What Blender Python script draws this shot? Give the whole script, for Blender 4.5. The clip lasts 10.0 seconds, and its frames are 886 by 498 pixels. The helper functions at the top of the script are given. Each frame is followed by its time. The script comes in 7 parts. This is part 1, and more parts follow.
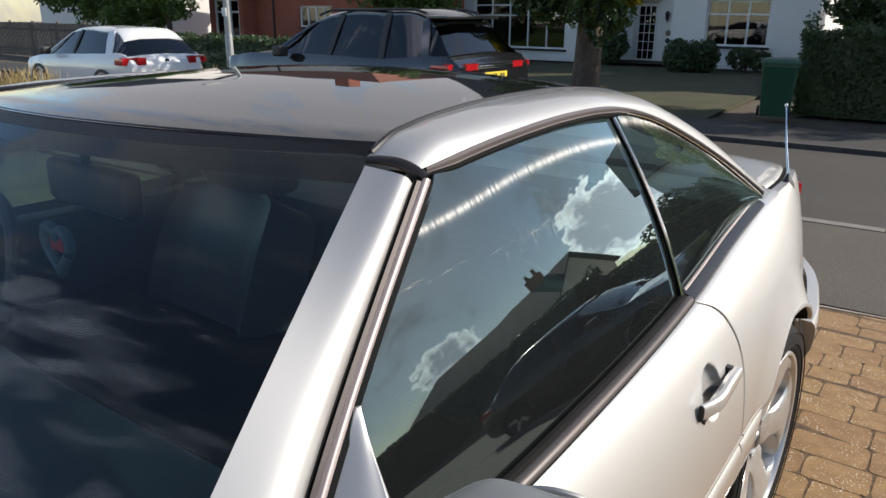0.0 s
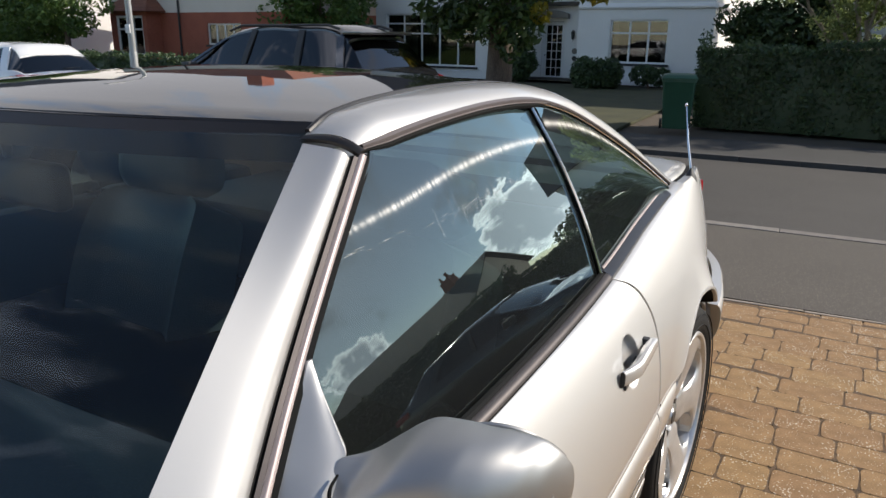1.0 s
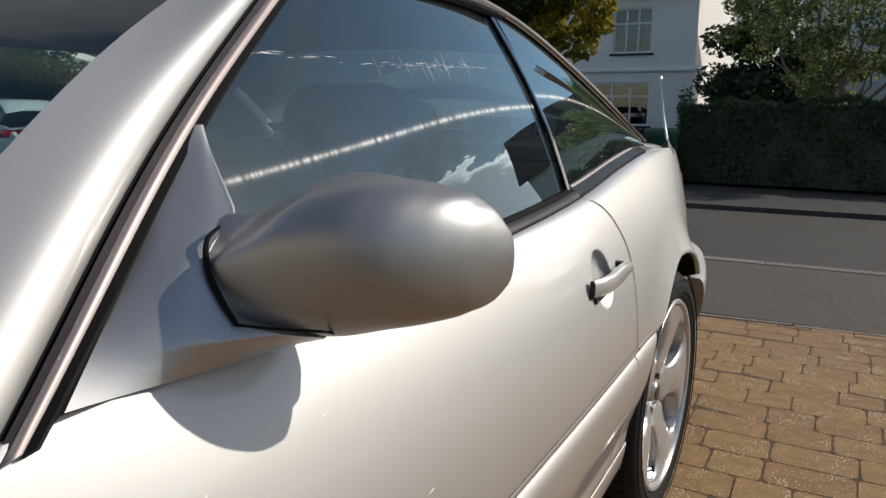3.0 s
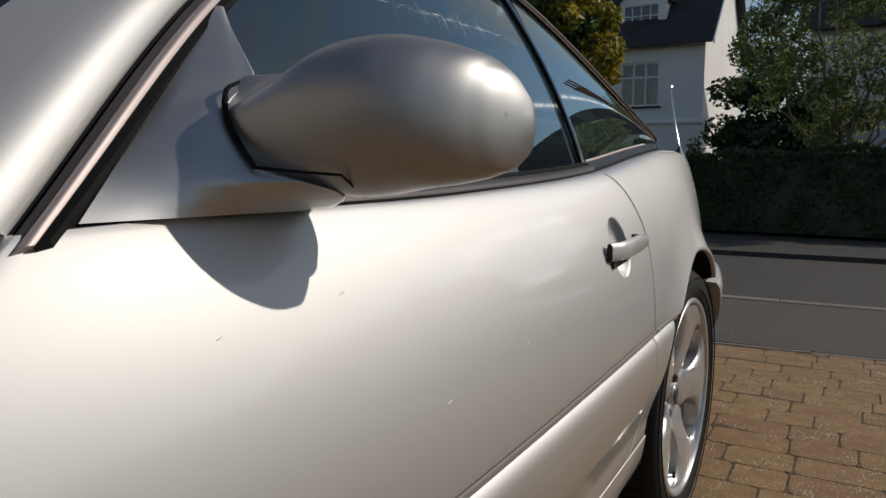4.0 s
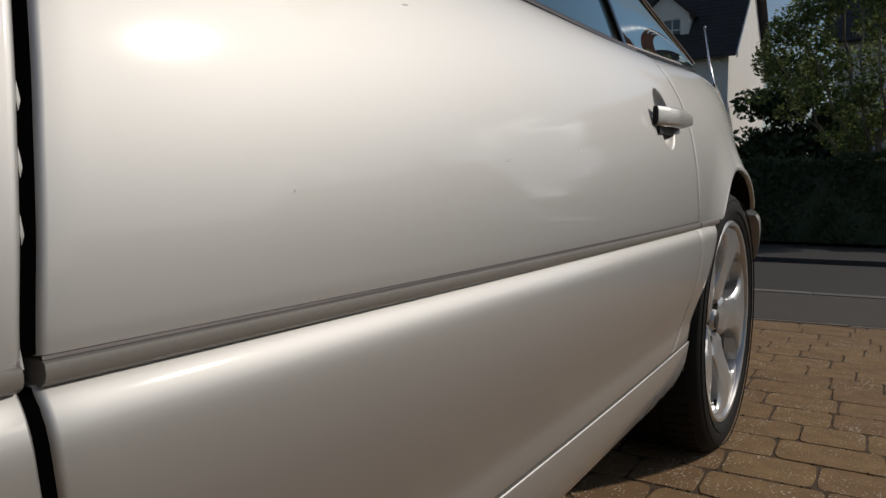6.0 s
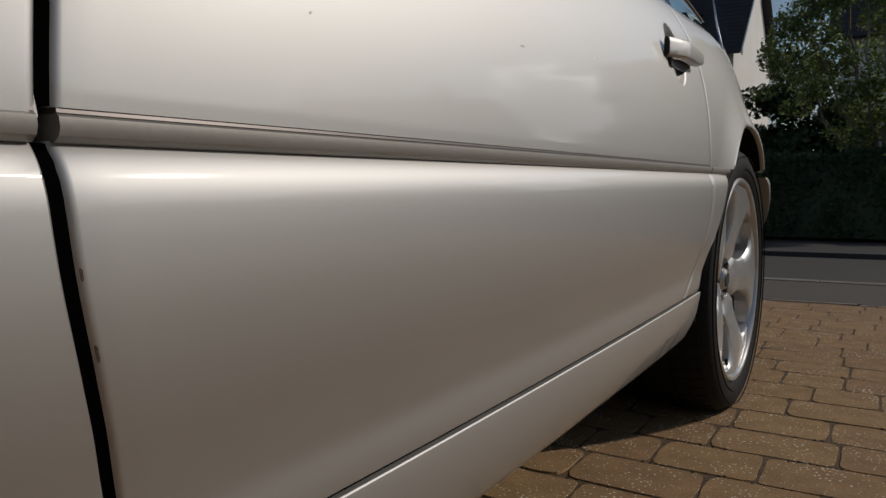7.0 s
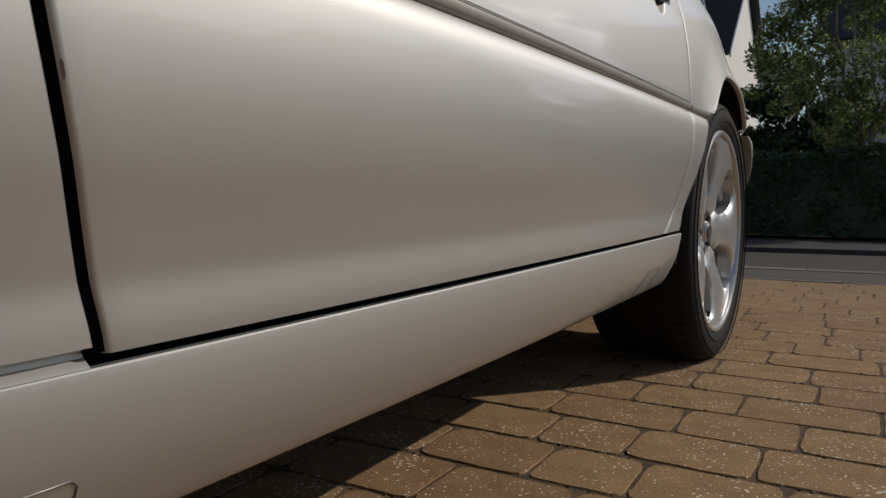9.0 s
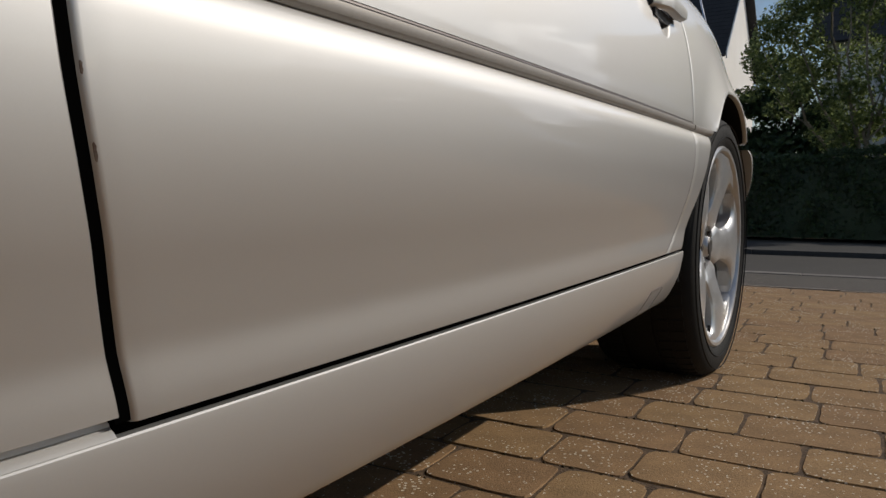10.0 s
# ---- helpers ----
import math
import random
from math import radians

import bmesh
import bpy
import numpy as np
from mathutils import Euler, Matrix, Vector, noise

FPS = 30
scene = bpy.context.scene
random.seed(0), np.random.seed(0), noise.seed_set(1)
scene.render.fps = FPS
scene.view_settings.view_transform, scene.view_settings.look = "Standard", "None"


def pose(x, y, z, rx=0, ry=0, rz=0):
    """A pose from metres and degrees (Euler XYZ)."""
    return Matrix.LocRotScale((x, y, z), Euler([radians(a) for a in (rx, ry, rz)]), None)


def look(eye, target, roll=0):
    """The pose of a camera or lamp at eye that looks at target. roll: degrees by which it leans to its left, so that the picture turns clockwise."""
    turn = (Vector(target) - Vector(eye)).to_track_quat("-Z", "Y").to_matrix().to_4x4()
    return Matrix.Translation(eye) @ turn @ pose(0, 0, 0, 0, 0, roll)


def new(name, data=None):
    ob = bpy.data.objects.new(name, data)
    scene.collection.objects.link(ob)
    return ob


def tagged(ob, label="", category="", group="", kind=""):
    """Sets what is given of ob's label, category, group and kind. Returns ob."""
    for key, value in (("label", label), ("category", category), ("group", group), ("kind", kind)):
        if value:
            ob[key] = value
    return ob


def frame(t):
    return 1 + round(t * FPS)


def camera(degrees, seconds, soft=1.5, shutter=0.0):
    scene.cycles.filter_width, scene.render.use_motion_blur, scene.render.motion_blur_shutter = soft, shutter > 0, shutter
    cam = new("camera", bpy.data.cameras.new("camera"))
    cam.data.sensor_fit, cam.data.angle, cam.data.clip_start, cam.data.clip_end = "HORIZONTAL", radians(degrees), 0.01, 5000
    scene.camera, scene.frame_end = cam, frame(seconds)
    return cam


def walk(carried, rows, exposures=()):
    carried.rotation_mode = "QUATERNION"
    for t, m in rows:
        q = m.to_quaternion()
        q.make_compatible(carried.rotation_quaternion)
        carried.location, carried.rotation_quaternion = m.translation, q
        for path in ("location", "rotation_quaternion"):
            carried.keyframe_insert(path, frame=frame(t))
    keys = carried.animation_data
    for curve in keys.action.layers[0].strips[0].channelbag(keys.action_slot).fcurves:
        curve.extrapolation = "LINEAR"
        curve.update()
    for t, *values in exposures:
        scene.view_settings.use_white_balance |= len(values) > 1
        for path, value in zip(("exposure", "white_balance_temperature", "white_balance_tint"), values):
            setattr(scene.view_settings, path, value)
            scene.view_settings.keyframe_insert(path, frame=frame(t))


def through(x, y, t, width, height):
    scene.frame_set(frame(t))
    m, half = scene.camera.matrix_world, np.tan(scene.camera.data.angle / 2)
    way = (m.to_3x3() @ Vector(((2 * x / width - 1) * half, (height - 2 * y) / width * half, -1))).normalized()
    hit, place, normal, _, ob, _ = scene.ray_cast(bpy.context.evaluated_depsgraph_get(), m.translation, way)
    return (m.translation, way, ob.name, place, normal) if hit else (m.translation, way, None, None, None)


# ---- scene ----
cam = camera(63.0, 10.0)
PATH = [
    (0, (1.224, 0.712, 1.38), (0.055, 2.213, 0.763), 0.4),
    (0.5, (1.215, 0.674, 1.365), (0.167, 2.273, 0.778), 0.6),
    (1, (1.242, 0.648, 1.339), (0.249, 2.289, 0.77), 0.6),
    (1.5, (1.261, 0.661, 1.291), (0.285, 2.319, 0.742), 0.8),
    (2, (1.265, 0.701, 1.22), (0.288, 2.362, 0.687), 0.8),
    (3.5, (1.277, 0.715, 0.972), (0.272, 2.417, 0.668), 0.3),
    (4, (1.275, 0.7, 0.908), (0.248, 2.399, 0.667), 0.2),
    (4.5, (1.273, 0.694, 0.851), (0.217, 2.381, 0.653), -0.1),
    (5, (1.266, 0.682, 0.773), (0.197, 2.362, 0.591), -0.0),
    (5.5, (1.261, 0.673, 0.718), (0.185, 2.349, 0.536), -0.0),
    (7, (1.249, 0.662, 0.559), (0.156, 2.327, 0.385), -0.5),
    (7.5, (1.256, 0.663, 0.521), (0.153, 2.323, 0.348), -0.4),
    (8, (1.262, 0.652, 0.486), (0.154, 2.309, 0.316), -0.4),
    (8.5, (1.274, 0.652, 0.454), (0.168, 2.309, 0.287), -0.3),
    (9, (1.271, 0.653, 0.432), (0.199, 2.333, 0.269), -0.4),
    (9.5, (1.268, 0.645, 0.431), (0.204, 2.331, 0.266), -0.2),
    (10, (1.258, 0.645, 0.47), (0.196, 2.332, 0.304), -0.2),
]
walk(cam, [(t, look(eye, target, roll)) for t, eye, target, roll in PATH],
     exposures=[(0.0, 0.38), (1.2, 0.38), (2.0, 0.30), (3.5, -0.54), (5.0, -1.00), (5.7, -1.10), (7.0, -1.20), (7.5, -1.16), (8.5, -0.95), (9.5, -0.80), (10.0, -0.70)])

# ------------------------------------------------------------------ sky and sun
SUN = Vector((1.0, 0.95, 0.84)).normalized()
world = bpy.data.worlds.new("sky")
scene.world = world
world.use_nodes = True
wt = world.node_tree
wt.nodes.clear()
w_out = wt.nodes.new("ShaderNodeOutputWorld")
w_bg = wt.nodes.new("ShaderNodeBackground")
w_sky = wt.nodes.new("ShaderNodeTexSky")
w_sky.sky_type = "NISHITA"
w_sky.sun_disc = False
w_sky.dust_density = 0.4
w_sky.ozone_density = 1.4
w_sky.sun_elevation = math.asin(SUN.z)
w_sky.sun_rotation = math.atan2(SUN.x, SUN.y)
w_bg.inputs["Strength"].default_value = 0.122
w_co = wt.nodes.new("ShaderNodeTexCoord")
w_map = wt.nodes.new("ShaderNodeMapping")
w_map.inputs["Scale"].default_value = (1.1, 4.6, 2.4)
w_map.inputs["Rotation"].default_value = (0.0, 0.0, 0.6)
w_n = wt.nodes.new("ShaderNodeTexNoise")
w_n.inputs["Scale"].default_value = 2.7
w_n.inputs["Detail"].default_value = 9.0
w_n.inputs["Roughness"].default_value = 0.66
w_n.inputs["Distortion"].default_value = 0.5
w_r = wt.nodes.new("ShaderNodeValToRGB")
w_r.color_ramp.elements[0].position = 0.53
w_r.color_ramp.elements[1].position = 0.74
w_mix = wt.nodes.new("ShaderNodeMix")
w_mix.data_type = "RGBA"
w_mix.inputs[7].default_value = (3.2, 3.2, 3.4, 1)
wt.links.new(w_co.outputs["Generated"], w_map.inputs["Vector"])
wt.links.new(w_map.outputs[0], w_n.inputs["Vector"])


def toward(aim, far, near, high):
    """Rises from 0 to high as the sky comes near the direction aim."""
    d = wt.nodes.new("ShaderNodeVectorMath")
    d.operation = "DOT_PRODUCT"
    d.inputs[1].default_value = Vector(aim).normalized()
    wt.links.new(w_co.outputs["Generated"], d.inputs[0])
    r = wt.nodes.new("ShaderNodeMapRange")
    r.inputs["From Min"].default_value = far
    r.inputs["From Max"].default_value = near
    r.inputs["To Max"].default_value = high
    wt.links.new(d.outputs["Value"], r.inputs["Value"])
    return r.outputs[0]


def math_node(op, x, y):
    m = wt.nodes.new("ShaderNodeMath")
    m.operation = op
    for k, v in enumerate((x, y)):
        if isinstance(v, float):
            m.inputs[k].default_value = v
        else:
            wt.links.new(v, m.inputs[k])
    return m.outputs[0]


# a bank of thin streaky cloud over the roofs, sunlit wisps high behind
banks = toward((-0.62, 0.68, 0.40), 0.76, 0.94, 0.26)
wt.links.new(math_node("ADD", w_n.outputs["Fac"], banks), w_r.inputs[0])
# bright cumulus low over the gardens
w_n2 = wt.nodes.new("ShaderNodeTexNoise")
w_n2.inputs["Scale"].default_value = 13.0
w_n2.inputs["Detail"].default_value = 8.0
w_n2.inputs["Roughness"].default_value = 0.6
wt.links.new(w_map.outputs[0], w_n2.inputs["Vector"])
w_r2 = wt.nodes.new("ShaderNodeValToRGB")
w_r2.color_ramp.elements[0].position = 0.70
w_r2.color_ramp.elements[1].position = 0.73
w_heap = math_node("ADD", math_node("MULTIPLY", w_n2.outputs["Fac"], 0.8), math_node("ADD", toward((0.355, 0.915, 0.150), 0.9890, 0.9992, 0.60), toward((0.66, 0.725, 0.160), 0.9966, 0.9998, 0.50)))
wt.links.new(w_heap, w_r2.inputs[0])
w_mix2 = wt.nodes.new("ShaderNodeMix")
w_mix2.data_type = "RGBA"
w_rim = wt.nodes.new("ShaderNodeValToRGB")
w_rim.color_ramp.elements[0].position = 0.74
w_rim.color_ramp.elements[1].position = 0.90
w_rim.color_ramp.elements[0].color = (1.0, 1.0, 1.0, 1)
w_rim.color_ramp.elements[1].color = (0.36, 0.38, 0.42, 1)
w_lit = wt.nodes.new("ShaderNodeMix")
w_lit.data_type = "RGBA"
w_lit.blend_type = "MULTIPLY"
w_lit.inputs[0].default_value = 1.0
w_lit.inputs[7].default_value = (20.0, 20.3, 21.0, 1)
wt.links.new(w_heap, w_rim.inputs[0])
wt.links.new(w_rim.outputs[0], w_lit.inputs[6])
wt.links.new(w_lit.outputs[2], w_mix2.inputs[7])
wt.links.new(w_r2.outputs[0], w_mix2.inputs[0])
wt.links.new(w_mix.outputs[2], w_mix2.inputs[6])
wt.links.new(w_r.outputs[0], w_mix.inputs[0])
wt.links.new(w_sky.outputs[0], w_mix.inputs[6])
w_r3 = wt.nodes.new("ShaderNodeValToRGB")
w_r3.color_ramp.elements[0].position = 0.66
w_r3.color_ramp.elements[1].position = 0.95
wt.links.new(math_node("ADD", w_n.outputs["Fac"], toward((-0.64, -0.34, 0.69), 0.92, 0.995, 0.24)), w_r3.inputs[0])
w_mix3 = wt.nodes.new("ShaderNodeMix")
w_mix3.data_type = "RGBA"
w_mix3.inputs[7].default_value = (13.0, 13.8, 16.5, 1)
wt.links.new(w_r3.outputs[0], w_mix3.inputs[0])
wt.links.new(w_mix2.outputs[2], w_mix3.inputs[6])
wt.links.new(w_mix3.outputs[2], w_bg.inputs["Color"])
wt.links.new(w_bg.outputs[0], w_out.inputs["Surface"])

sun_data = bpy.data.lights.new("sun", "SUN")
sun_data.energy = 4.3
sun_data.angle = radians(0.55)
sun_data.color = (1.0, 0.92, 0.81)
sun = new("sun", sun_data)
sun.matrix_world = look(SUN * 60, (0, 0, 0))


# ------------------------------------------------------------------ materials
def rgba(c):
    return (*c, 1.0) if len(c) == 3 else c


def material(name, color, rough=0.5, metal=0.0, second=None, scale=20.0, fine=200.0, amount=0.5, bump=0.0, bump_scale=None,
             coat=0.0, spec=0.5, per_object=0.0, per_island=0.0, stretch=None, rough_vary=0.0, detail=5.0, coat_rough=0.03, sheen=0.0):
    m = bpy.data.materials.new(name)
    m.use_nodes = True
    nt = m.node_tree
    b = nt.nodes["Principled BSDF"]
    b.inputs["Roughness"].default_value = rough
    b.inputs["Metallic"].default_value = metal
    b.inputs["Specular IOR Level"].default_value = spec
    b.inputs["Coat Weight"].default_value = coat
    b.inputs["Coat Roughness"].default_value = coat_rough
    b.inputs["Base Color"].default_value = rgba(color)
    co = nt.nodes.new("ShaderNodeTexCoord")
    vec = co.outputs["Object"]
    if stretch:
        mp = nt.nodes.new("ShaderNodeMapping")
        mp.inputs["Scale"].default_value = stretch
        nt.links.new(vec, mp.inputs[0])
        vec = mp.outputs[0]
    if second is None:
        second = tuple(c * 0.8 for c in color)
    big = nt.nodes.new("ShaderNodeTexNoise")
    big.inputs["Scale"].default_value = scale
    big.inputs["Detail"].default_value = detail
    small = nt.nodes.new("ShaderNodeTexNoise")
    small.inputs["Scale"].default_value = fine
    small.inputs["Detail"].default_value = 3.0
    nt.links.new(vec, big.inputs["Vector"])
    nt.links.new(vec, small.inputs["Vector"])
    add = nt.nodes.new("ShaderNodeMath")
    add.operation = "MULTIPLY_ADD"
    add.inputs[1].default_value = 0.5
    nt.links.new(small.outputs["Fac"], add.inputs[0])
    half = nt.nodes.new("ShaderNodeMath")
    half.operation = "MULTIPLY"
    half.inputs[1].default_value = 0.5
    nt.links.new(big.outputs["Fac"], half.inputs[0])
    nt.links.new(half.outputs[0], add.inputs[2])
    ramp = nt.nodes.new("ShaderNodeValToRGB")
    ramp.color_ramp.elements[0].position = 0.5 - 0.22 / max(amount, 0.05) * 0.5
    ramp.color_ramp.elements[1].position = min(1.0, 0.5 + 0.22 / max(amount, 0.05) * 0.5)
    ramp.color_ramp.elements[0].color = rgba(second)
    ramp.color_ramp.elements[1].color = rgba(color)
    nt.links.new(add.outputs[0], ramp.inputs[0])
    col = ramp.outputs[0]
    rnd = None
    if per_object:
        oi = nt.nodes.new("ShaderNodeObjectInfo")
        rnd, k = oi.outputs["Random"], per_object
    elif per_island:
        oi = nt.nodes.new("ShaderNodeNewGeometry")
        rnd, k = oi.outputs["Random Per Island"], per_island
    if rnd is not None:
        hsv = nt.nodes.new("ShaderNodeHueSaturation")
        mr = nt.nodes.new("ShaderNodeMapRange")
        mr.inputs["To Min"].default_value = 1.0 - k
        mr.inputs["To Max"].default_value = 1.0 + k
        nt.links.new(rnd, mr.inputs["Value"])
        nt.links.new(mr.outputs[0], hsv.inputs["Value"])
        mh = nt.nodes.new("ShaderNodeMapRange")
        mh.inputs["To Min"].default_value = 0.5 - 0.05 * k
        mh.inputs["To Max"].default_value = 0.5 + 0.05 * k
        nt.links.new(rnd, mh.inputs["Value"])
        nt.links.new(mh.outputs[0], hsv.inputs["Hue"])
        nt.links.new(col, hsv.inputs["Color"])
        col = hsv.outputs[0]
    nt.links.new(col, b.inputs["Base Color"])
    if rough_vary:
        rr = nt.nodes.new("ShaderNodeMapRange")
        rr.inputs["To Min"].default_value = max(0.0, rough - rough_vary)
        rr.inputs["To Max"].default_value = min(1.0, rough + rough_vary)
        nt.links.new(big.outputs["Fac"], rr.inputs["Value"])
        nt.links.new(rr.outputs[0], b.inputs["Roughness"])
    if bump:
        bn = nt.nodes.new("ShaderNodeTexNoise")
        bn.inputs["Scale"].default_value = bump_scale or fine
        bn.inputs["Detail"].default_value = 4.0
        nt.links.new(vec, bn.inputs["Vector"])
        bp = nt.nodes.new("ShaderNodeBump")
        bp.inputs["Strength"].default_value = min(1.0, bump)
        bp.inputs["Distance"].default_value = 0.004
        nt.links.new(bn.outputs["Fac"], bp.inputs["Height"])
        nt.links.new(bp.outputs[0], b.inputs["Normal"])
    return m


def glass_material(name, tint, rough=0.0, ior=1.5, gain=1.0, sheen=(1.0, 1.0, 1.0), dust_haze=0.0, wiped=0.0):
    m = bpy.data.materials.new(name)
    m.use_nodes = True
    nt = m.node_tree
    nt.nodes.clear()
    out = nt.nodes.new("ShaderNodeOutputMaterial")
    tr = nt.nodes.new("ShaderNodeBsdfTransparent")
    tr.inputs[0].default_value = rgba(tint)
    gl = nt.nodes.new("ShaderNodeBsdfGlossy")
    gl.inputs["Roughness"].default_value = rough
    gl.inputs["Color"].default_value = rgba(sheen)
    fr = nt.nodes.new("ShaderNodeFresnel")
    fr.inputs["IOR"].default_value = ior
    k = nt.nodes.new("ShaderNodeMath")
    k.operation = "MULTIPLY"
    k.inputs[1].default_value = gain
    k.use_clamp = True
    mx = nt.nodes.new("ShaderNodeMixShader")
    nt.links.new(fr.outputs[0], k.inputs[0])
    nt.links.new(k.outputs[0], mx.inputs[0])
    nt.links.new(tr.outputs[0], mx.inputs[1])
    nt.links.new(gl.outputs[0], mx.inputs[2])
    last = mx.outputs[0]
    if dust_haze:
        # a thin uneven film: road dust, plus painted haze that lifts the blacks
        df = nt.nodes.new("ShaderNodeBsdfDiffuse")
        df.inputs["Color"].default_value = (0.62, 0.64, 0.66, 1)
        co = nt.nodes.new("ShaderNodeTexCoord")
        nz = nt.nodes.new("ShaderNodeTexNoise")
        nz.inputs["Scale"].default_value = 5.0
        nz.inputs["Detail"].default_value = 6.0
        mr = nt.nodes.new("ShaderNodeMapRange")
        mr.inputs["To Min"].default_value = dust_haze * 0.5
        mr.inputs["To Max"].default_value = dust_haze * 1.5
        md = nt.nodes.new("ShaderNodeMixShader")
        nt.links.new(co.outputs["Object"], nz.inputs["Vector"])
        nt.links.new(nz.outputs["Fac"], mr.inputs["Value"])
        nt.links.new(mr.outputs[0], md.inputs[0])
        nt.links.new(last, md.inputs[1])
        nt.links.new(df.outputs[0], md.inputs[2])
        last = md.outputs[0]
    if wiped:
        # fine upright rubbing scratches that draw the sun out into a level streak
        an = nt.nodes.new("ShaderNodeBsdfAnisotropic")
        an.inputs["Roughness"].default_value = 0.25
        an.inputs["Anisotropy"].default_value = -0.92
        tg = nt.nodes.new("ShaderNodeCombineXYZ")
        tg.inputs[1].default_value = 1.0
        nt.links.new(tg.outputs[0], an.inputs["Tangent"])
        co = nt.nodes.new("ShaderNodeTexCoord")
        mp = nt.nodes.new("ShaderNodeMapping")
        mp.inputs["Scale"].default_value = (1.0, 60.0, 4.0)
        nz = nt.nodes.new("ShaderNodeTexNoise")
        nz.inputs["Scale"].default_value = 3.0
        nz.inputs["Detail"].default_value = 4.0
        mr = nt.nodes.new("ShaderNodeMapRange")
        mr.inputs["From Min"].default_value = 0.35
        mr.inputs["From Max"].default_value = 0.75
        mr.inputs["To Min"].default_value = wiped * 0.3
        mr.inputs["To Max"].default_value = wiped * 2.0
        ms = nt.nodes.new("ShaderNodeMixShader")
        nt.links.new(co.outputs["Object"], mp.inputs[0])
        nt.links.new(mp.outputs[0], nz.inputs["Vector"])
        nt.links.new(nz.outputs["Fac"], mr.inputs["Value"])
        nt.links.new(mr.outputs[0], ms.inputs[0])
        nt.links.new(last, ms.inputs[1])
        nt.links.new(an.outputs[0], ms.inputs[2])
        last = ms.outputs[0]
    nt.links.new(last, out.inputs["Surface"])
    return m


def leaf_material(name, dark, light, through=0.35, yellow=None):
    m = bpy.data.materials.new(name)
    m.use_nodes = True
    nt = m.node_tree
    nt.nodes.clear()
    out = nt.nodes.new("ShaderNodeOutputMaterial")
    geo = nt.nodes.new("ShaderNodeNewGeometry")
    ramp = nt.nodes.new("ShaderNodeValToRGB")
    ramp.color_ramp.elements[0].color = rgba(dark)
    ramp.color_ramp.elements[1].color = rgba(light)
    if yellow:
        e = ramp.color_ramp.elements.new(0.9)
        e.color = rgba(light)
        ramp.color_ramp.elements[-1].color = rgba(yellow)
    nt.links.new(geo.outputs["Random Per Island"], ramp.inputs[0])
    co = nt.nodes.new("ShaderNodeTexCoord")
    nz = nt.nodes.new("ShaderNodeTexNoise")
    nz.inputs["Scale"].default_value = 1.3
    nt.links.new(co.outputs["Object"], nz.inputs["Vector"])
    hs = nt.nodes.new("ShaderNodeHueSaturation")
    mr = nt.nodes.new("ShaderNodeMapRange")
    mr.inputs["To Min"].default_value = 0.6
    mr.inputs["To Max"].default_value = 1.4
    nt.links.new(nz.outputs["Fac"], mr.inputs["Value"])
    nt.links.new(mr.outputs[0], hs.inputs["Value"])
    nt.links.new(ramp.outputs[0], hs.inputs["Color"])
    pb = nt.nodes.new("ShaderNodeBsdfPrincipled")
    pb.inputs["Roughness"].default_value = 0.45
    tl = nt.nodes.new("ShaderNodeBsdfTranslucent")
    nt.links.new(hs.outputs[0], pb.inputs["Base Color"])
    nt.links.new(hs.outputs[0], tl.inputs["Color"])
    mx = nt.nodes.new("ShaderNodeMixShader")
    mx.inputs[0].default_value = through
    nt.links.new(pb.outputs[0], mx.inputs[1])
    nt.links.new(tl.outputs[0], mx.inputs[2])
    nt.links.new(mx.outputs[0], out.inputs["Surface"])
    return m


def paver_material():
    """Fired-tan concrete block: mottled, with pale grit let into the face."""
    m = material("paver", (0.355, 0.214, 0.098), rough=0.92, second=(0.21, 0.124, 0.056), scale=16.0, fine=190.0, amount=0.8, bump=0.4, bump_scale=320.0, per_object=0.08)
    nt = m.node_tree
    b = nt.nodes["Principled BSDF"]
    link = b.inputs["Base Color"].links[0]
    src = link.from_socket
    co = nt.nodes.new("ShaderNodeTexCoord")
    geo = nt.nodes.new("ShaderNodeNewGeometry")
    v = nt.nodes.new("ShaderNodeTexVoronoi")
    v.inputs["Scale"].default_value = 100.0
    nt.links.new(geo.outputs["Position"], v.inputs["Vector"])
    n = nt.nodes.new("ShaderNodeTexNoise")
    n.inputs["Scale"].default_value = 9.0
    nt.links.new(geo.outputs["Position"], n.inputs["Vector"])
    thr = nt.nodes.new("ShaderNodeMapRange")
    thr.inputs["From Min"].default_value = 0.42
    thr.inputs["From Max"].default_value = 0.75
    thr.inputs["To Min"].default_value = 0.13
    thr.inputs["To Max"].default_value = 0.30
    nt.links.new(n.outputs["Fac"], thr.inputs["Value"])
    lt = nt.nodes.new("ShaderNodeMath")
    lt.operation = "LESS_THAN"
    nt.links.new(v.outputs["Distance"], lt.inputs[0])
    nt.links.new(thr.outputs[0], lt.inputs[1])
    mx = nt.nodes.new("ShaderNodeMix")
    mx.data_type = "RGBA"
    mx.inputs[7].default_value = (0.70, 0.63, 0.50, 1)
    nt.links.new(lt.outputs[0], mx.inputs[0])
    nt.links.new(src, mx.inputs[6])
    nt.links.new(mx.outputs[2], b.inputs["Base Color"])
    return m


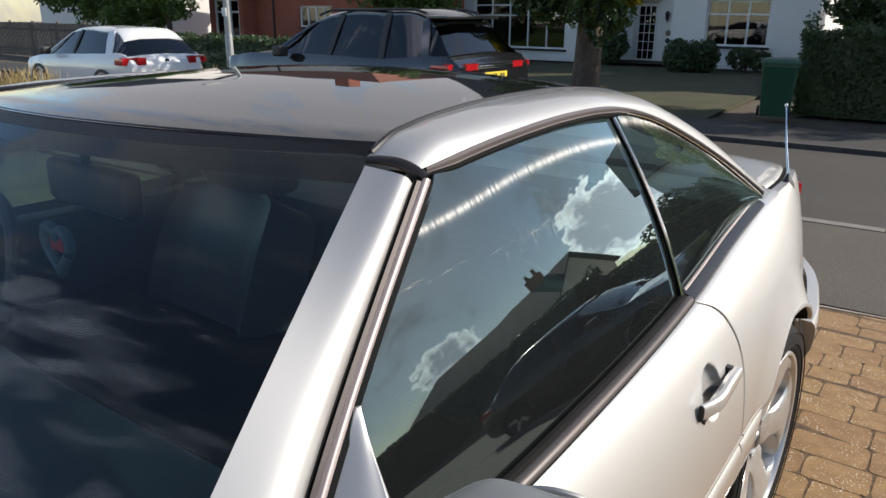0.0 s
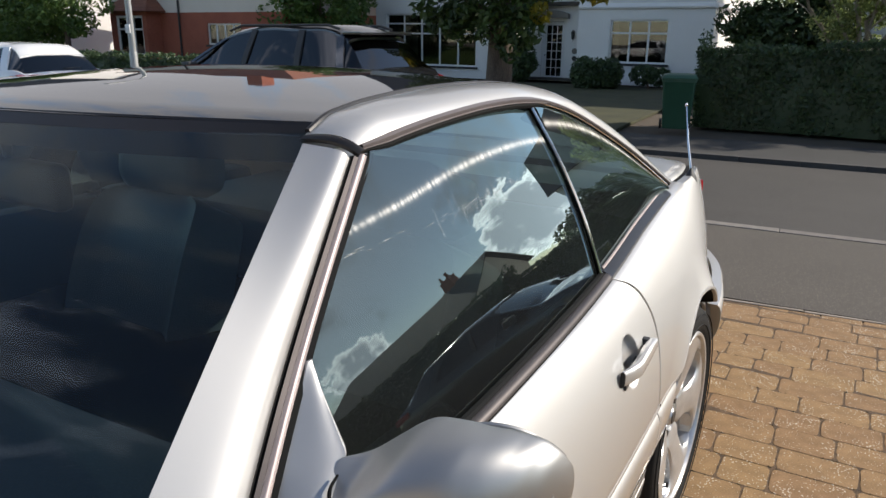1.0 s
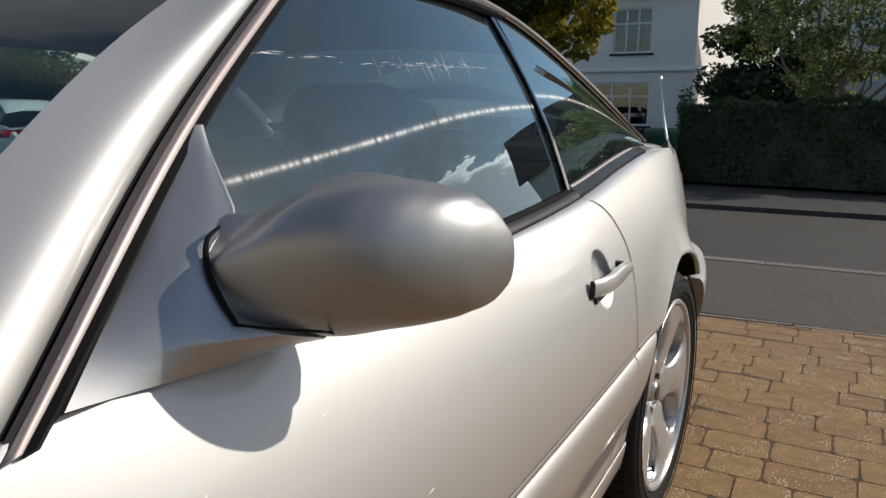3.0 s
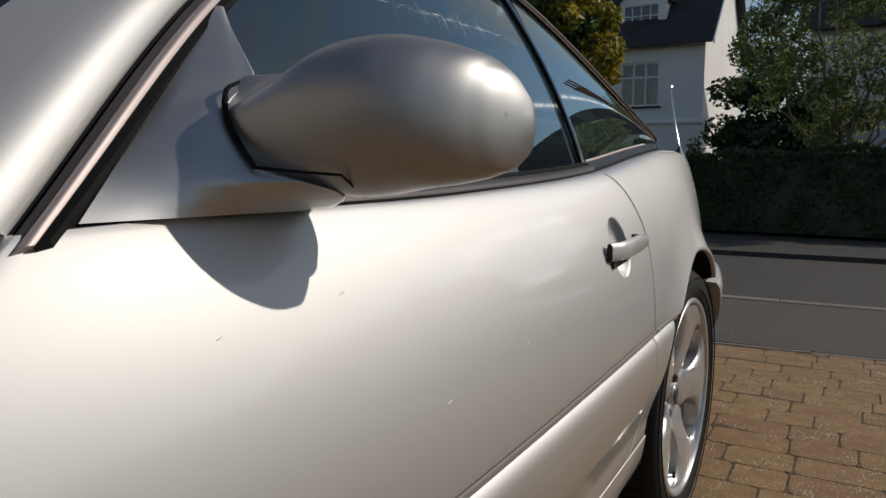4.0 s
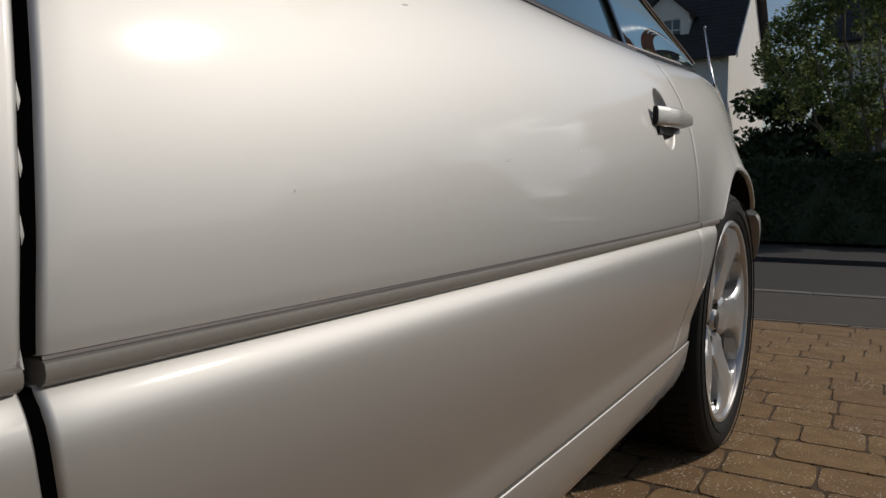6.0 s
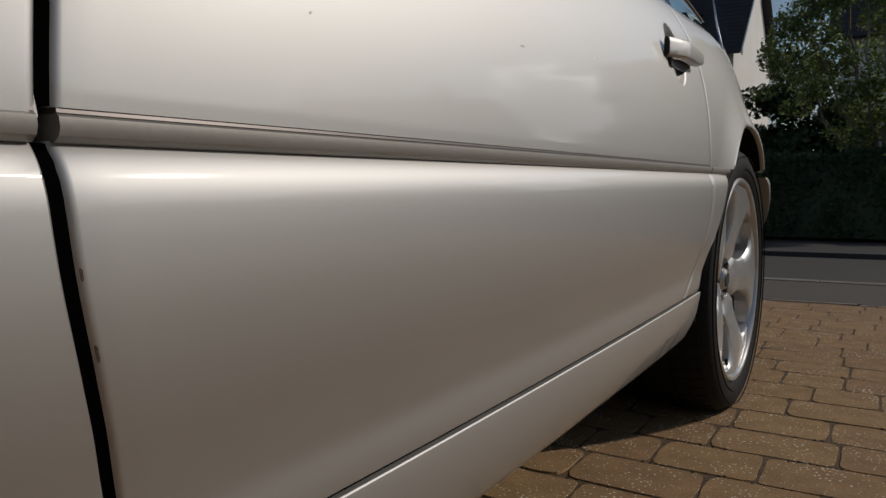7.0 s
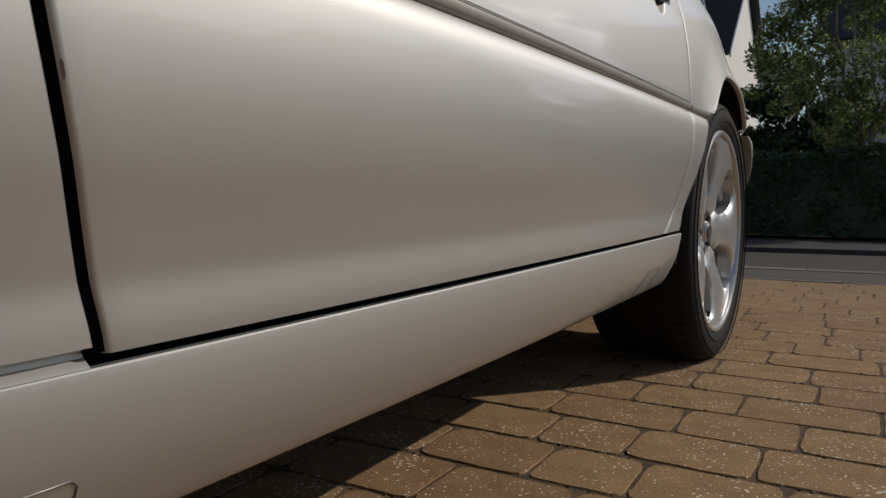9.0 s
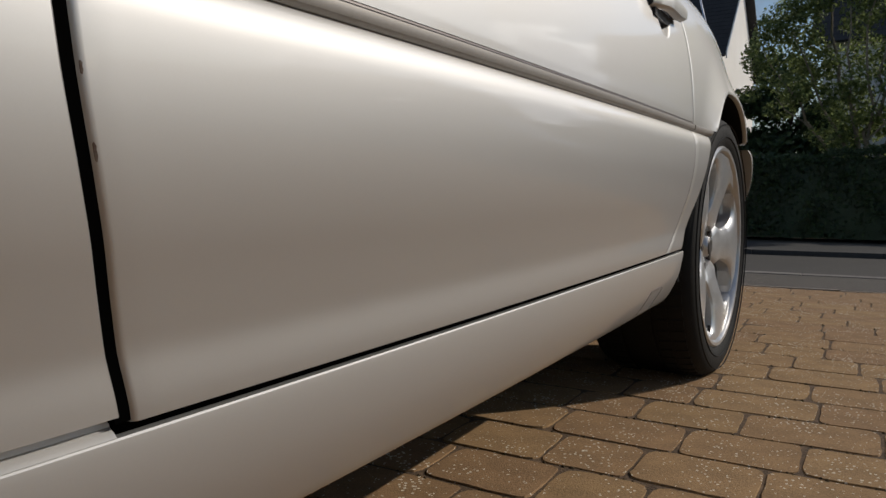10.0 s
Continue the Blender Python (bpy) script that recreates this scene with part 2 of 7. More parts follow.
def asphalt_material(name, base, grit, rough=0.85):
    m = material(name, base, rough=rough, second=tuple(c * 0.72 for c in base), scale=1.1, fine=90.0, amount=0.7, bump=0.7, bump_scale=120.0)
    nt = m.node_tree
    b = nt.nodes["Principled BSDF"]
    src = b.inputs["Base Color"].links[0].from_socket
    geo = nt.nodes.new("ShaderNodeNewGeometry")
    v = nt.nodes.new("ShaderNodeTexVoronoi")
    v.inputs["Scale"].default_value = 70.0
    nt.links.new(geo.outputs["Position"], v.inputs["Vector"])
    lt = nt.nodes.new("ShaderNodeMath")
    lt.operation = "LESS_THAN"
    lt.inputs[1].default_value = 0.23
    nt.links.new(v.outputs["Distance"], lt.inputs[0])
    mx = nt.nodes.new("ShaderNodeMix")
    mx.data_type = "RGBA"
    mx.inputs[7].default_value = rgba(grit)
    nt.links.new(lt.outputs[0], mx.inputs[0])
    nt.links.new(src, mx.inputs[6])
    nt.links.new(mx.outputs[2], b.inputs["Base Color"])
    return m


M_PAINT = material("silver_paint", (0.555, 0.547, 0.535), rough=0.60, metal=0.92, second=(0.535, 0.527, 0.515), scale=3.0, fine=900.0, amount=0.4, coat=0.9, coat_rough=0.07)
# body silver darkened for the mirror, whose front lies in shade
M_PAINT_SHADED = material("silver_paint_shaded", (0.385, 0.382, 0.376), rough=0.47, metal=0.92, second=(0.36, 0.357, 0.351), scale=3.0, fine=900.0, amount=0.4, coat=0.35, coat_rough=0.22)
# near-black colour that stands for the shade in panel gaps
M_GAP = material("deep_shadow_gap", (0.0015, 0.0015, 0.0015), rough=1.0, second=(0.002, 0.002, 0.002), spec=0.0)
M_SAIL = material("silver_sail_paint", (0.50, 0.496, 0.489), rough=0.50, metal=0.92, second=(0.47, 0.466, 0.459), scale=3.0, fine=900.0, amount=0.4, coat=0.8, coat_rough=0.10)
# black for real rubber, and for shade painted inside gaps and underneath
M_SHADOWGAP = material("black_rubber_and_gap_shade", (0.006, 0.006, 0.006), rough=0.8, scale=30, fine=300, second=(0.010, 0.010, 0.010), spec=0.12)
M_TRIM = material("dark_trim", (0.030, 0.027, 0.027), rough=0.34, metal=0.2, second=(0.022, 0.02, 0.02), scale=18, fine=300, amount=0.5, rough_vary=0.08)
M_BRONZE = material("grey_bronze_trim", (0.40, 0.335, 0.325), rough=0.48, metal=0.55, second=(0.36, 0.305, 0.295), scale=14, fine=240, amount=0.5, rough_vary=0.08)
M_DRIP = material("drip_trim_grey", (0.14, 0.118, 0.114), rough=0.42, metal=0.35, second=(0.11, 0.093, 0.09), scale=14, fine=240, amount=0.5)
M_BRONZEDARK = material("brown_grey_trim", (0.075, 0.062, 0.060), rough=0.42, metal=0.4, second=(0.058, 0.048, 0.046), scale=14, fine=240, amount=0.5, rough_vary=0.08)
M_HEADER = material("dark_header_trim", (0.022, 0.019, 0.020), rough=0.5, metal=0.1, second=(0.016, 0.014, 0.015), scale=14, fine=240)
M_STRIP = material("grey_strip", (0.30, 0.280, 0.258), rough=0.55, metal=0.4, second=(0.25, 0.233, 0.215), scale=14, fine=240, amount=0.5)
M_CHROME = material("chrome", (0.75, 0.75, 0.76), rough=0.12, metal=1.0, second=(0.65, 0.65, 0.66))
M_ROOF = material("black_gloss_roof", (0.016, 0.016, 0.018), rough=0.03, second=(0.022, 0.022, 0.024), scale=6, fine=80, coat=0.55, coat_rough=0.03, spec=0.5)
M_ROOF.node_tree.nodes["Principled BSDF"].inputs["Coat IOR"].default_value = 1.6
M_TYRE = material("tyre_rubber", (0.010, 0.010, 0.010), rough=0.75, second=(0.017, 0.0165, 0.016), scale=25, fine=250, amount=0.5, bump=0.2, spec=0.2)
M_ALLOY = material("silver_alloy", (0.64, 0.64, 0.64), rough=0.34, metal=0.65, second=(0.46, 0.455, 0.45), scale=40, fine=400, amount=0.5, rough_vary=0.1, coat=0.4)
M_DARKMETAL = material("dark_brake_metal", (0.10, 0.10, 0.10), rough=0.5, metal=0.7, second=(0.06, 0.05, 0.045))
M_INTERIOR = material("charcoal_interior", (0.055, 0.062, 0.066), rough=0.6, second=(0.04, 0.046, 0.05), scale=8, fine=260, bump=0.2)
M_LEATHER = material("grey_leather", (0.105, 0.115, 0.12), rough=0.42, second=(0.08, 0.088, 0.092), scale=10, fine=220, bump=0.3)
M_HEART = material("teal_grey_felt", (0.13, 0.18, 0.19), rough=0.8, second=(0.10, 0.14, 0.15), scale=60, fine=400)
M_GLASS = glass_material("green_tinted_glass", (0.17, 0.27, 0.26), ior=1.6, gain=2.4, sheen=(0.72, 0.86, 0.83), dust_haze=0.010, wiped=0.008)
M_SCREEN = glass_material("windscreen_glass", (0.70, 0.84, 0.88), ior=1.52, gain=0.68, sheen=(0.84, 0.94, 1.0), dust_haze=0.004)
M_DARKGLASS = glass_material("privacy_glass", (0.05, 0.055, 0.06), ior=1.5, gain=1.3)
M_HOUSEGLASS = glass_material("window_glass", (0.45, 0.47, 0.47), ior=1.5, gain=1.8)
M_CLEARGLASS = glass_material("pale_green_glass", (0.60, 0.72, 0.66), ior=1.5)
M_PAVER = paver_material()
M_EDGING = material("pale_edging", (0.42, 0.36, 0.29), rough=0.9, second=(0.30, 0.25, 0.20), scale=20, fine=200, amount=0.6, bump=0.3)
M_JOINT = material("joint_sand", (0.17, 0.105, 0.058), rough=0.95, second=(0.045, 0.030, 0.018), scale=30, fine=240, amount=0.7, bump=0.6)
M_PATHASPHALT = asphalt_material("footway_asphalt", (0.090, 0.076, 0.061), (0.20, 0.17, 0.135))
M_ROADASPHALT = asphalt_material("road_asphalt", (0.060, 0.053, 0.046), (0.115, 0.102, 0.088))
# far footway asphalt, its shade put into a darker colour
M_SHADEDPATH = asphalt_material("shaded_footway_asphalt", (0.046, 0.044, 0.041), (0.075, 0.07, 0.065))
M_KERB = material("kerb_stone", (0.24, 0.21, 0.18), rough=0.85, second=(0.15, 0.135, 0.12), scale=12, fine=120, amount=0.7, bump=0.4, per_object=0.12)
# darker copy of the kerb stone, for the shaded far side
M_KERBSHADED = material("shaded_kerb_stone", (0.075, 0.07, 0.065), rough=0.85, second=(0.05, 0.047, 0.044), scale=12, fine=120, amount=0.7, bump=0.4, per_object=0.12)
M_GRASS = material("lawn", (0.072, 0.070, 0.026), rough=0.9, second=(0.035, 0.036, 0.015), scale=1.5, fine=30, amount=0.8, bump=0.8, bump_scale=40)
M_EARTH = material("earth", (0.12, 0.09, 0.06), rough=0.95, second=(0.07, 0.055, 0.04), scale=2, fine=40, amount=0.7)
M_RENDER = material("white_render", (0.82, 0.80, 0.77), rough=0.85, second=(0.72, 0.70, 0.67), scale=0.7, fine=30, amount=0.6, bump=0.25, bump_scale=60)
M_CREAM = material("cream_render", (0.72, 0.64, 0.55), rough=0.85, second=(0.62, 0.55, 0.47), scale=0.7, fine=30, amount=0.6)
M_REDBRICK = material("red_brickwork", (0.36, 0.11, 0.065), rough=0.85, second=(0.25, 0.075, 0.045), scale=1.2, fine=16, amount=0.8, bump=0.4, bump_scale=14)
M_SLATE = material("dark_roof_tile", (0.045, 0.04, 0.04), rough=0.75, second=(0.025, 0.023, 0.023), scale=1.5, fine=20, amount=0.7, per_island=0.25)
M_REDTILE = material("red_roof_tile", (0.26, 0.09, 0.05), rough=0.8, second=(0.16, 0.06, 0.04), scale=1.5, fine=20, amount=0.7, per_island=0.25)
M_WHITEFRAME = material("white_window_frame", (0.78, 0.77, 0.75), rough=0.45, second=(0.68, 0.67, 0.65), scale=6, fine=60)
M_DARKROOM = material("dim_room", (0.10, 0.085, 0.07), rough=0.9, second=(0.06, 0.05, 0.045), scale=1.5)
M_CURTAIN = material("cream_curtain", (0.55, 0.50, 0.43), rough=0.9, second=(0.45, 0.40, 0.34), scale=4, fine=40)
M_BIN = material("green_bin_plastic", (0.035, 0.105, 0.06), rough=0.5, second=(0.025, 0.08, 0.045), scale=5, fine=90, amount=0.6)
M_BARK = material("bark", (0.16, 0.12, 0.09), rough=0.95, second=(0.07, 0.05, 0.04), scale=6, fine=50, amount=0.8, bump=1.0, bump_scale=30, stretch=(1, 1, 0.3))
M_LEAF = leaf_material("leaf_mid", (0.018, 0.04, 0.010), (0.085, 0.13, 0.030))
# leaf colour brightened to stand for light from behind the crown
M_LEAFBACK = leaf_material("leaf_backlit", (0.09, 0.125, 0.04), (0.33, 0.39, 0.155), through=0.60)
M_LEAFDARK = leaf_material("leaf_dark", (0.028, 0.052, 0.019), (0.085, 0.130, 0.046), through=0.25)
# bright yellow leaf copy that paints sunlight on one side of a crown
M_LEAFSUNLIT = leaf_material("leaf_sunlit_yellow", (0.12, 0.13, 0.02), (0.42, 0.33, 0.035), through=0.45)
M_LEAFFRESH = leaf_material("leaf_fresh", (0.05, 0.10, 0.018), (0.14, 0.22, 0.05), through=0.35)
M_STRAW = leaf_material("dry_grass", (0.35, 0.25, 0.10), (0.62, 0.50, 0.26), through=0.3)
M_BLACKPAINT = material("black_car_paint", (0.012, 0.012, 0.014), rough=0.15, second=(0.016, 0.016, 0.018), coat=1.0)
M_WHITEPAINT = material("white_car_paint", (0.78, 0.78, 0.78), rough=0.25, second=(0.74, 0.74, 0.74), scale=3, coat=1.0)
M_REDLENS = material("red_lens", (0.45, 0.015, 0.02), rough=0.12, second=(0.35, 0.01, 0.015), coat=1.0)
M_PLATE = material("yellow_plate", (0.75, 0.58, 0.04), rough=0.4, second=(0.7, 0.54, 0.04))
M_BLACKPLASTIC = material("black_plastic", (0.02, 0.02, 0.021), rough=0.55, second=(0.03, 0.03, 0.03), scale=30)
M_POLE = material("galvanised_steel", (0.42, 0.43, 0.43), rough=0.5, metal=0.6, second=(0.32, 0.33, 0.33), scale=6, fine=60)
M_FENCE = material("weathered_fence", (0.14, 0.125, 0.11), rough=0.9, second=(0.08, 0.07, 0.062), scale=5, fine=40, amount=0.7, stretch=(1, 1, 0.2), per_object=0.15)
M_BARKPALE = material("pale_bark", (0.34, 0.29, 0.22), rough=0.9, second=(0.2, 0.17, 0.13), scale=8, fine=60, amount=0.7, bump=0.6, bump_scale=40)
M_MOSS = material("dark_moss", (0.045, 0.035, 0.018), rough=1.0, second=(0.09, 0.06, 0.03), scale=40, fine=300, amount=0.7, per_island=0.3)
M_CHIP = material("bare_chip", (0.85, 0.84, 0.82), rough=0.5, second=(0.7, 0.69, 0.67))
M_SCRATCH = glass_material("fine_scratch", (0.85, 0.88, 0.88), rough=0.45, ior=1.5, gain=1.5)
M_BARE = material("bare_brown_edge", (0.13, 0.075, 0.05), rough=0.8, second=(0.22, 0.18, 0.15), scale=120, fine=600, amount=0.8)
M_PINK = material("red_heart_centre", (0.55, 0.04, 0.06), rough=0.4)


# ------------------------------------------------------------------ mesh helpers
def curve(*pts):
    """A smooth function through (t, value...) points; straight past its ends."""
    t = np.array([p[0] for p in pts], float)
    v = np.array([p[1:] for p in pts], float)
    s = np.zeros_like(v)
    d = np.diff(v, axis=0) / np.diff(t)[:, None]
    s[0], s[-1] = d[0], d[-1]
    for i in range(1, len(t) - 1):
        a, b = t[i] - t[i - 1], t[i + 1] - t[i]
        s[i] = (d[i - 1] * b + d[i] * a) / (a + b)

    def f(x):
        if x <= t[0]:
            r = v[0] + s[0] * (x - t[0])
        elif x >= t[-1]:
            r = v[-1] + s[-1] * (x - t[-1])
        else:
            i = int(np.searchsorted(t, x)) - 1
            h = t[i + 1] - t[i]
            k = (x - t[i]) / h
            r = ((1 + 2 * k) * (1 - k) ** 2 * v[i] + k * (1 - k) ** 2 * h * s[i] + k * k * (3 - 2 * k) * v[i + 1] + k * k * (k - 1) * h * s[i + 1])
        return float(r[0]) if len(r) == 1 else r
    return f


def obj(name, verts, faces, mat, parent=None, smooth=True, label=""):
    me = bpy.data.meshes.new(name)
    me.from_pydata([tuple(map(float, v)) for v in verts], [], faces)
    me.validate()
    bm = bmesh.new()
    bm.from_mesh(me)
    bmesh.ops.recalc_face_normals(bm, faces=bm.faces)
    bm.to_mesh(me)
    bm.free()
    if smooth:
        me.polygons.foreach_set("use_smooth", [True] * len(me.polygons))
        me.set_sharp_from_angle(angle=radians(35))
    me.materials.append(mat)
    ob = new(name, me)
    ob.parent = parent
    if label:
        ob["label"] = label
    return ob


def part(name, bm, mat, parent=None, label="", smooth=True):
    me = bpy.data.meshes.new(name)
    bm.to_mesh(me)
    bm.free()
    if smooth:
        me.polygons.foreach_set("use_smooth", [True] * len(me.polygons))
        me.set_sharp_from_angle(angle=radians(38))
    me.materials.append(mat)
    ob = new(name, me)
    ob.parent = parent
    if label:
        ob["label"] = label
    return ob


def grid(name, P, nu, nv, mat, parent=None, depth=0.0, way=(-1, 0, 0), label="", us=None):
    """A sheet P(u, v) whose rim is turned in by depth along way."""
    us = us if us is not None else [i / nu for i in range(nu + 1)]
    nu = len(us) - 1
    verts = [P(u, j / nv) for u in us for j in range(nv + 1)]
    faces = [(i * (nv + 1) + j, (i + 1) * (nv + 1) + j, (i + 1) * (nv + 1) + j + 1, i * (nv + 1) + j + 1) for i in range(nu) for j in range(nv)]
    if depth:
        ring = [j for j in range(nv + 1)] + [i * (nv + 1) + nv for i in range(1, nu + 1)]
        ring += [nu * (nv + 1) + j for j in range(nv - 1, -1, -1)] + [i * (nv + 1) for i in range(nu - 1, 0, -1)]
        n0 = len(verts)
        w = Vector(way) * depth
        verts += [Vector(verts[k]) + w for k in ring]
        m = len(ring)
        faces += [(ring[k], ring[(k + 1) % m], n0 + (k + 1) % m, n0 + k) for k in range(m)]
    return obj(name, verts, faces, mat, parent, label=label)


def loft(name, rings, mat, parent=None, closed=True, caps=True, label="", smooth=True):
    n = len(rings[0])
    verts = [p for r in rings for p in r]
    faces = []
    for i in range(len(rings) - 1):
        for j in range(n if closed else n - 1):
            faces.append((i * n + j, i * n + (j + 1) % n, (i + 1) * n + (j + 1) % n, (i + 1) * n + j))
    if caps and closed:
        faces.append(tuple(range(n)))
        faces.append(tuple((len(rings) - 1) * n + j for j in range(n)))
    return obj(name, verts, faces, mat, parent, smooth=smooth, label=label)


def tube(name, pts, r, mat, parent=None, n=8, label=""):
    pts = [Vector(p) for p in pts]
    rings = []
    for i, p in enumerate(pts):
        d = (pts[min(i + 1, len(pts) - 1)] - pts[max(i - 1, 0)]).normalized()
        a = d.cross(Vector((0, 0, 1)) if abs(d.z) < 0.9 else Vector((1, 0, 0))).normalized()
        b = d.cross(a)
        rr = r[i] if isinstance(r, (list, tuple)) else r
        rings.append([p + (a * math.cos(2 * math.pi * k / n) + b * math.sin(2 * math.pi * k / n)) * rr for k in range(n)])
    return loft(name, rings, mat, parent, label=label)


def box_bm(x0, y0, z0, x1, y1, z1, bevel=0.0, segs=2):
    bm = bmesh.new()
    bmesh.ops.create_cube(bm, size=1.0, matrix=Matrix.Translation(((x0 + x1) / 2, (y0 + y1) / 2, (z0 + z1) / 2)) @ Matrix.Diagonal((abs(x1 - x0), abs(y1 - y0), abs(z1 - z0), 1)))
    if bevel:
        bmesh.ops.bevel(bm, geom=bm.edges[:], offset=bevel, segments=segs, affect="EDGES", profile=0.6)
    return bm


def box(name, x0, y0, z0, x1, y1, z1, mat, parent=None, bevel=0.0, label="", segs=2):
    return part(name, box_bm(x0, y0, z0, x1, y1, z1, bevel, segs), mat, parent, label, smooth=bool(bevel))


def lathe(name, prof, mat, parent=None, n=48, label="", close=False):
    """Turn a profile of (radius, offset) points about the x axis."""
    verts, faces = [], []
    m = len(prof)
    for i in range(n):
        a = 2 * math.pi * i / n
        verts += [(o, r * math.cos(a), r * math.sin(a)) for r, o in prof]
    for i in range(n):
        k = (i + 1) % n
        for j in range(m if close else m - 1):
            faces.append((i * m + j, k * m + j, k * m + (j + 1) % m, i * m + (j + 1) % m))
    return obj(name, verts, faces, mat, parent, label=label)


def empty(name, m=None):
    e = new(name)
    e.empty_display_size = 0.2
    if m is not None:
        e.matrix_world = m
    return e


def ngon_prism(bm, pts, d):
    """A flat polygon pts, thickened along d."""
    d = Vector(d)
    a = [bm.verts.new(p) for p in pts]
    b = [bm.verts.new(Vector(p) + d) for p in pts]
    bm.faces.new(a)
    bm.faces.new(b[::-1])
    for i in range(len(pts)):
        k = (i + 1) % len(pts)
        bm.faces.new((a[k], a[i], b[i], b[k]))
    bmesh.ops.recalc_face_normals(bm, faces=bm.faces)
    return bm


# ------------------------------------------------------------------ ground
STREET = radians(4.0)
PAVE = radians(1.5)
PAVE_END = radians(6.0)
g_level = curve((-40, 0.0), (-6, 0.0), (0, 0.0), (3.6, 0.0), (4.6, -0.035), (7.25, -0.26), (10.0, -0.43), (13.3, -0.60), (18, -0.58), (30, -0.55), (60, -0.55), (400, -0.55))


def level(y):
    return g_level(min(y, 390))


def street(x, y, z=0.0):
    """A place from a distance x along the street and y across it."""
    c, s = math.cos(STREET), math.sin(STREET)
    return Vector((c * x - s * y, s * x + c * y, z + level(y)))


def sheet(name, x0, x1, ys, lift, mat, label, category, nx=8, thick=0.06):
    xs = [x0 + (x1 - x0) * i / nx for i in range(nx + 1)]
    n = len(ys)
    verts = [street(x, y, lift) for x in xs for y in ys] + [street(x, y, lift - thick) for x in xs for y in ys]
    k = len(xs) * n
    faces = []
    for i in range(nx):
        for j in range(n - 1):
            f = (i * n + j, (i + 1) * n + j, (i + 1) * n + j + 1, i * n + j + 1)
            faces += [f, tuple(k + q for q in f[::-1])]
    rim = [j for j in range(n)] + [i * n + n - 1 for i in range(1, nx + 1)] + [nx * n + j for j in range(n - 2, -1, -1)] + [i * n for i in range(nx - 1, 0, -1)]
    faces += [(rim[q], rim[(q + 1) % len(rim)], k + rim[(q + 1) % len(rim)], k + rim[q]) for q in range(len(rim))]
    ob = obj(name, verts, faces, mat, smooth=False)
    return tagged(ob, label, category, kind="structure")


def steps(a, b, n):
    return [a + (b - a) * i / n for i in range(n + 1)]


sheet("ground", -160, 160, steps(-60, 0, 4) + steps(3, 20, 17) + [25, 32, 45, 80, 200, 380], -0.075, M_EARTH, "bare earth ground under the whole street", "ground", nx=16)
sheet("pavement_near", -60, 60, steps(4.62, 7.18, 8), 0.0, M_PATHASPHALT, "grey-brown speckled asphalt footway beside the block drive", "pavement")
sheet("road", -60, 60, steps(7.32, 13.2, 10), -0.008, M_ROADASPHALT, "dark grey worn asphalt street", "road")
sheet("pavement_far", -60, 60, steps(13.36, 15.6, 5), 0.05, M_SHADEDPATH, "asphalt footway coloured dark for the shade over it", "pavement")
sheet("lawn", -16.0, -3.5, steps(-8.0, 4.55, 8), -0.01, M_GRASS, "dry yellow-green lawn beside the drive", "lawn")
sheet("lawn", -13.2, -2.6, steps(15.7, 29.5, 8), 0.01, M_GRASS, "shaded front lawn with sparse brownish grass", "lawn")


def kerb_run(y, x0, x1, up, label, mat=None):
    step = 0.915
    n = int((x1 - x0) / step)
    holder = empty("kerb")
    tagged(holder, label, "kerb", kind="structure")
    bm = box_bm(0, -0.062, -0.12, step - 0.006, 0.062, 0.0, 0.008)
    me = bpy.data.meshes.new("kerb_stone")
    bm.to_mesh(me)
    bm.free()
    me.materials.append(mat or M_KERB)
    for i in range(n):
        o = new("kerb_stone", me)
        o.parent = holder
        o.matrix_world = Matrix.Translation(street(x0 + i * step, y, up + random.uniform(-0.002, 0.002))) @ Matrix.Rotation(STREET, 4, "Z")


kerb_run(7.25, -30, 18, 0.012, "low dropped kerb of pale stone along the road")
kerb_run(13.28, -30, 18, 0.075, "raised kerb of grey stone across the road, coloured dark for shade", M_KERBSHADED)


# ------------------------------------------------------------------ silver coupe
BELT = curve((-0.80, 0.60, 0.640), (-0.45, 0.80, 0.735), (0.0, 0.868, 0.800), (0.5, 0.886, 0.845), (0.90, 0.886, 0.868), (1.4, 0.872, 0.872), (1.92, 0.842, 0.890),
             (2.30, 0.806, 0.920), (2.57, 0.785, 0.938), (2.95, 0.755, 0.930), (3.30, 0.685, 0.900), (3.52, 0.620, 0.855))
WIDE = curve((-0.80, 0.68), (-0.45, 0.87), (0.0, 0.935), (0.4, 0.948), (0.9, 0.953), (1.6, 0.942), (2.1, 0.924), (2.45, 0.906), (2.65, 0.888), (2.85, 0.850), (3.05, 0.802), (3.25, 0.745), (3.52, 0.65))
DOOR_F = curve((0.335, 0.874), (0.36, 0.8685), (0.40, 0.858), (0.44, 0.847), (0.477, 0.8365), (0.523, 0.826), (0.56, 0.822), (0.60, 0.8215), (0.64, 0.8245), (0.70, 0.830), (0.78, 0.843), (0.82, 0.858), (0.85, 0.878), (0.872, 0.906), (0.90, 0.94))
DOOR_R = curve((0.335, 1.985), (0.346, 2.008), (0.379, 2.055), (0.45, 2.070), (0.52, 2.070), (0.59, 2.060), (0.64, 2.056), (0.70, 2.058), (0.755, 2.056), (0.80, 2.043), (0.83, 2.025), (0.86, 2.000), (0.883, 1.965), (0.90, 1.92))
Z_CUT = 0.588
TUMBLE = curve((0.0, 0.85), (1.0, 0.85), (1.5, 0.55), (1.95, 0.25), (2.2, 0.35), (2.7, 0.60), (3.5, 0.60))
WC = (2.524, 0.328)
ARCH = 0.368


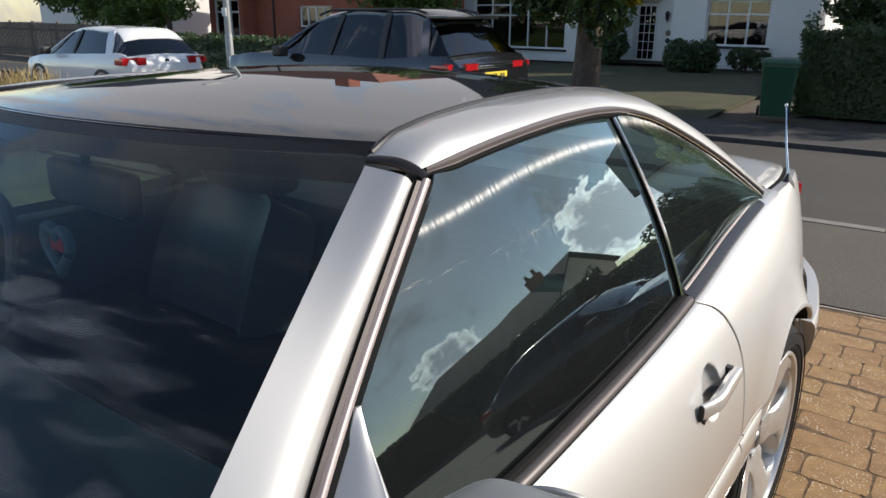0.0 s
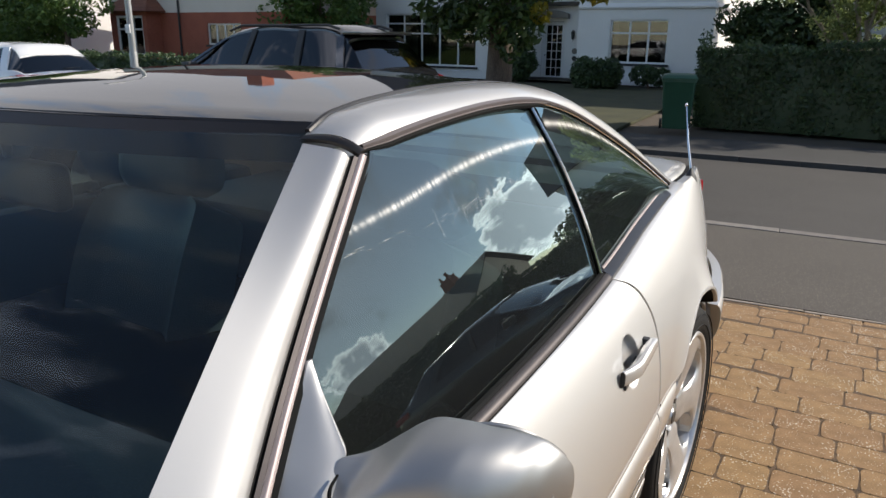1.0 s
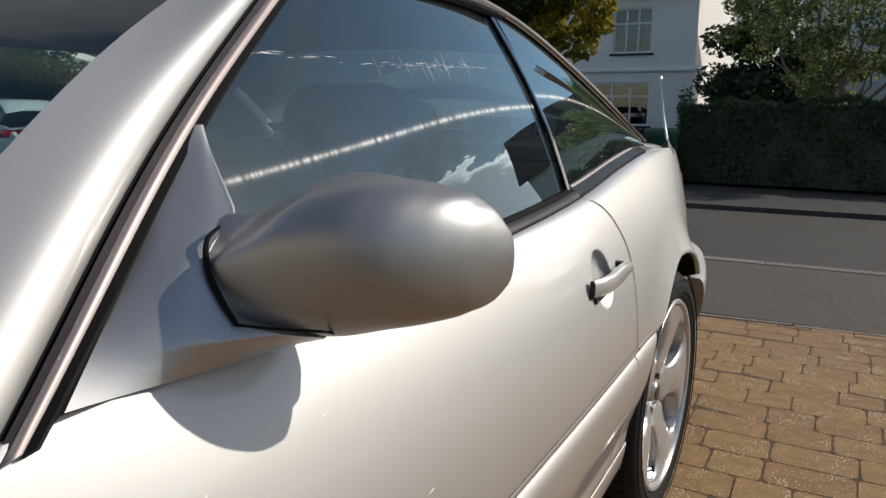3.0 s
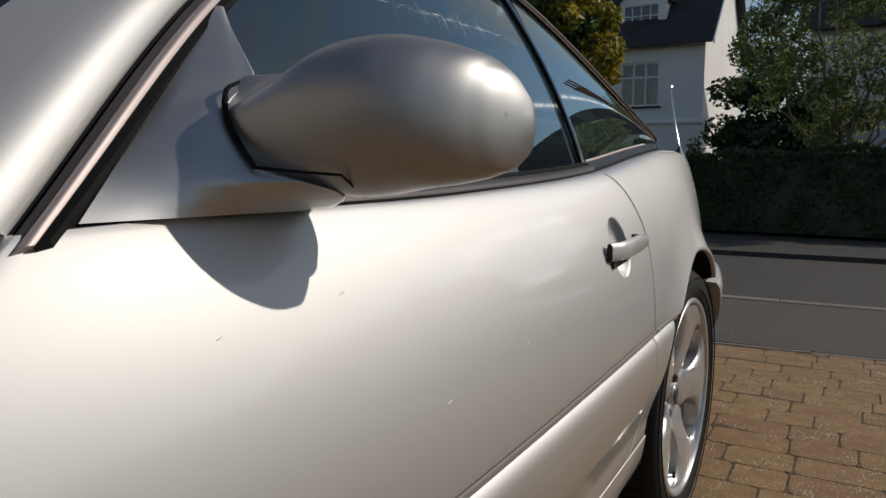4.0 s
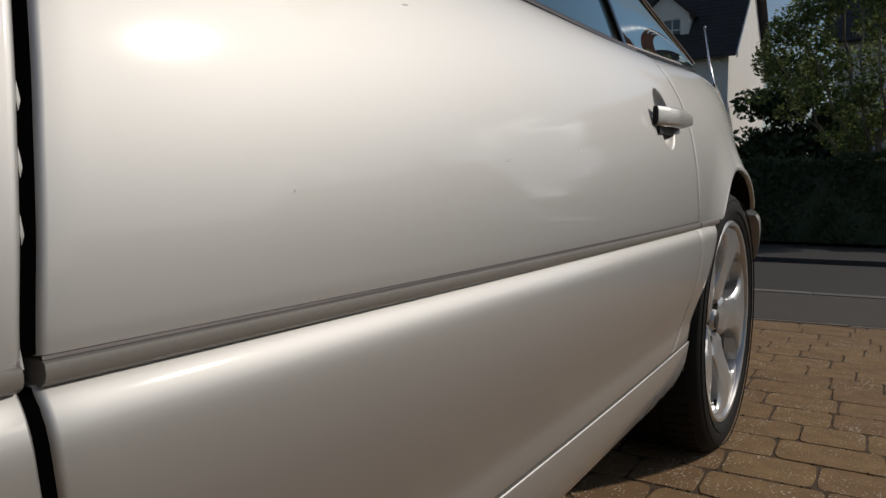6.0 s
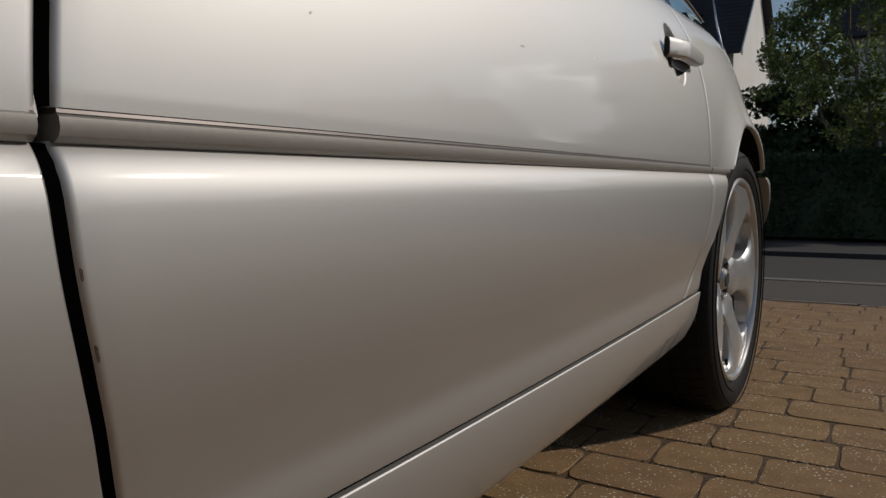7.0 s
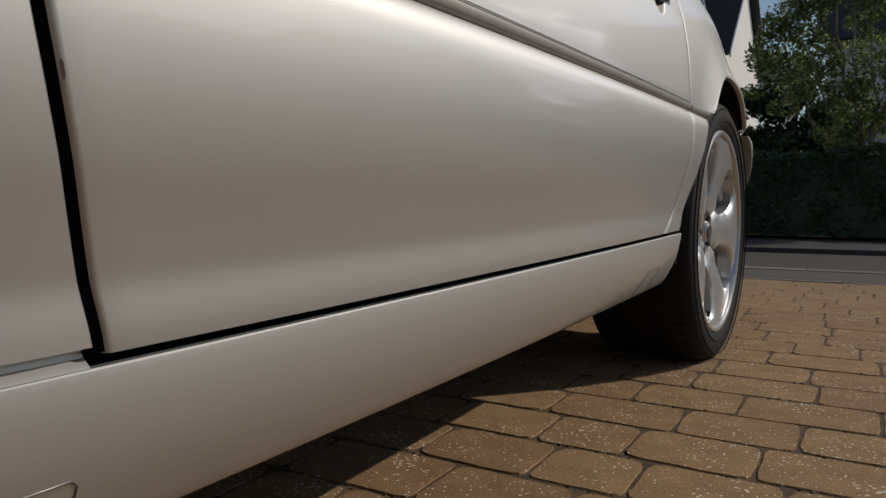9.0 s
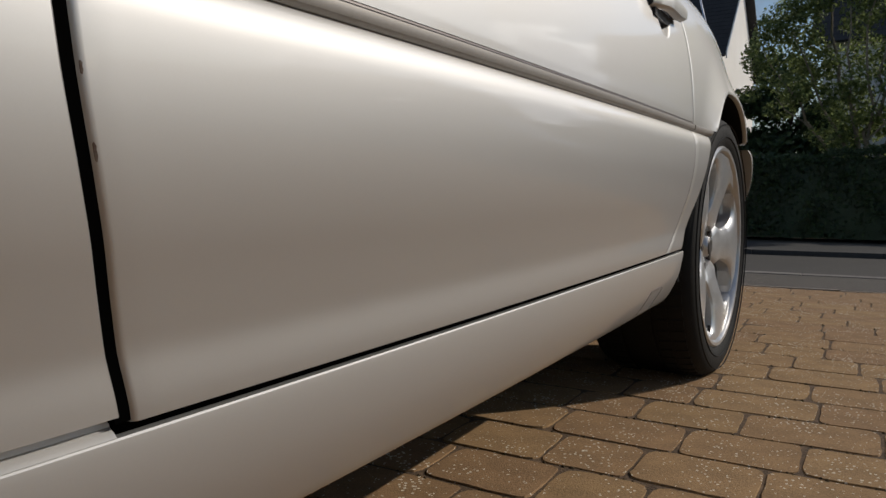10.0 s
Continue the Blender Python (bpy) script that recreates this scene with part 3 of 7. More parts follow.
def side_x(y, z):
    """How far out the flank stands."""
    xb, zb = BELT(y)
    w = WIDE(y)
    t = min(max((z - 0.60) / max(zb - 0.60, 0.02), 0.0), 1.0)
    k = TUMBLE(min(max(y, 0.0), 3.4))
    x = xb + (w - xb) * (k * (1 - t * t) + (1 - k) * math.sqrt(max(0.0, 1 - t ** 1.85)))
    if z < 0.60:
        x -= 0.05 * (0.60 - z)
    # the dish behind the handle
    r = ((y - 1.866 - 0.10 * (0.768 - z)) / 0.047) ** 2 + ((z - 0.768) / 0.049) ** 2
    if r < 1:
        x -= 0.019 * (1 - r * r)
    # the flare over the rear wheel
    d = math.hypot(y - WC[0], z - WC[1]) - ARCH
    if -0.006 <= d < 0.11 and y > 2.1:
        x += (0.010 + 0.030 * min(1.0, max(0.0, (y - 2.5) / 0.35))) * (1 - max(d, 0.0) / 0.11) ** 2
    return x


def arch_floor(y, c, floor=Z_CUT):
    d = ARCH ** 2 - (y - c[0]) ** 2
    return max(floor, c[1] + math.sqrt(d)) if d > 0 else floor


car = empty("silver_coupe")
tagged(car, "silver two-door coupe with black glass roof parked on block paving", "car")


ROLL = 0.0045
EDGE_US = [0.0, 0.0004, 0.0012, 0.0024, 0.0040]


def rolled(d):
    """How far the skin turns in at a distance d from its edge."""
    return ROLL - math.sqrt(max(0.0, ROLL ** 2 - (ROLL - d) ** 2)) if 0 <= d < ROLL else 0.0


def flank(name, y0, y1, floor, nu, nv, label, us=None):
    us = us if us is not None else [i / nu for i in range(nu + 1)]
    us = sorted(set(us + EDGE_US + [1 - k for k in EDGE_US]))

    def P(u, v):
        z = 0.75
        for _ in range(4):
            a, b = y0(z), y1(z)
            y = a + (b - a) * u
            lo = floor(y)
            z = lo + (BELT(y)[1] - lo) * v
        return (side_x(y, z) - rolled(y - a) - rolled(b - y), y, z)
    return grid(name, P, nu, nv, M_PAINT, car, depth=0.022, label=label, us=us)


front_c = (0.0, 0.328)
us = sorted(set([i / 60 for i in range(61)] + [0.76 + 0.17 * i / 70 for i in range(71)]))
flank("door", lambda z: DOOR_F(z) + 0.0026, lambda z: DOOR_R(z) - 0.0018, lambda y: 0.5925, 0, 110, "silver door skin", us=us)
flank("front_wing", lambda z: -0.62, lambda z: DOOR_F(z) - 0.0026, lambda y: arch_floor(y, front_c), 90, 30, "silver front wing")
flank("rear_quarter", lambda z: DOOR_R(z) + 0.0018, lambda z: 3.50, lambda y: arch_floor(y, WC), 110, 40, "silver rear quarter panel")

CLAD = curve((0.346, 0.8872), (0.352, 0.8886), (0.362, 0.8898), (0.371, 0.8906), (0.376, 0.8909), (0.384, 0.8918), (0.40, 0.8960), (0.42, 0.9020), (0.45, 0.9118), (0.48, 0.9194), (0.51, 0.9244),
             (0.530, 0.9261), (0.545, 0.9266), (0.556, 0.9262), (0.563, 0.9248), (0.569, 0.9224), (0.575, 0.9186), (0.579, 0.9150))


def clad_x(y, z):
    return CLAD(z) + (WIDE(y) - 0.9215)


def cladding(name, y0, y1, nu, nv, label, z0=0.347, z1=0.579):
    def P(u, v):
        v = 1 - (1 - v) ** 1.35
        z = z0 + (z1 - z0) * v
        y = y0(z) + (y1(z) - y0(z)) * u
        return (clad_x(y, z) - rolled((y1(z) - y0(z)) * u) - rolled((y1(z) - y0(z)) * (1 - u)), y, z)
    us = sorted(set([i / nu for i in range(nu + 1)] + EDGE_US + [1 - k for k in EDGE_US]))
    return grid(name, P, nu, nv, M_PAINT, car, depth=0.022, label=label, us=us)


def arch_y(z, c, side):
    return c[0] + side * math.sqrt(max(0.0, ARCH ** 2 - (z - c[1]) ** 2))


cladding("door_cladding", lambda z: DOOR_F(z) + 0.0026, lambda z: DOOR_R(z) - 0.004, 60, 44, "silver lower door cladding with rounded top edge")
cladding("wing_cladding", lambda z: arch_y(z, front_c, 1), lambda z: DOOR_F(z) - 0.0026, 20, 44, "silver cladding behind the front wheel", z0=0.352)
cladding("quarter_cladding", lambda z: DOOR_R(z) + 0.001, lambda z: arch_y(z, WC, -1), 12, 44, "silver cladding ahead of the rear wheel")


REAR_WIDE = curve((2.70, 0.905), (2.88, 0.893), (3.05, 0.862), (3.25, 0.812), (3.50, 0.695))


def bumper(name, y0, y1, zb, label, wide):
    def P(u, v):
        z = zb + (0.574 - zb) * v
        a, b = y0(z), y1
        y = a + (b - a) * u
        return (CLAD(max(z, 0.36)) - 0.9215 + 0.012 * (0.5 - abs(v - 0.5)) + wide(y) - 0.30 * max(0, 0.42 - z) ** 1.5, y, z)
    return grid(name, P, 40, 30, M_PAINT, car, depth=0.03, label=label)


bumper("rear_bumper_side", lambda z: arch_y(z, WC, 1) + 0.004, 3.50, 0.352, "silver bumper side behind the wheel", REAR_WIDE)
bumper("front_bumper_side", lambda z: arch_y(z, front_c, -1) - 0.004, -0.70, 0.22, "silver front bumper side", WIDE)

# rubbing strip between door skin and cladding
for nm, ya, yb in (("rubbing_strip", 0.8262, 2.066), ("rubbing_strip", 2.073, 2.235), ("rubbing_strip", 0.40, 0.8172)):
    ys = steps(ya, yb, 24)
    loft(nm, [[(side_x(y, 0.602) + dx, y, z) for dx, z in ((-0.020, 0.5772), (-0.0035, 0.5782), (0.0004, 0.5808), (0.0018, 0.5845), (0.0010, 0.5888), (-0.0010, 0.5901), (-0.020, 0.5902))] for y in ys], M_STRIP, car, label="grey-brown rubbing strip")
    loft("strip_seal", [[(side_x(y, 0.602) + dx, y, z) for dx, z in ((-0.020, 0.5903), (-0.0005, 0.5904), (-0.0010, 0.5922), (-0.020, 0.5926))] for y in ys], M_DRIP, car, label="dark grey seal line")

# sill
SILL = [(0.812, 0.3365), (0.8852, 0.3362), (0.8863, 0.3351), (0.8864, 0.330), (0.8848, 0.320), (0.8825, 0.298), (0.8750, 0.274), (0.8640, 0.250), (0.8540, 0.2370), (0.844, 0.2305), (0.80, 0.2280)]


def sill_end(z):
    return 2.128 + 0.036 * (z - 0.22) / 0.11


sill_rings = []
for y in steps(0.40, 1.0, 40):
    t = (y - 0.40) / 0.6
    sill_rings.append([(x + WIDE(0.40 + 1.75 * t) - 0.9215, 0.40 + (sill_end(z) - 0.40) * t, z + (0.0040 if z > 0.329 else 0.0)) for x, z in SILL])
loft("sill", sill_rings, M_PAINT, car, caps=True, label="silver painted sill panel")
# solid black strip that paints the shade between door and sill
loft("sill_gap_shade", [[(x, y, z) for x, z in ((0.80, 0.3368), (0.8790 + WIDE(y) - 0.9215, 0.3368), (0.8790 + WIDE(y) - 0.9215, 0.3480), (0.80, 0.353))] for y in steps(0.868, 2.13, 8)], M_GAP, car, label="black strip for the shade in the gap under the door")
# behind the front wheel the cladding runs into the sill in a soft groove
loft("wing_flange", [[(x + WIDE(y) - 0.9215, y, z) for x, z in ((0.85, 0.3530), (0.8868, 0.3526), (0.8815, 0.3510), (0.8785, 0.3485), (0.8790, 0.3455), (0.8835, 0.3425), (0.8858, 0.3406), (0.85, 0.3350))] for y in steps(0.40, 0.866, 14)], M_PAINT, car, caps=True, label="silver groove between wing cladding and sill")


def sill_x(y, z):
    return float(np.interp(z, [p[1] for p in SILL[::-1]], [p[0] for p in SILL[::-1]])) + WIDE(y) - 0.9215


def jack_cover(y0, y1, z0, z1, slant):
    """A flush cover in the sill, with a fine dark joint round it."""
    bm = bmesh.new()
    ring = [(y0, z0), (y0 + slant, z1 - 0.004), (y0 + slant + 0.004, z1), (y1 + slant - 0.004, z1), (y1 + slant, z1 - 0.004), (y1, z0)]
    ngon_prism(bm, [(sill_x(y, z) + 0.0005, y, z) for y, z in ring], (-0.003, 0, 0))
    cover = part("jack_cover", bm, M_PAINT, car, "small silver jacking cover in the sill")
    line = []
    for (ya, za), (yb, zb) in zip(ring, ring[1:]):
        line += [(sill_x(ya + (yb - ya) * k / 4, za + (zb - za) * k / 4) + 0.0004, ya + (yb - ya) * k / 4, za + (zb - za) * k / 4) for k in range(4)]
    tube("cover_joint", line + [(sill_x(*ring[-1]) + 0.0004, *ring[-1])], 0.0007, M_DRIP, cover, n=6, label="fine dark joint")


jack_cover(1.900, 1.985, 0.246, 0.284, 0.036)
jack_cover(0.775, 0.860, 0.246, 0.2815, 0.001)

# underframe and inner skin, coloured black for the shade behind the gaps
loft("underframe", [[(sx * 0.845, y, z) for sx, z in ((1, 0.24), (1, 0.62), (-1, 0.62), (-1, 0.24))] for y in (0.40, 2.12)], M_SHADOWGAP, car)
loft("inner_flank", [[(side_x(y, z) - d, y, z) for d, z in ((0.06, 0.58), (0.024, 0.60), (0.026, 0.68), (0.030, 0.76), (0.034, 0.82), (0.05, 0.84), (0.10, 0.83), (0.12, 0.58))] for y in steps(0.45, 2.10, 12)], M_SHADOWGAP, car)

# black strips set in the door gaps to stand for their shade
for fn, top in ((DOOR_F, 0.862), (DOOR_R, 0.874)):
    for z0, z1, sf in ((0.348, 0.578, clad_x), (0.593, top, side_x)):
        loft("door_gap_shade", [[(sf(fn(z), z) - 0.0022, fn(z) - 0.006, z), (sf(fn(z), z) - 0.0022, fn(z) + 0.006, z), (sf(fn(z), z) - 0.020, fn(z) + 0.006, z), (sf(fn(z), z) - 0.020, fn(z) - 0.006, z)] for z in steps(z0, z1, 30)], M_GAP, car, label="black strip for the shade in the door gap")

# arch flange and liner
def arch_parts(c, a0, a1, lip_end):
    lip, liner = [], []
    for i in range(61):
        a = a0 + (a1 - a0) * i / 60
        y, z = c[0] + ARCH * math.cos(a), c[1] + ARCH * math.sin(a)
        x = (side_x(y, z) if z > Z_CUT else clad_x(y, max(z, 0.353))) - 0.001
        n = Vector((0, math.cos(a), math.sin(a)))
        p = Vector((x, y, z))
        if a < lip_end:
            lip.append([p + Vector((dx, 0, 0)) + n * dn for dx, dn in ((-0.012, 0.007), (0.0002, 0.007), (0.0018, 0.003), (0.0012, -0.002), (-0.003, -0.004), (-0.010, -0.004), (-0.010, 0.007))])
        liner.append([p + Vector((-0.009, 0, 0)) - n * 0.005, p + Vector((-0.36, 0, 0)) - n * 0.005, p + Vector((-0.36, 0, 0)) + n * 0.02, p + Vector((-0.009, 0, 0)) + n * 0.006])
    loft("arch_lip", lip, M_PAINT, car, label="rolled silver wheel arch lip")
    loft("arch_liner", liner, M_SHADOWGAP, car, label="black wheel arch liner")


arch_parts(WC, radians(-14), radians(188), radians(136))
arch_parts(front_c, radians(44), radians(188), radians(190))

# decks: bonnet and boot, with the far flank
def deck(name, ys, crown, mat, label, inset=0.0, n=28):
    rings = []
    for y in ys:
        xb, zb = BELT(y)
        xb -= inset
        rings.append([(xb * math.cos(math.pi * k / n), y, zb + crown(y) * math.sin(math.pi * k / n) ** 0.8) for k in range(n + 1)])
    verts = [p for r in rings for p in r]
    m = n + 1
    faces = [(i * m + j, i * m + j + 1, (i + 1) * m + j + 1, (i + 1) * m + j) for i in range(len(rings) - 1) for j in range(n)]
    ring = [j for j in range(m)] + [i * m + n for i in range(1, len(rings))] + [(len(rings) - 1) * m + j for j in range(n - 1, -1, -1)] + [i * m for i in range(len(rings) - 2, 0, -1)]
    b = len(verts)
    verts += [Vector(verts[q]) - Vector((0, 0, 0.03)) for q in ring]
    faces += [(ring[q], ring[(q + 1) % len(ring)], b + (q + 1) % len(ring), b + q) for q in range(len(ring))]
    return obj(name, verts, faces, mat, car, label=label)


deck("bonnet", steps(-0.62, 0.66, 24), lambda y: 0.035 + 0.02 * max(0, y), M_PAINT, "silver bonnet", 0.004)
deck("scuttle", steps(0.668, 0.80, 4), lambda y: 0.042, M_SHADOWGAP, "black windscreen scuttle")
deck("rear_deck", steps(2.50, 2.74, 6), lambda y: 0.010, M_PAINT, "silver deck behind the roof", 0.002)
deck("boot_lid", steps(2.752, 3.48, 18), lambda y: 0.030, M_PAINT, "silver boot lid", 0.035)
deck("boot_surround", steps(2.745, 3.50, 14), lambda y: -0.004, M_SHADOWGAP, "black boot channel", 0.004)


def far_flank():
    rings = []
    for y in steps(-0.62, 3.5, 90):
        lo = arch_floor(y, WC) if y > 1.2 else arch_floor(y, front_c)
        lo2 = 0.26 if lo <= Z_CUT and not (WC[0] - ARCH < y < WC[0] + ARCH) and not (-ARCH < y < ARCH) else max(lo, 0.62)
        zb = BELT(y)[1]
        rings.append([(-side_x(y, lo2 + (zb - lo2) * k / 16) if lo2 + (zb - lo2) * k / 16 > 0.6 else -clad_x(y, max(0.353, lo2 + (zb - lo2) * k / 16)), y, lo2 + (zb - lo2) * k / 16) for k in range(17)])
    loft("far_flank", rings, M_PAINT, car, closed=False, label="silver flank of the other side")


far_flank()


def end_panel(name, y, bulge, z0, z1, label):
    """Nose or tail: from flank to flank, bowed outwards."""
    def P(u, v):
        z = z0 + (z1(u) - z0) * v
        a = -1 + 2 * u
        w = WIDE(y) if z < 0.7 else WIDE(y) + (BELT(y)[0] - WIDE(y)) * (z - 0.7) / max(0.01, z1(u) - 0.7)
        return (w * a, y + bulge * (1 - abs(a) ** 3) * (0.75 + 0.25 * math.sin(math.pi * v)), z)
    return grid(name, P, 40, 20, M_PAINT, car, depth=0.03, way=(0, -math.copysign(1, bulge), 0), label=label)


end_panel("tail_panel", 3.50, 0.11, 0.352, lambda u: BELT(3.5)[1] + 0.028 * math.sin(math.pi * u), "silver tail and rear bumper")
end_panel("nose_panel", -0.66, -0.17, 0.22, lambda u: BELT(-0.62)[1] + 0.03 * math.sin(math.pi * u), "silver nose and front bumper")
for s in (1, -1):
    box("tail_light", s * 0.42, 3.585, 0.66, s * 0.66, 3.605, 0.80, M_REDLENS, car, 0.01, "red ribbed tail light")
    box("headlight", s * 0.40, -0.815, 0.50, s * 0.60, -0.77, 0.63, M_CHROME, car, 0.012, "clear headlight")
box("grille", -0.33, -0.85, 0.48, 0.33, -0.815, 0.62, M_BLACKPLASTIC, car, 0.012, "dark radiator grille")

# greenhouse
RAIL = curve((1.394, 0.686, 1.194), (1.55, 0.674, 1.211), (1.75, 0.662, 1.217), (1.931, 0.655, 1.207), (2.10, 0.662, 1.172), (2.25, 0.682, 1.118), (2.40, 0.712, 1.050), (2.568, 0.764, 0.950))
LEAN = 0.020  # the coupe stands a little lower on its far side
PIL_B = curve((0.0, 0.888, 0.937, 0.880), (0.5, 0.796, 1.139, 1.038), (1.0, 0.687, 1.388, 1.193))
PIL_O = curve((0.0, 0.882, 0.905, 0.868), (0.5, 0.795, 1.095, 1.028), (1.0, 0.676, 1.364, 1.204))
PIL_I = curve((0.0, 0.842, 0.815, 0.894), (0.5, 0.752, 1.069, 1.080), (1.0, 0.612, 1.351, 1.216))


def pillar_strip(name, A, B, bow, mat, label, n=30, k=10, a=0.0, b=1.0, late=False):
    rings = []
    for i in range(n + 1):
        s = a + (b - a) * i / n
        p, q = Vector(A(s)), Vector(B(s))
        out = Vector((0.60, -0.50, 0.45)).normalized()
        top = [p.lerp(q, j / k) + out * bow * (math.sin(math.pi * j / k) if not late else 1.2 * (j / k) * (1 - (j / k) ** 6)) for j in range(k + 1)]
        rings.append(top + [q - out * 0.03, p - out * 0.03])
    return loft(name, rings, mat, car, label=label)


def shifted(A, B, k):
    return lambda s: Vector(A(s)).lerp(Vector(B(s)), k)


pillar_strip("windscreen_pillar", PIL_I, shifted(PIL_O, PIL_B, 0.0), 0.0190, M_PAINT, "silver windscreen pillar", k=18, b=0.965, late=True)
pillar_strip("pillar_gutter", shifted(PIL_O, PIL_B, 0.02), shifted(PIL_O, PIL_B, 0.17), -0.003, M_SHADOWGAP, "black pillar gutter", k=4, a=-0.045, b=0.97)
pillar_strip("pillar_gutter_trim", shifted(PIL_O, PIL_B, 0.18), shifted(PIL_O, PIL_B, 0.40), 0.0, M_BRONZEDARK, "dark bronze pillar gutter", k=4, a=-0.045, b=0.975)
pillar_strip("pillar_trim", shifted(PIL_O, PIL_B, 0.41), shifted(PIL_O, PIL_B, 0.80), 0.003, M_BRONZE, "grey-bronze pillar trim", k=6, a=-0.045, b=0.985)
pillar_strip("pillar_seal", shifted(PIL_O, PIL_B, 0.82), shifted(PIL_O, PIL_B, 1.08), 0.0, M_SHADOWGAP, "black door seal", k=4, a=-0.05)
# the far pillar
def mirrored(A):
    return lambda s: Vector((-A(s)[0], A(s)[1], A(s)[2] - LEAN * 2 * A(s)[0]))


rings = []
for i in range(21):
    s = i / 20
    p, q = mirrored(PIL_I)(s), mirrored(PIL_B)(s)
    rings.append([p, q, q - Vector((-0.02, 0, 0.03)), p - Vector((-0.02, 0, 0.03))])
loft("far_pillar", rings, M_PAINT, car, label="silver windscreen pillar of the other side")

# windscreen
def screen(u, v):
    a = Vector(PIL_I(v))
    t = 2 * u - 1
    return Vector((a.x * t, a.y - (0.16 - 0.02 * v) * (1 - t * t), a.z + (0.030 - 0.020 * v) * (1 - t * t) - LEAN * a.x * (1 - t)))


ob = grid("windscreen", screen, 30, 20, M_SCREEN, car, label="tinted windscreen")
ob.visible_shadow = False
# header rail and its black seal
hdr = []
for u in steps(0, 1, 40):
    p = screen(u, 1.0)
    q = Vector((p.x * 0.985, p.y + 0.036, p.z + 0.010))
    k = 1 - (2 * u - 1) ** 8
    hdr.append([p + Vector((0, -0.010 * k, -0.004)), p + Vector((0, 0.006, 0.010)), p + Vector((0, 0.016, 0.008)), p + Vector((0, 0.019, 0.013)), q, q + Vector((0, 0, -0.04)), p + Vector((0, 0.01, -0.04))])
loft("header_rail", hdr, M_HEADER, car, label="dark windscreen header with rubber seal")

# hard top: rail, roof panel, rear pillars
EDGE = curve((1.346, 0.6125, 1.2150), (1.360, 0.6130, 1.2225), (1.387, 0.607, 1.2315), (1.45, 0.590, 1.238), (1.60, 0.563, 1.246), (1.80, 0.545, 1.249), (2.00, 0.540, 1.243), (2.18, 0.545, 1.222), (2.35, 0.560, 1.175), (2.50, 0.585, 1.112), (2.72, 0.630, 0.985))
LOWER = curve((1.366, 0.6820, 1.2050), (1.40, 0.6850, 1.2112), (1.44, 0.6858, 1.2172), (1.50, 0.6845, 1.2235), (1.60, 0.6795, 1.2300), (1.75, 0.6725, 1.2345), (1.931, 0.667, 1.2262), (2.10, 0.674, 1.1920), (2.25, 0.694, 1.139), (2.40, 0.724, 1.072), (2.585, 0.780, 0.965))


def rail_strip(sx):
    drop = LEAN * 1.22 if sx < 0 else 0.0
    rings = []
    for i in range(61):
        f = (i / 60) ** 1.25
        y = 1.366 + (2.585 - 1.366) * f
        r = LOWER(y)
        lo = Vector((r[0], y, r[1]))
        ye = 1.346 + (2.72 - 1.346) * f
        e = EDGE(ye)
        hi = Vector((e[0], ye, e[1]))
        swell = 0.55 + 0.45 * min(1.0, f / 0.05)
        mid = lo.lerp(hi, 0.5) + Vector((0.012, 0, 0.012)) * swell
        top = []
        for k in range(15):
            t = k / 14
            top.append(lo * (1 - t) ** 2 + (mid * 2 - (lo + hi) * 0.5) * 2 * t * (1 - t) + hi * t * t)
        rings.append([Vector((sx * p.x, p.y, p.z - drop)) for p in top] + [Vector((sx * (hi.x - 0.01), hi.y, hi.z - 0.02 - drop)), Vector((sx * (lo.x - 0.02), lo.y, lo.z - 0.004 - drop))])
    loft("roof_rail", rings, M_PAINT, car, label="silver hard top side rail")
    tube("roof_moulding", [(sx * (EDGE(y)[0] + 0.001), y, EDGE(y)[1] + 0.0015 - drop) for y in steps(1.350, 2.25, 40)], 0.0042, M_TRIM, car, n=8, label="dark moulding along the roof edge")


rail_strip(1)
rail_strip(-1)
# rubber seam between pillar and hard top
for sx in (1, -1):
    seam = []
    for k in range(17):
        t = k / 16
        lo, hi = Vector((0.686, 1.367, 1.196)), Vector((0.6125, 1.341, 1.2120))
        c = hi.lerp(lo, 0.5) + Vector((0.016, -0.003, 0.014))
        p = hi * (1 - t) ** 2 + c * 2 * t * (1 - t) + lo * t * t
        w = Vector((0.0024, 0.0042, 0.0024))
        up = Vector((0.45, -0.2, 0.85)).normalized()
        seam.append([Vector((sx * q.x, q.y, q.z - (LEAN * 1.24 if sx < 0 else 0.0))) for q in (p - w + up * -0.004, p - w + up * 0.0010, p - w * 0.4 + up * 0.0022, p + w * 0.4 + up * 0.0022, p + w + up * 0.0010, p + w + up * -0.012)])
    loft("hardtop_seam", seam, M_TRIM, car, label="dark rubber seam between pillar and hard top")


def roof(u, v):
    y = 1.37 + (2.24 - 1.37) * v
    e = EDGE(y)
    t = 2 * u - 1
    crown = 0.011 + 0.024 * math.sin(0.5 * math.pi * min(1.0, 1.8 * v))
    return Vector((e[0] * t, y - (0.145 * (1 - v)) * (1 - t * t), e[1] - 0.001 + crown * (1 - t * t) - LEAN * e[0] * (1 - t)))


grid("roof_panel", roof, 40, 30, M_ROOF, car, depth=0.03, way=(0, 0, -1), label="glossy black glass roof panel")


def back_glass(u, v):
    y = 2.25 + (2.68 - 2.25) * v
    e = EDGE(y)
    t = 2 * u - 1
    return Vector((e[0] * t, y + 0.10 * (1 - t * t) * (0.3 + 0.7 * v), e[1] + 0.020 * (1 - t * t) - LEAN * e[0] * (1 - t)))


ob = grid("rear_window", back_glass, 24, 14, M_CLEARGLASS, car, label="tinted rear window")

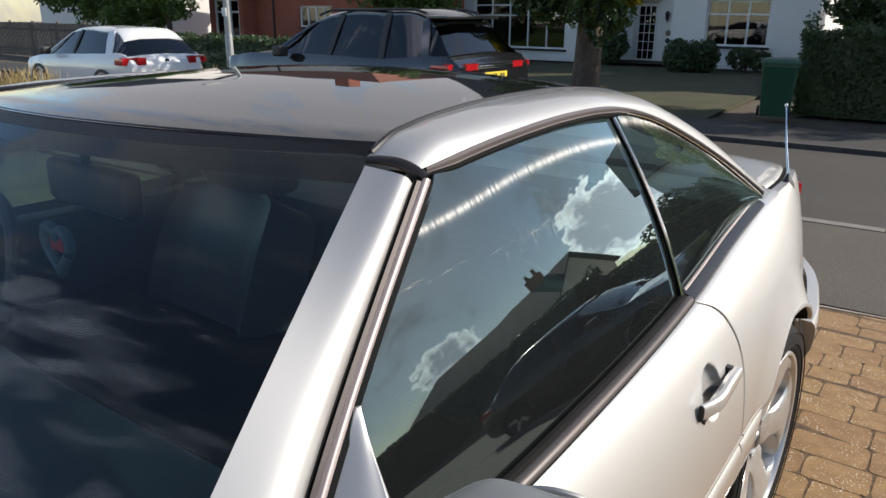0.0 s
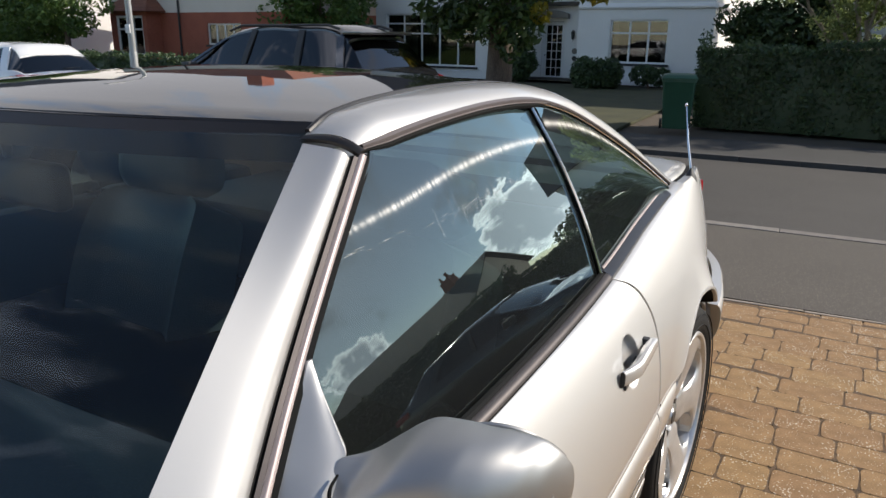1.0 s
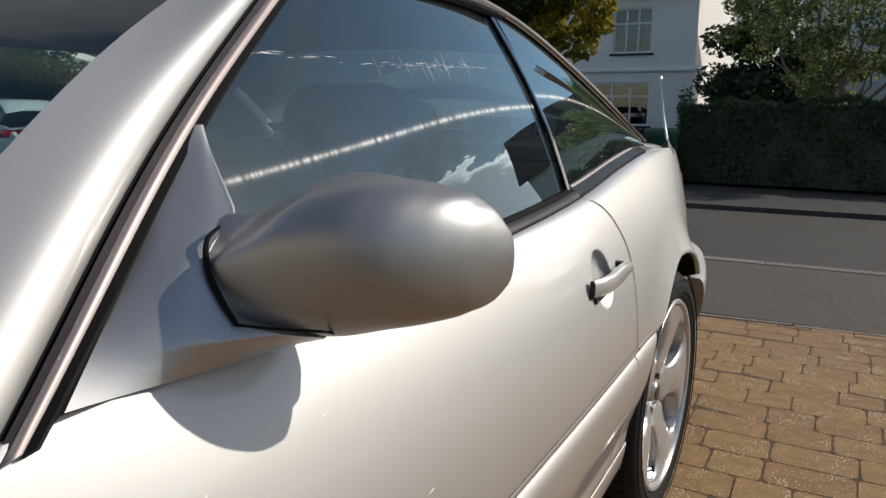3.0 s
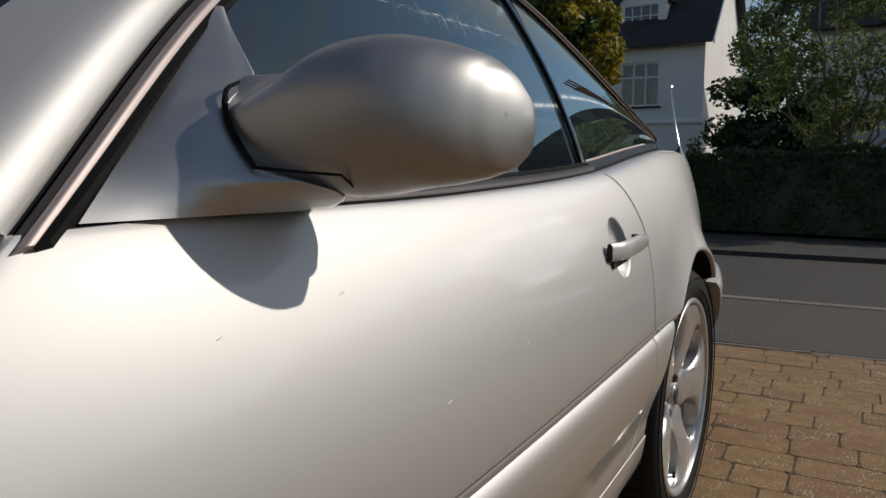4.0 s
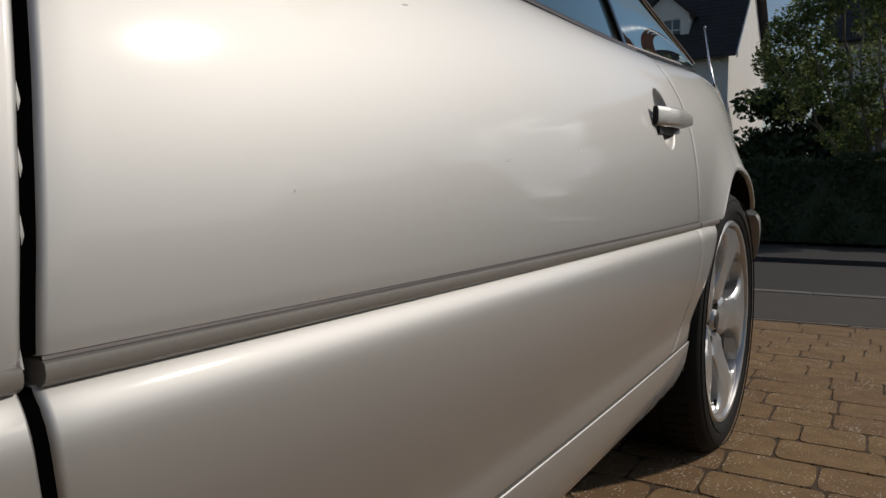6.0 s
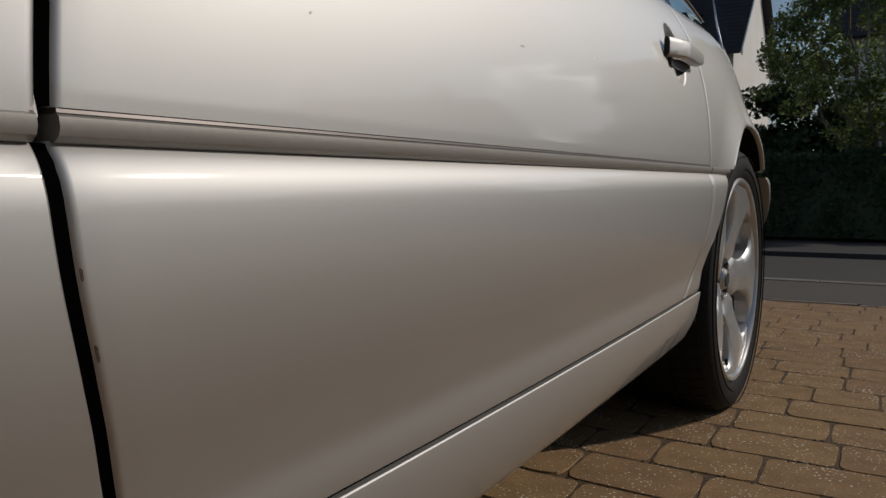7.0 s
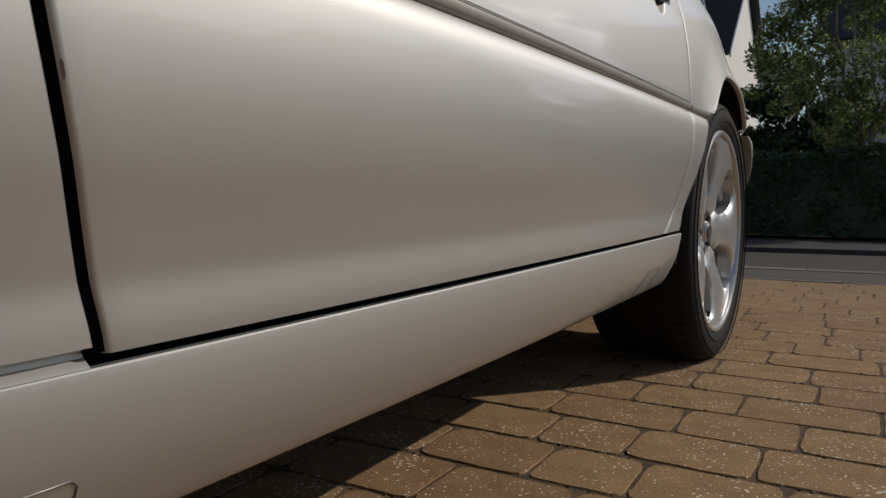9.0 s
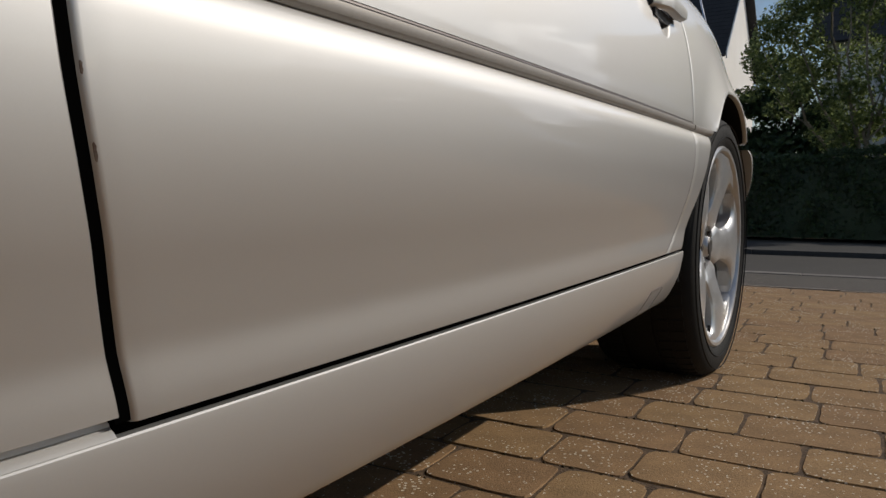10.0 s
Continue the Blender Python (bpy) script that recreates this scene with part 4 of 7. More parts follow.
# window frame trims above the glass
def along(fn, a, b, n=44):
    return [fn(y) for y in steps(a, b, n)]


def rail_pt(y, dx, dz):
    r = RAIL(y)
    return Vector((r[0] + dx, y, r[1] + dz))


def low_pt(y, dx, dz):
    r = LOWER(y)
    k = 0.82 * min(1.0, 0.6 + 0.4 * max(0.0, y - 1.372) / 0.05) * (1 - 0.45 * min(1.0, max(0.0, (y - 1.90) / 0.08)))
    return Vector((r[0] + dx * k, y, r[1] + dz * k))


ys = steps(1.372, 2.572, 70)
loft("drip_trim", [[low_pt(y, 0.0, 0.0), low_pt(y, 0.0055, -0.005), low_pt(y, 0.0055, -0.011), low_pt(y, -0.016, -0.013), low_pt(y, -0.016, 0.0)] for y in ys], M_DRIP, car, label="brown-grey drip trim over the side windows")
loft("trim_bead", [[low_pt(y, 0.0045, -0.0115), low_pt(y, 0.0065, -0.0128), low_pt(y, 0.0045, -0.0142), low_pt(y, -0.010, -0.014), low_pt(y, -0.010, -0.0118)] for y in ys], M_BRONZE, car, label="thin bright bead")
loft("glass_seal", [[low_pt(y, 0.003, -0.0146), low_pt(y, 0.005, -0.019), low_pt(y, 0.000, -0.026), low_pt(y, -0.018, -0.026), low_pt(y, -0.018, -0.0146)] for y in ys], M_SHADOWGAP, car, label="black window seal")


def waist(y, dx, dz):
    xb, zb = BELT(y)
    return Vector((xb + dx, y, zb + dz))


loft("waist_gap", [[waist(y, 0.0010, -0.001), waist(y, 0.0002, 0.0022), waist(y, -0.006, 0.004), waist(y, -0.010, -0.01)] for y in steps(1.10, 1.938, 40)], M_SHADOWGAP, car, label="black line under the waist moulding")
loft("waist_moulding", [[waist(y, 0.0000, 0.0022), waist(y, -0.001, 0.006), waist(y, -0.006, 0.0105), waist(y, -0.012, 0.0120), waist(y, -0.018, 0.010), waist(y, -0.018, -0.01)] for y in steps(1.10, 1.938, 40)], M_BRONZEDARK, car, label="brown-grey waist moulding")
loft("waist_rubber", [[waist(y, -0.013, 0.0125), waist(y, -0.017, 0.0160), waist(y, -0.0225, 0.0165), waist(y, -0.025, 0.004)] for y in steps(1.05, 1.93, 40)], M_SHADOWGAP, car, label="black glass wiper seal")
loft("quarter_waist", [[waist(y, 0.001, -0.003), waist(y, 0.0, 0.006), waist(y, -0.010, 0.012), waist(y, -0.022, 0.016), waist(y, -0.026, -0.01)] for y in steps(1.938, 2.56, 30)], M_TRIM, car, label="dark trim under the quarter window")
tube("quarter_sill_bead", [waist(y, -0.0225, 0.0165) for y in steps(1.945, 2.545, 30)], 0.0034, M_BRONZE, car, n=6, label="light grey band under the quarter glass")


def side_glass(y, v):
    b = waist(y, -0.0235, 0.004)
    r = RAIL(y)
    t = Vector((r[0], y, r[1] + 0.002))
    p = b.lerp(t, v)
    p.x += 0.016 * math.sin(math.pi * v)
    return p


# rear edge of the door glass is nearly upright; its front edge follows the pillar
def door_glass(u, v):
    y0 = PIL_B(min(1.0, max(0.0, v * 1.03 - 0.015)))[1] - 0.004
    y1 = 1.918 + 0.010 * v
    y = y0 + (y1 - y0) * u
    b = waist(y, -0.0235, 0.004)
    yy = max(y, 1.394)
    r = RAIL(yy)
    t = Vector((r[0], y, r[1] + 0.002))
    p = b.lerp(t, v)
    p.x += 0.016 * math.sin(math.pi * v)
    return p


ob = grid("door_glass", door_glass, 50, 26, M_GLASS, car, depth=0.004, label="green-tinted door glass, wound up")


def quarter_glass(u, v):
    y = 1.932 + (2.560 - 1.932) * u
    b = waist(y, -0.0235, 0.004)
    r = RAIL(y)
    p = b.lerp(Vector((r[0] + 0.004, y, r[1] + 0.015)), v)
    p.x += 0.016 * math.sin(math.pi * v)
    return p


ob = grid("quarter_glass", quarter_glass, 40, 20, M_GLASS, car, depth=0.004, label="green-tinted quarter glass")
tube("glass_divider", [side_glass(1.926, v) + Vector((0.003, 0.004 * (1 - v), 0)) for v in steps(0, 1, 14)], 0.0048, M_SHADOWGAP, car, n=8, label="black divider between the side windows")
tube("divider_bead", [side_glass(1.922, v) + Vector((0.0075, 0.004 * (1 - v), 0)) for v in steps(0.02, 0.99, 14)], 0.0030, M_CHROME, car, n=6, label="bright divider bead")
tube("quarter_bead", [rail_pt(y, 0.0125, 0.0105) for y in steps(1.94, 2.56, 30)], 0.0022, M_CHROME, car, n=6, label="bright bead round the quarter glass")

# far side glass, plain
def far_glass(u, v):
    y = 1.0 + 1.55 * u
    p = side_glass(max(y, 1.396), v)
    if y < 1.396:
        b = waist(y, -0.0235, 0.004)
        k = (y - 0.96) / 0.436
        p = b.lerp(Vector((RAIL(1.396)[0], y, RAIL(1.396)[1])), v * k)
    return Vector((-p.x, y, p.z - LEAN * 2 * p.x))


ob = grid("far_side_glass", far_glass, 30, 12, M_CLEARGLASS, car, label="green-tinted side glass of the other side")

# door mirror
mirror = empty("door_mirror_mount")
mirror.parent = car
tagged(mirror, "silver door mirror, coloured darker for its shaded front")


def oval(x, yf, yr, zb, zt, n=36, p=2.3, back=0.55, lean=0.0):
    """A closed section: rounded to the front, fuller to the rear."""
    out = []
    for k in range(n):
        a = 2 * math.pi * k / n
        c, s = math.cos(a), math.sin(a)
        ey = math.copysign(abs(c) ** (2 / p), c)
        ez = math.copysign(abs(s) ** (2 / p), s)
        if c < 0:
            y = yf + (yr - yf) * back * (1 + ey)
        else:
            y = yf + (yr - yf) * (back + (1 - back) * ey ** 0.6)
        out.append((x, y, (zb + zt) / 2 + (zt - zb) / 2 * ez + lean * ((y - yf) / (yr - yf) - 0.55) * max(0.0, ez) ** 2))
    return out


HOUSING = curve((0.868, 1.056, 1.1000, 0.9034, 0.9630), (0.887, 1.057, 1.126, 0.8956, 0.9660), (0.906, 1.061, 1.152, 0.8880, 0.9790), (0.926, 1.066, 1.175, 0.8836, 0.9930), (0.951, 1.075, 1.187, 0.8815, 0.9985),
                (0.981, 1.0895, 1.200, 0.8870, 0.9975), (1.007, 1.1130, 1.213, 0.8915, 0.9915), (1.026, 1.1420, 1.218, 0.8975, 0.9815), (1.038, 1.1710, 1.2205, 0.9065, 0.9655), (1.0425, 1.190, 1.2225, 0.9170, 0.9525), (1.0450, 1.2060, 1.2150, 0.9300, 0.9400))
xs = steps(0.868, 1.007, 36) + steps(1.009, 1.045, 34)
loft("mirror_housing", [oval(x, *HOUSING(x), p=2.2 + 0.5 * min(1.0, max(0.0, (0.985 - x) / 0.07)), lean=0.036 * min(1.0, max(0.0, (0.975 - x) / 0.06)), n=48) for x in xs], M_PAINT_SHADED, mirror, label="silver rounded mirror housing, coloured darker for shade")
rimpts = []
for k in range(60):
    a = 2 * math.pi * k / 60
    x = 0.974 + 0.060 * math.cos(a)
    h = HOUSING(x)
    z = (h[2] + h[3]) / 2 + (h[3] - h[2]) / 2 * 0.78 * math.sin(a)
    rimpts.append((x, h[1] - 0.003, z))
tube("mirror_rim", rimpts + [rimpts[0]], 0.0035, M_PAINT_SHADED, mirror, label="silver mirror rim, coloured darker for shade")
bm = bmesh.new()
ngon_prism(bm, [(p[0], p[1] + 0.001, p[2]) for p in rimpts], (0, 0.003, 0))
part("mirror_glass", bm, M_CHROME, mirror, "mirror glass facing the rear")

# sail and foot in one flowing cover
JOINT = curve((0.8710, 0.915, 1.120), (0.8765, 0.930, 1.118), (0.8800, 0.940, 1.112), (0.8860, 0.946, 1.100), (0.8930, 0.938, 1.076), (0.9000, 0.919, 1.0580), (0.9035, 0.913, 1.0535), (0.919, 0.899, 1.0545), (0.938, 0.885, 1.0580), (0.951, 0.8775, 1.0660), (0.961, 0.8735, 1.0830), (0.970, 0.8690, 1.0970), (0.982, 0.8570, 1.104), (0.998, 0.8395, 1.112), (1.015, 0.8200, 1.122), (1.034, 0.799, 1.135))


def sail(u, v):
    z = 0.8715 + (1.034 - 0.8715) * v
    f = Vector((0.8815, 0.946, 0.8715)).lerp(Vector((0.800, 1.128, 1.034)), v)
    r0 = Vector((0.872, 1.150, 0.8715)).lerp(Vector((0.797, 1.136, 1.034)), v) - Vector((0, 0.012 * math.sin(math.pi * v), 0))
    j = JOINT(z)
    q = Vector((j[0], j[1], z))
    if u <= 0.8:
        t = u / 0.8
        bow = 0.017 * math.sin(math.pi * t) * math.sin(math.pi * (0.18 + 0.82 * v))
        c = Vector((f.x + (r0.x - f.x) * 0.75 + 0.004, f.y + (q.y - f.y) * (0.46 + 0.25 * v), z))
        p = f * (1 - t) ** 2 + c * 2 * t * (1 - t) + q * t * t
        p.x += bow
    else:
        t = (u - 0.8) / 0.2
        c = q + Vector((0.001, 0.020, 0.0)) * (1 - v)
        e = Vector((min(r0.x, q.x) - 0.016, max(q.y, r0.y) + 0.006, z))
        p = q * (1 - t) ** 2 + c * 2 * t * (1 - t) + e * t * t
    return p


grid("mirror_sail", sail, 60, 44, M_SAIL, mirror, depth=0.012, label="silver mirror sail flowing into the mirror foot")
neck = curve((0.0, 0.8735, 1.0800, 0.9640), (1.0, 0.8765, 1.0650, 0.9565), (2.0, 0.885, 1.0568, 0.938), (3.0, 0.899, 1.0545, 0.919), (4.0, 0.9140, 1.0535, 0.9035))
tube("mirror_joint", [Vector(neck(k / 6)) + Vector((0.0022, -0.003, 0)) for k in range(25)], [0.0012 + 0.0012 * math.sin(math.pi * min(1.0, k / 16) / 2) - 0.0006 * max(0, k - 18) / 6 for k in range(25)], M_SHADOWGAP, mirror, n=8, label="dark joint line of the folding mirror")
tube("foot_joint", [(0.9162, 1.0505, 0.9035), (0.9372, 1.0630, 0.9010), (0.9642, 1.0820, 0.8985), (0.9542, 1.112, 0.887), (0.9452, 1.133, 0.8815)], [0.0012, 0.0010, 0.0010, 0.0010, 0.0009], M_SHADOWGAP, mirror, n=8, label="thin dark joint above the mirror foot")


def housing_rim(frac, side, a, b, push):
    """A line along the housing: frac of the way round from rear to top (or bottom)."""
    pts = []
    for x in steps(a, b, 40):
        sec = oval(x, *HOUSING(x), p=2.2 + 0.5 * min(1.0, max(0.0, (0.985 - x) / 0.07)), lean=0.036 * min(1.0, max(0.0, (0.975 - x) / 0.06)), n=48)
        k = (side * frac * 12) % 48
        i, f = int(math.floor(k)), k - math.floor(k)
        q = Vector(sec[i % 48]).lerp(Vector(sec[(i + 1) % 48]), f)
        c = Vector((x, (HOUSING(x)[0] + HOUSING(x)[1]) / 2, (HOUSING(x)[2] + HOUSING(x)[3]) / 2))
        pts.append(q + (q - c).normalized() * push)
    return pts


tube("rim_seam", housing_rim(0.62, 1, 0.882, 1.036, -0.0002), 0.0007, M_DRIP, mirror, n=6, label="fine seam round the mirror cap")
# black tube: the rubber edge together with the shade in its gap
tube("rim_gasket", housing_rim(0.40, -1, 0.960, 1.040, 0.0002), 0.0016, M_SHADOWGAP, mirror, n=6, label="black line for rubber edge and gap shade under the mirror cap")

# door handle
handle = empty("door_handle")
handle.parent = car
tagged(handle, "silver bar door handle")
rings = []
for i in range(33):
    t = i / 32
    y = 1.786 + 0.178 * t
    x = side_x(1.79, 0.768) + 0.003 + 0.019 * math.sin(math.pi * min(0.5, 0.06 + 1.1 * t)) - 0.012 * t
    zc = 0.7675 + 0.004 * t
    h = 0.0140 - 0.0035 * max(0.0, t - 0.75) / 0.25
    d = 0.0045 + 0.0040 * min(1.0, t / 0.25)
    b = 0.004 + 0.007 * min(1.0, t / 0.3)
    rings.append([(x + dx, y, zc + dz) for dx, dz in ((-0.004, -h - 0.002), (d * 0.45, -h), (d * 0.85, -h * 0.82), (d, -h * 0.4), (d, h * 0.45), (d * 0.85, h * 0.80), (d * 0.4, h), (-0.003, h), (-b, h * 0.6), (-b, -h * 0.8))])
loft("handle_bar", rings, M_PAINT, handle, caps=True, label="silver handle bar")
loft("handle_end", [[(x + 0.0004, y - dy, z) for x, y, z in rings[0]] for dy in (0.0002, 0.0030)], M_BLACKPLASTIC, handle, caps=True, label="black front end of the handle")
loft("handle_grip", [[(x - 0.006, y, z + dz) for dz in (-0.0275, -0.012)] + [(x - 0.016, y, z + dz) for dz in (-0.010, -0.024)] for x, y, z in [(side_x(1.79, 0.768) + 0.016 - 0.012 * k / 8, 1.800 + 0.150 * k / 8, 0.7675 + 0.004 * k / 8) for k in range(9)]], M_BLACKPLASTIC, handle, caps=True, label="dark underside of the grip")
box("handle_pivot", side_x(1.95, 0.774) - 0.012, 1.948, 0.764, side_x(1.95, 0.774) + 0.010, 1.964, 0.782, M_BLACKPLASTIC, handle, 0.003)

# aerial
aer = empty("aerial")
aer.parent = car
tagged(aer, "short aerial on the rear wing")
ab = Vector((0.752, 2.925, 0.918))
at_ = Vector((0.700, 3.005, 1.136))
loft("aerial_base", [[ab + Vector((r * math.cos(a), r * 1.5 * math.sin(a), z)) for a in [2 * math.pi * k / 14 for k in range(14)]] for z, r in ((-0.006, 0.021), (0.008, 0.018), (0.026, 0.008), (0.036, 0.004))], M_BLACKPLASTIC, aer, label="black aerial base")
tube("aerial_mast", [ab + Vector((0, 0, 0.03)), ab.lerp(at_, 0.5), at_], [0.0034, 0.0030, 0.0026], M_CHROME, aer, label="bright steel mast")
tube("aerial_tip", [at_ - Vector((0, 0, 0.004)), at_, at_ + Vector((0, 0, 0.006))], [0.004, 0.0052, 0.002], M_CHROME, aer)


# wheels
def wheel(x, c, side, R=0.322, rim=0.243):
    e = empty("wheel")
    e.parent = car
    tagged(e, "five-spoke alloy wheel with low-profile tyre")
    tyre = [(rim - 0.004, -0.012), (rim + 0.006, 0.004), (rim + 0.018, 0.012), (rim + 0.034, 0.014), (R - 0.030, 0.012), (R - 0.014, 0.004), (R - 0.004, -0.012), (R, -0.035), (R, -0.075), (R - 0.004, -0.076), (R - 0.004, -0.082), (R, -0.083),
            (R, -0.150), (R - 0.004, -0.151), (R - 0.004, -0.158), (R, -0.159), (R, -0.205), (R - 0.012, -0.232), (R - 0.05, -0.245), (rim, -0.235)]
    parts = [lathe("tyre", tyre, M_TYRE, e, n=72, close=True, label="black low-profile tyre")]
    for rr in (rim + 0.026, R - 0.022):
        parts.append(lathe("sidewall_ring", [(rr - 0.0012, 0.0125), (rr, 0.0155), (rr + 0.0012, 0.0125)], M_TYRE, e, n=72))
    blocks = bmesh.new()
    for k in range(64):
        a = 2 * math.pi * k / 64
        da = 2 * math.pi / 64 * 0.36
        for o0, o1, sk in ((-0.012, -0.040, 0.0), (-0.046, -0.074, 0.35), (-0.161, -0.203, 0.0)):
            q = []
            for r in (R - 0.006, R + 0.0024):
                for o, g in ((o0, -da), (o0, da), (o1, da + da * sk), (o1, -da + da * sk)):
                    rr = r - (0.0035 if o == -0.012 else 0.0)
                    q.append(blocks.verts.new((o, rr * math.cos(a + g), rr * math.sin(a + g))))
            for f in ((4, 5, 6, 7), (0, 1, 5, 4), (1, 2, 6, 5), (2, 3, 7, 6), (3, 0, 4, 7)):
                blocks.faces.new([q[i] for i in f])
    bmesh.ops.recalc_face_normals(blocks, faces=blocks.faces)
    parts.append(part("tread", blocks, M_TYRE, e, "worn black tread blocks", smooth=False))
    parts[-1]["kind"] = "stuff"
    barrel = [(rim + 0.004, -0.004), (rim + 0.005, 0.004), (rim + 0.001, 0.009), (rim - 0.006, 0.008), (rim - 0.012, 0.000), (rim - 0.016, -0.020), (rim - 0.022, -0.10), (rim - 0.03, -0.20), (rim - 0.01, -0.21), (rim + 0.002, -0.12)]
    parts.append(lathe("rim_barrel", barrel, M_ALLOY, e, n=72, close=True, label="bright alloy rim"))
    parts.append(lathe("brake_disc", [(0.05, -0.085), (0.165, -0.085), (0.165, -0.11), (0.05, -0.11)], M_DARKMETAL, e, n=48, close=True, label="dark brake disc"))
    parts.append(lathe("wheel_back", [(0.04, -0.088), (0.222, -0.088), (0.222, -0.094), (0.04, -0.094)], M_DARKMETAL, e, n=32, close=True))
    for k in range(5):
        a0 = 2 * math.pi * k / 5 + radians(-1)
        rings = []
        for i in range(27):
            t = i / 26
            r = 0.052 + (rim - 0.010 - 0.052) * t
            w = 1 - (abs(r - 0.157) / 0.066) ** 3
            gapw = 0.30 * r * w ** 0.5 if w > 0 else 0.0
            half = (math.pi * r / 5 - gapw) / r - 0.0008
            o = -0.030 + 0.024 * math.sin(0.5 * math.pi * min(1, t * 1.15)) + 0.004 * t
            ring = []
            for q, dx in ((-1, -0.036), (-1, -0.007), (-0.90, -0.001), (-0.6, 0.003), (0, 0.0045), (0.6, 0.003), (0.90, -0.001), (1, -0.007), (1, -0.036)):
                g = a0 + q * half
                ring.append((o + dx, r * math.cos(g), r * math.sin(g)))
            rings.append(ring)
        parts.append(loft("spoke", rings, M_ALLOY, e, label="broad flat silver spoke"))
    hub = [(0.0, -0.022), (0.022, -0.022), (0.026, -0.027), (0.028, -0.040), (0.034, -0.042), (0.060, -0.030), (0.070, -0.034), (0.072, -0.07), (0.0, -0.07)]
    parts.append(lathe("hub", hub, M_ALLOY, e, n=40, label="alloy hub"))
    parts.append(lathe("centre_cap", [(0.0, -0.019), (0.018, -0.019), (0.021, -0.022), (0.021, -0.030), (0, -0.03)], M_DARKMETAL, e, n=28, label="dark centre cap"))
    for k in range(5):
        a = 2 * math.pi * k / 5 + radians(35)
        b = lathe("bolt_hole", [(0.0, -0.0275), (0.009, -0.0275), (0.0095, -0.036), (0.0, -0.036)], M_DARKMETAL, e, n=16, label="dark wheel bolt")
        b.location = (0, 0.050 * math.cos(a), 0.050 * math.sin(a))
    tube("valve_stem", [(-0.012, rr * math.cos(radians(-97)), rr * math.sin(radians(-97))) for rr in (0.196, 0.204, 0.222)], [0.0045, 0.0040, 0.0048], M_BLACKPLASTIC, e, label="black valve stem")
    e.matrix_world = Matrix.Translation((x, c[0], c[1])) @ (Matrix.Identity(4) if side > 0 else Matrix.Rotation(math.pi, 4, "Z"))
    return e


wheel(0.884, (WC[0], 0.324), 1)
wheel(0.880, (0.0, 0.324), 1)
wheel(-0.884, (WC[0], 0.324), -1)
wheel(-0.880, (0.0, 0.324), -1)
tube("rear_axle", [(-0.72, WC[0], 0.324), (0.72, WC[0], 0.324)], 0.045, M_SHADOWGAP, car)
tube("front_axle", [(-0.72, 0, 0.324), (0.72, 0, 0.324)], 0.045, M_SHADOWGAP, car)
box("floor_pan", -0.84, -0.35, 0.180, 0.74, 1.90, 0.30, M_SHADOWGAP, car, 0.02)
box("rear_floor", -0.66, 1.90, 0.24, 0.52, 2.62, 0.40, M_SHADOWGAP, car, 0.02)
box("boot_floor", -0.60, 2.62, 0.36, 0.55, 3.40, 0.44, M_SHADOWGAP, car, 0.02)

# cabin
dash = []
for x in steps(-0.80, 0.80, 30):
    f = 1 - (x / 0.84) ** 2
    b = 0.10 * (1 - f)
    dash.append([(x, 0.70 + b, 0.845), (x, 0.80 + b, 0.882), (x, 1.0 + b * 0.5, 0.895), (x, 1.10 + b * 0.4, 0.880), (x, 1.14 + b * 0.3, 0.83), (x, 1.12, 0.65), (x, 0.95, 0.45), (x, 0.70 + b, 0.45)])
loft("dashboard", dash, M_INTERIOR, car, label="charcoal dashboard")
pts = [(-0.37 + 0.185 * math.cos(a), 1.20 + 0.07 * math.sin(a), 0.86 + 0.17 * math.sin(a)) for a in [2 * math.pi * k / 40 for k in range(41)]]
tube("steering_wheel", pts, 0.014, M_INTERIOR, car, label="black steering wheel")
box("wheel_boss", -0.43, 1.185, 0.81, -0.31, 1.225, 0.90, M_INTERIOR, car, 0.02)
box("centre_console", -0.10, 1.10, 0.35, 0.10, 2.05, 0.60, M_INTERIOR, car, 0.03, "charcoal centre console")
box("cabin_floor", -0.78, 0.72, 0.28, 0.78, 2.45, 0.34, M_INTERIOR, car, 0.02)
for s in (1, -1):
    box("door_lining", s * 0.76, 0.92, 0.40, s * 0.835, 1.95, 0.862, M_INTERIOR, car, 0.02, "charcoal door lining")
    box("quarter_lining", s * 0.68, 1.96, 0.40, s * 0.80, 2.50, 0.885, M_INTERIOR, car, 0.03)
box("rear_shelf", -0.68, 2.10, 0.62, 0.68, 2.62, 0.86, M_INTERIOR, car, 0.05, "charcoal parcel shelf")
grid("headlining", lambda u, v: roof(u, v) * 1.0 - Vector((0, 0, 0.045)), 16, 10, M_INTERIOR, car, depth=0.008, way=(0, 0, 1), label="grey headlining")


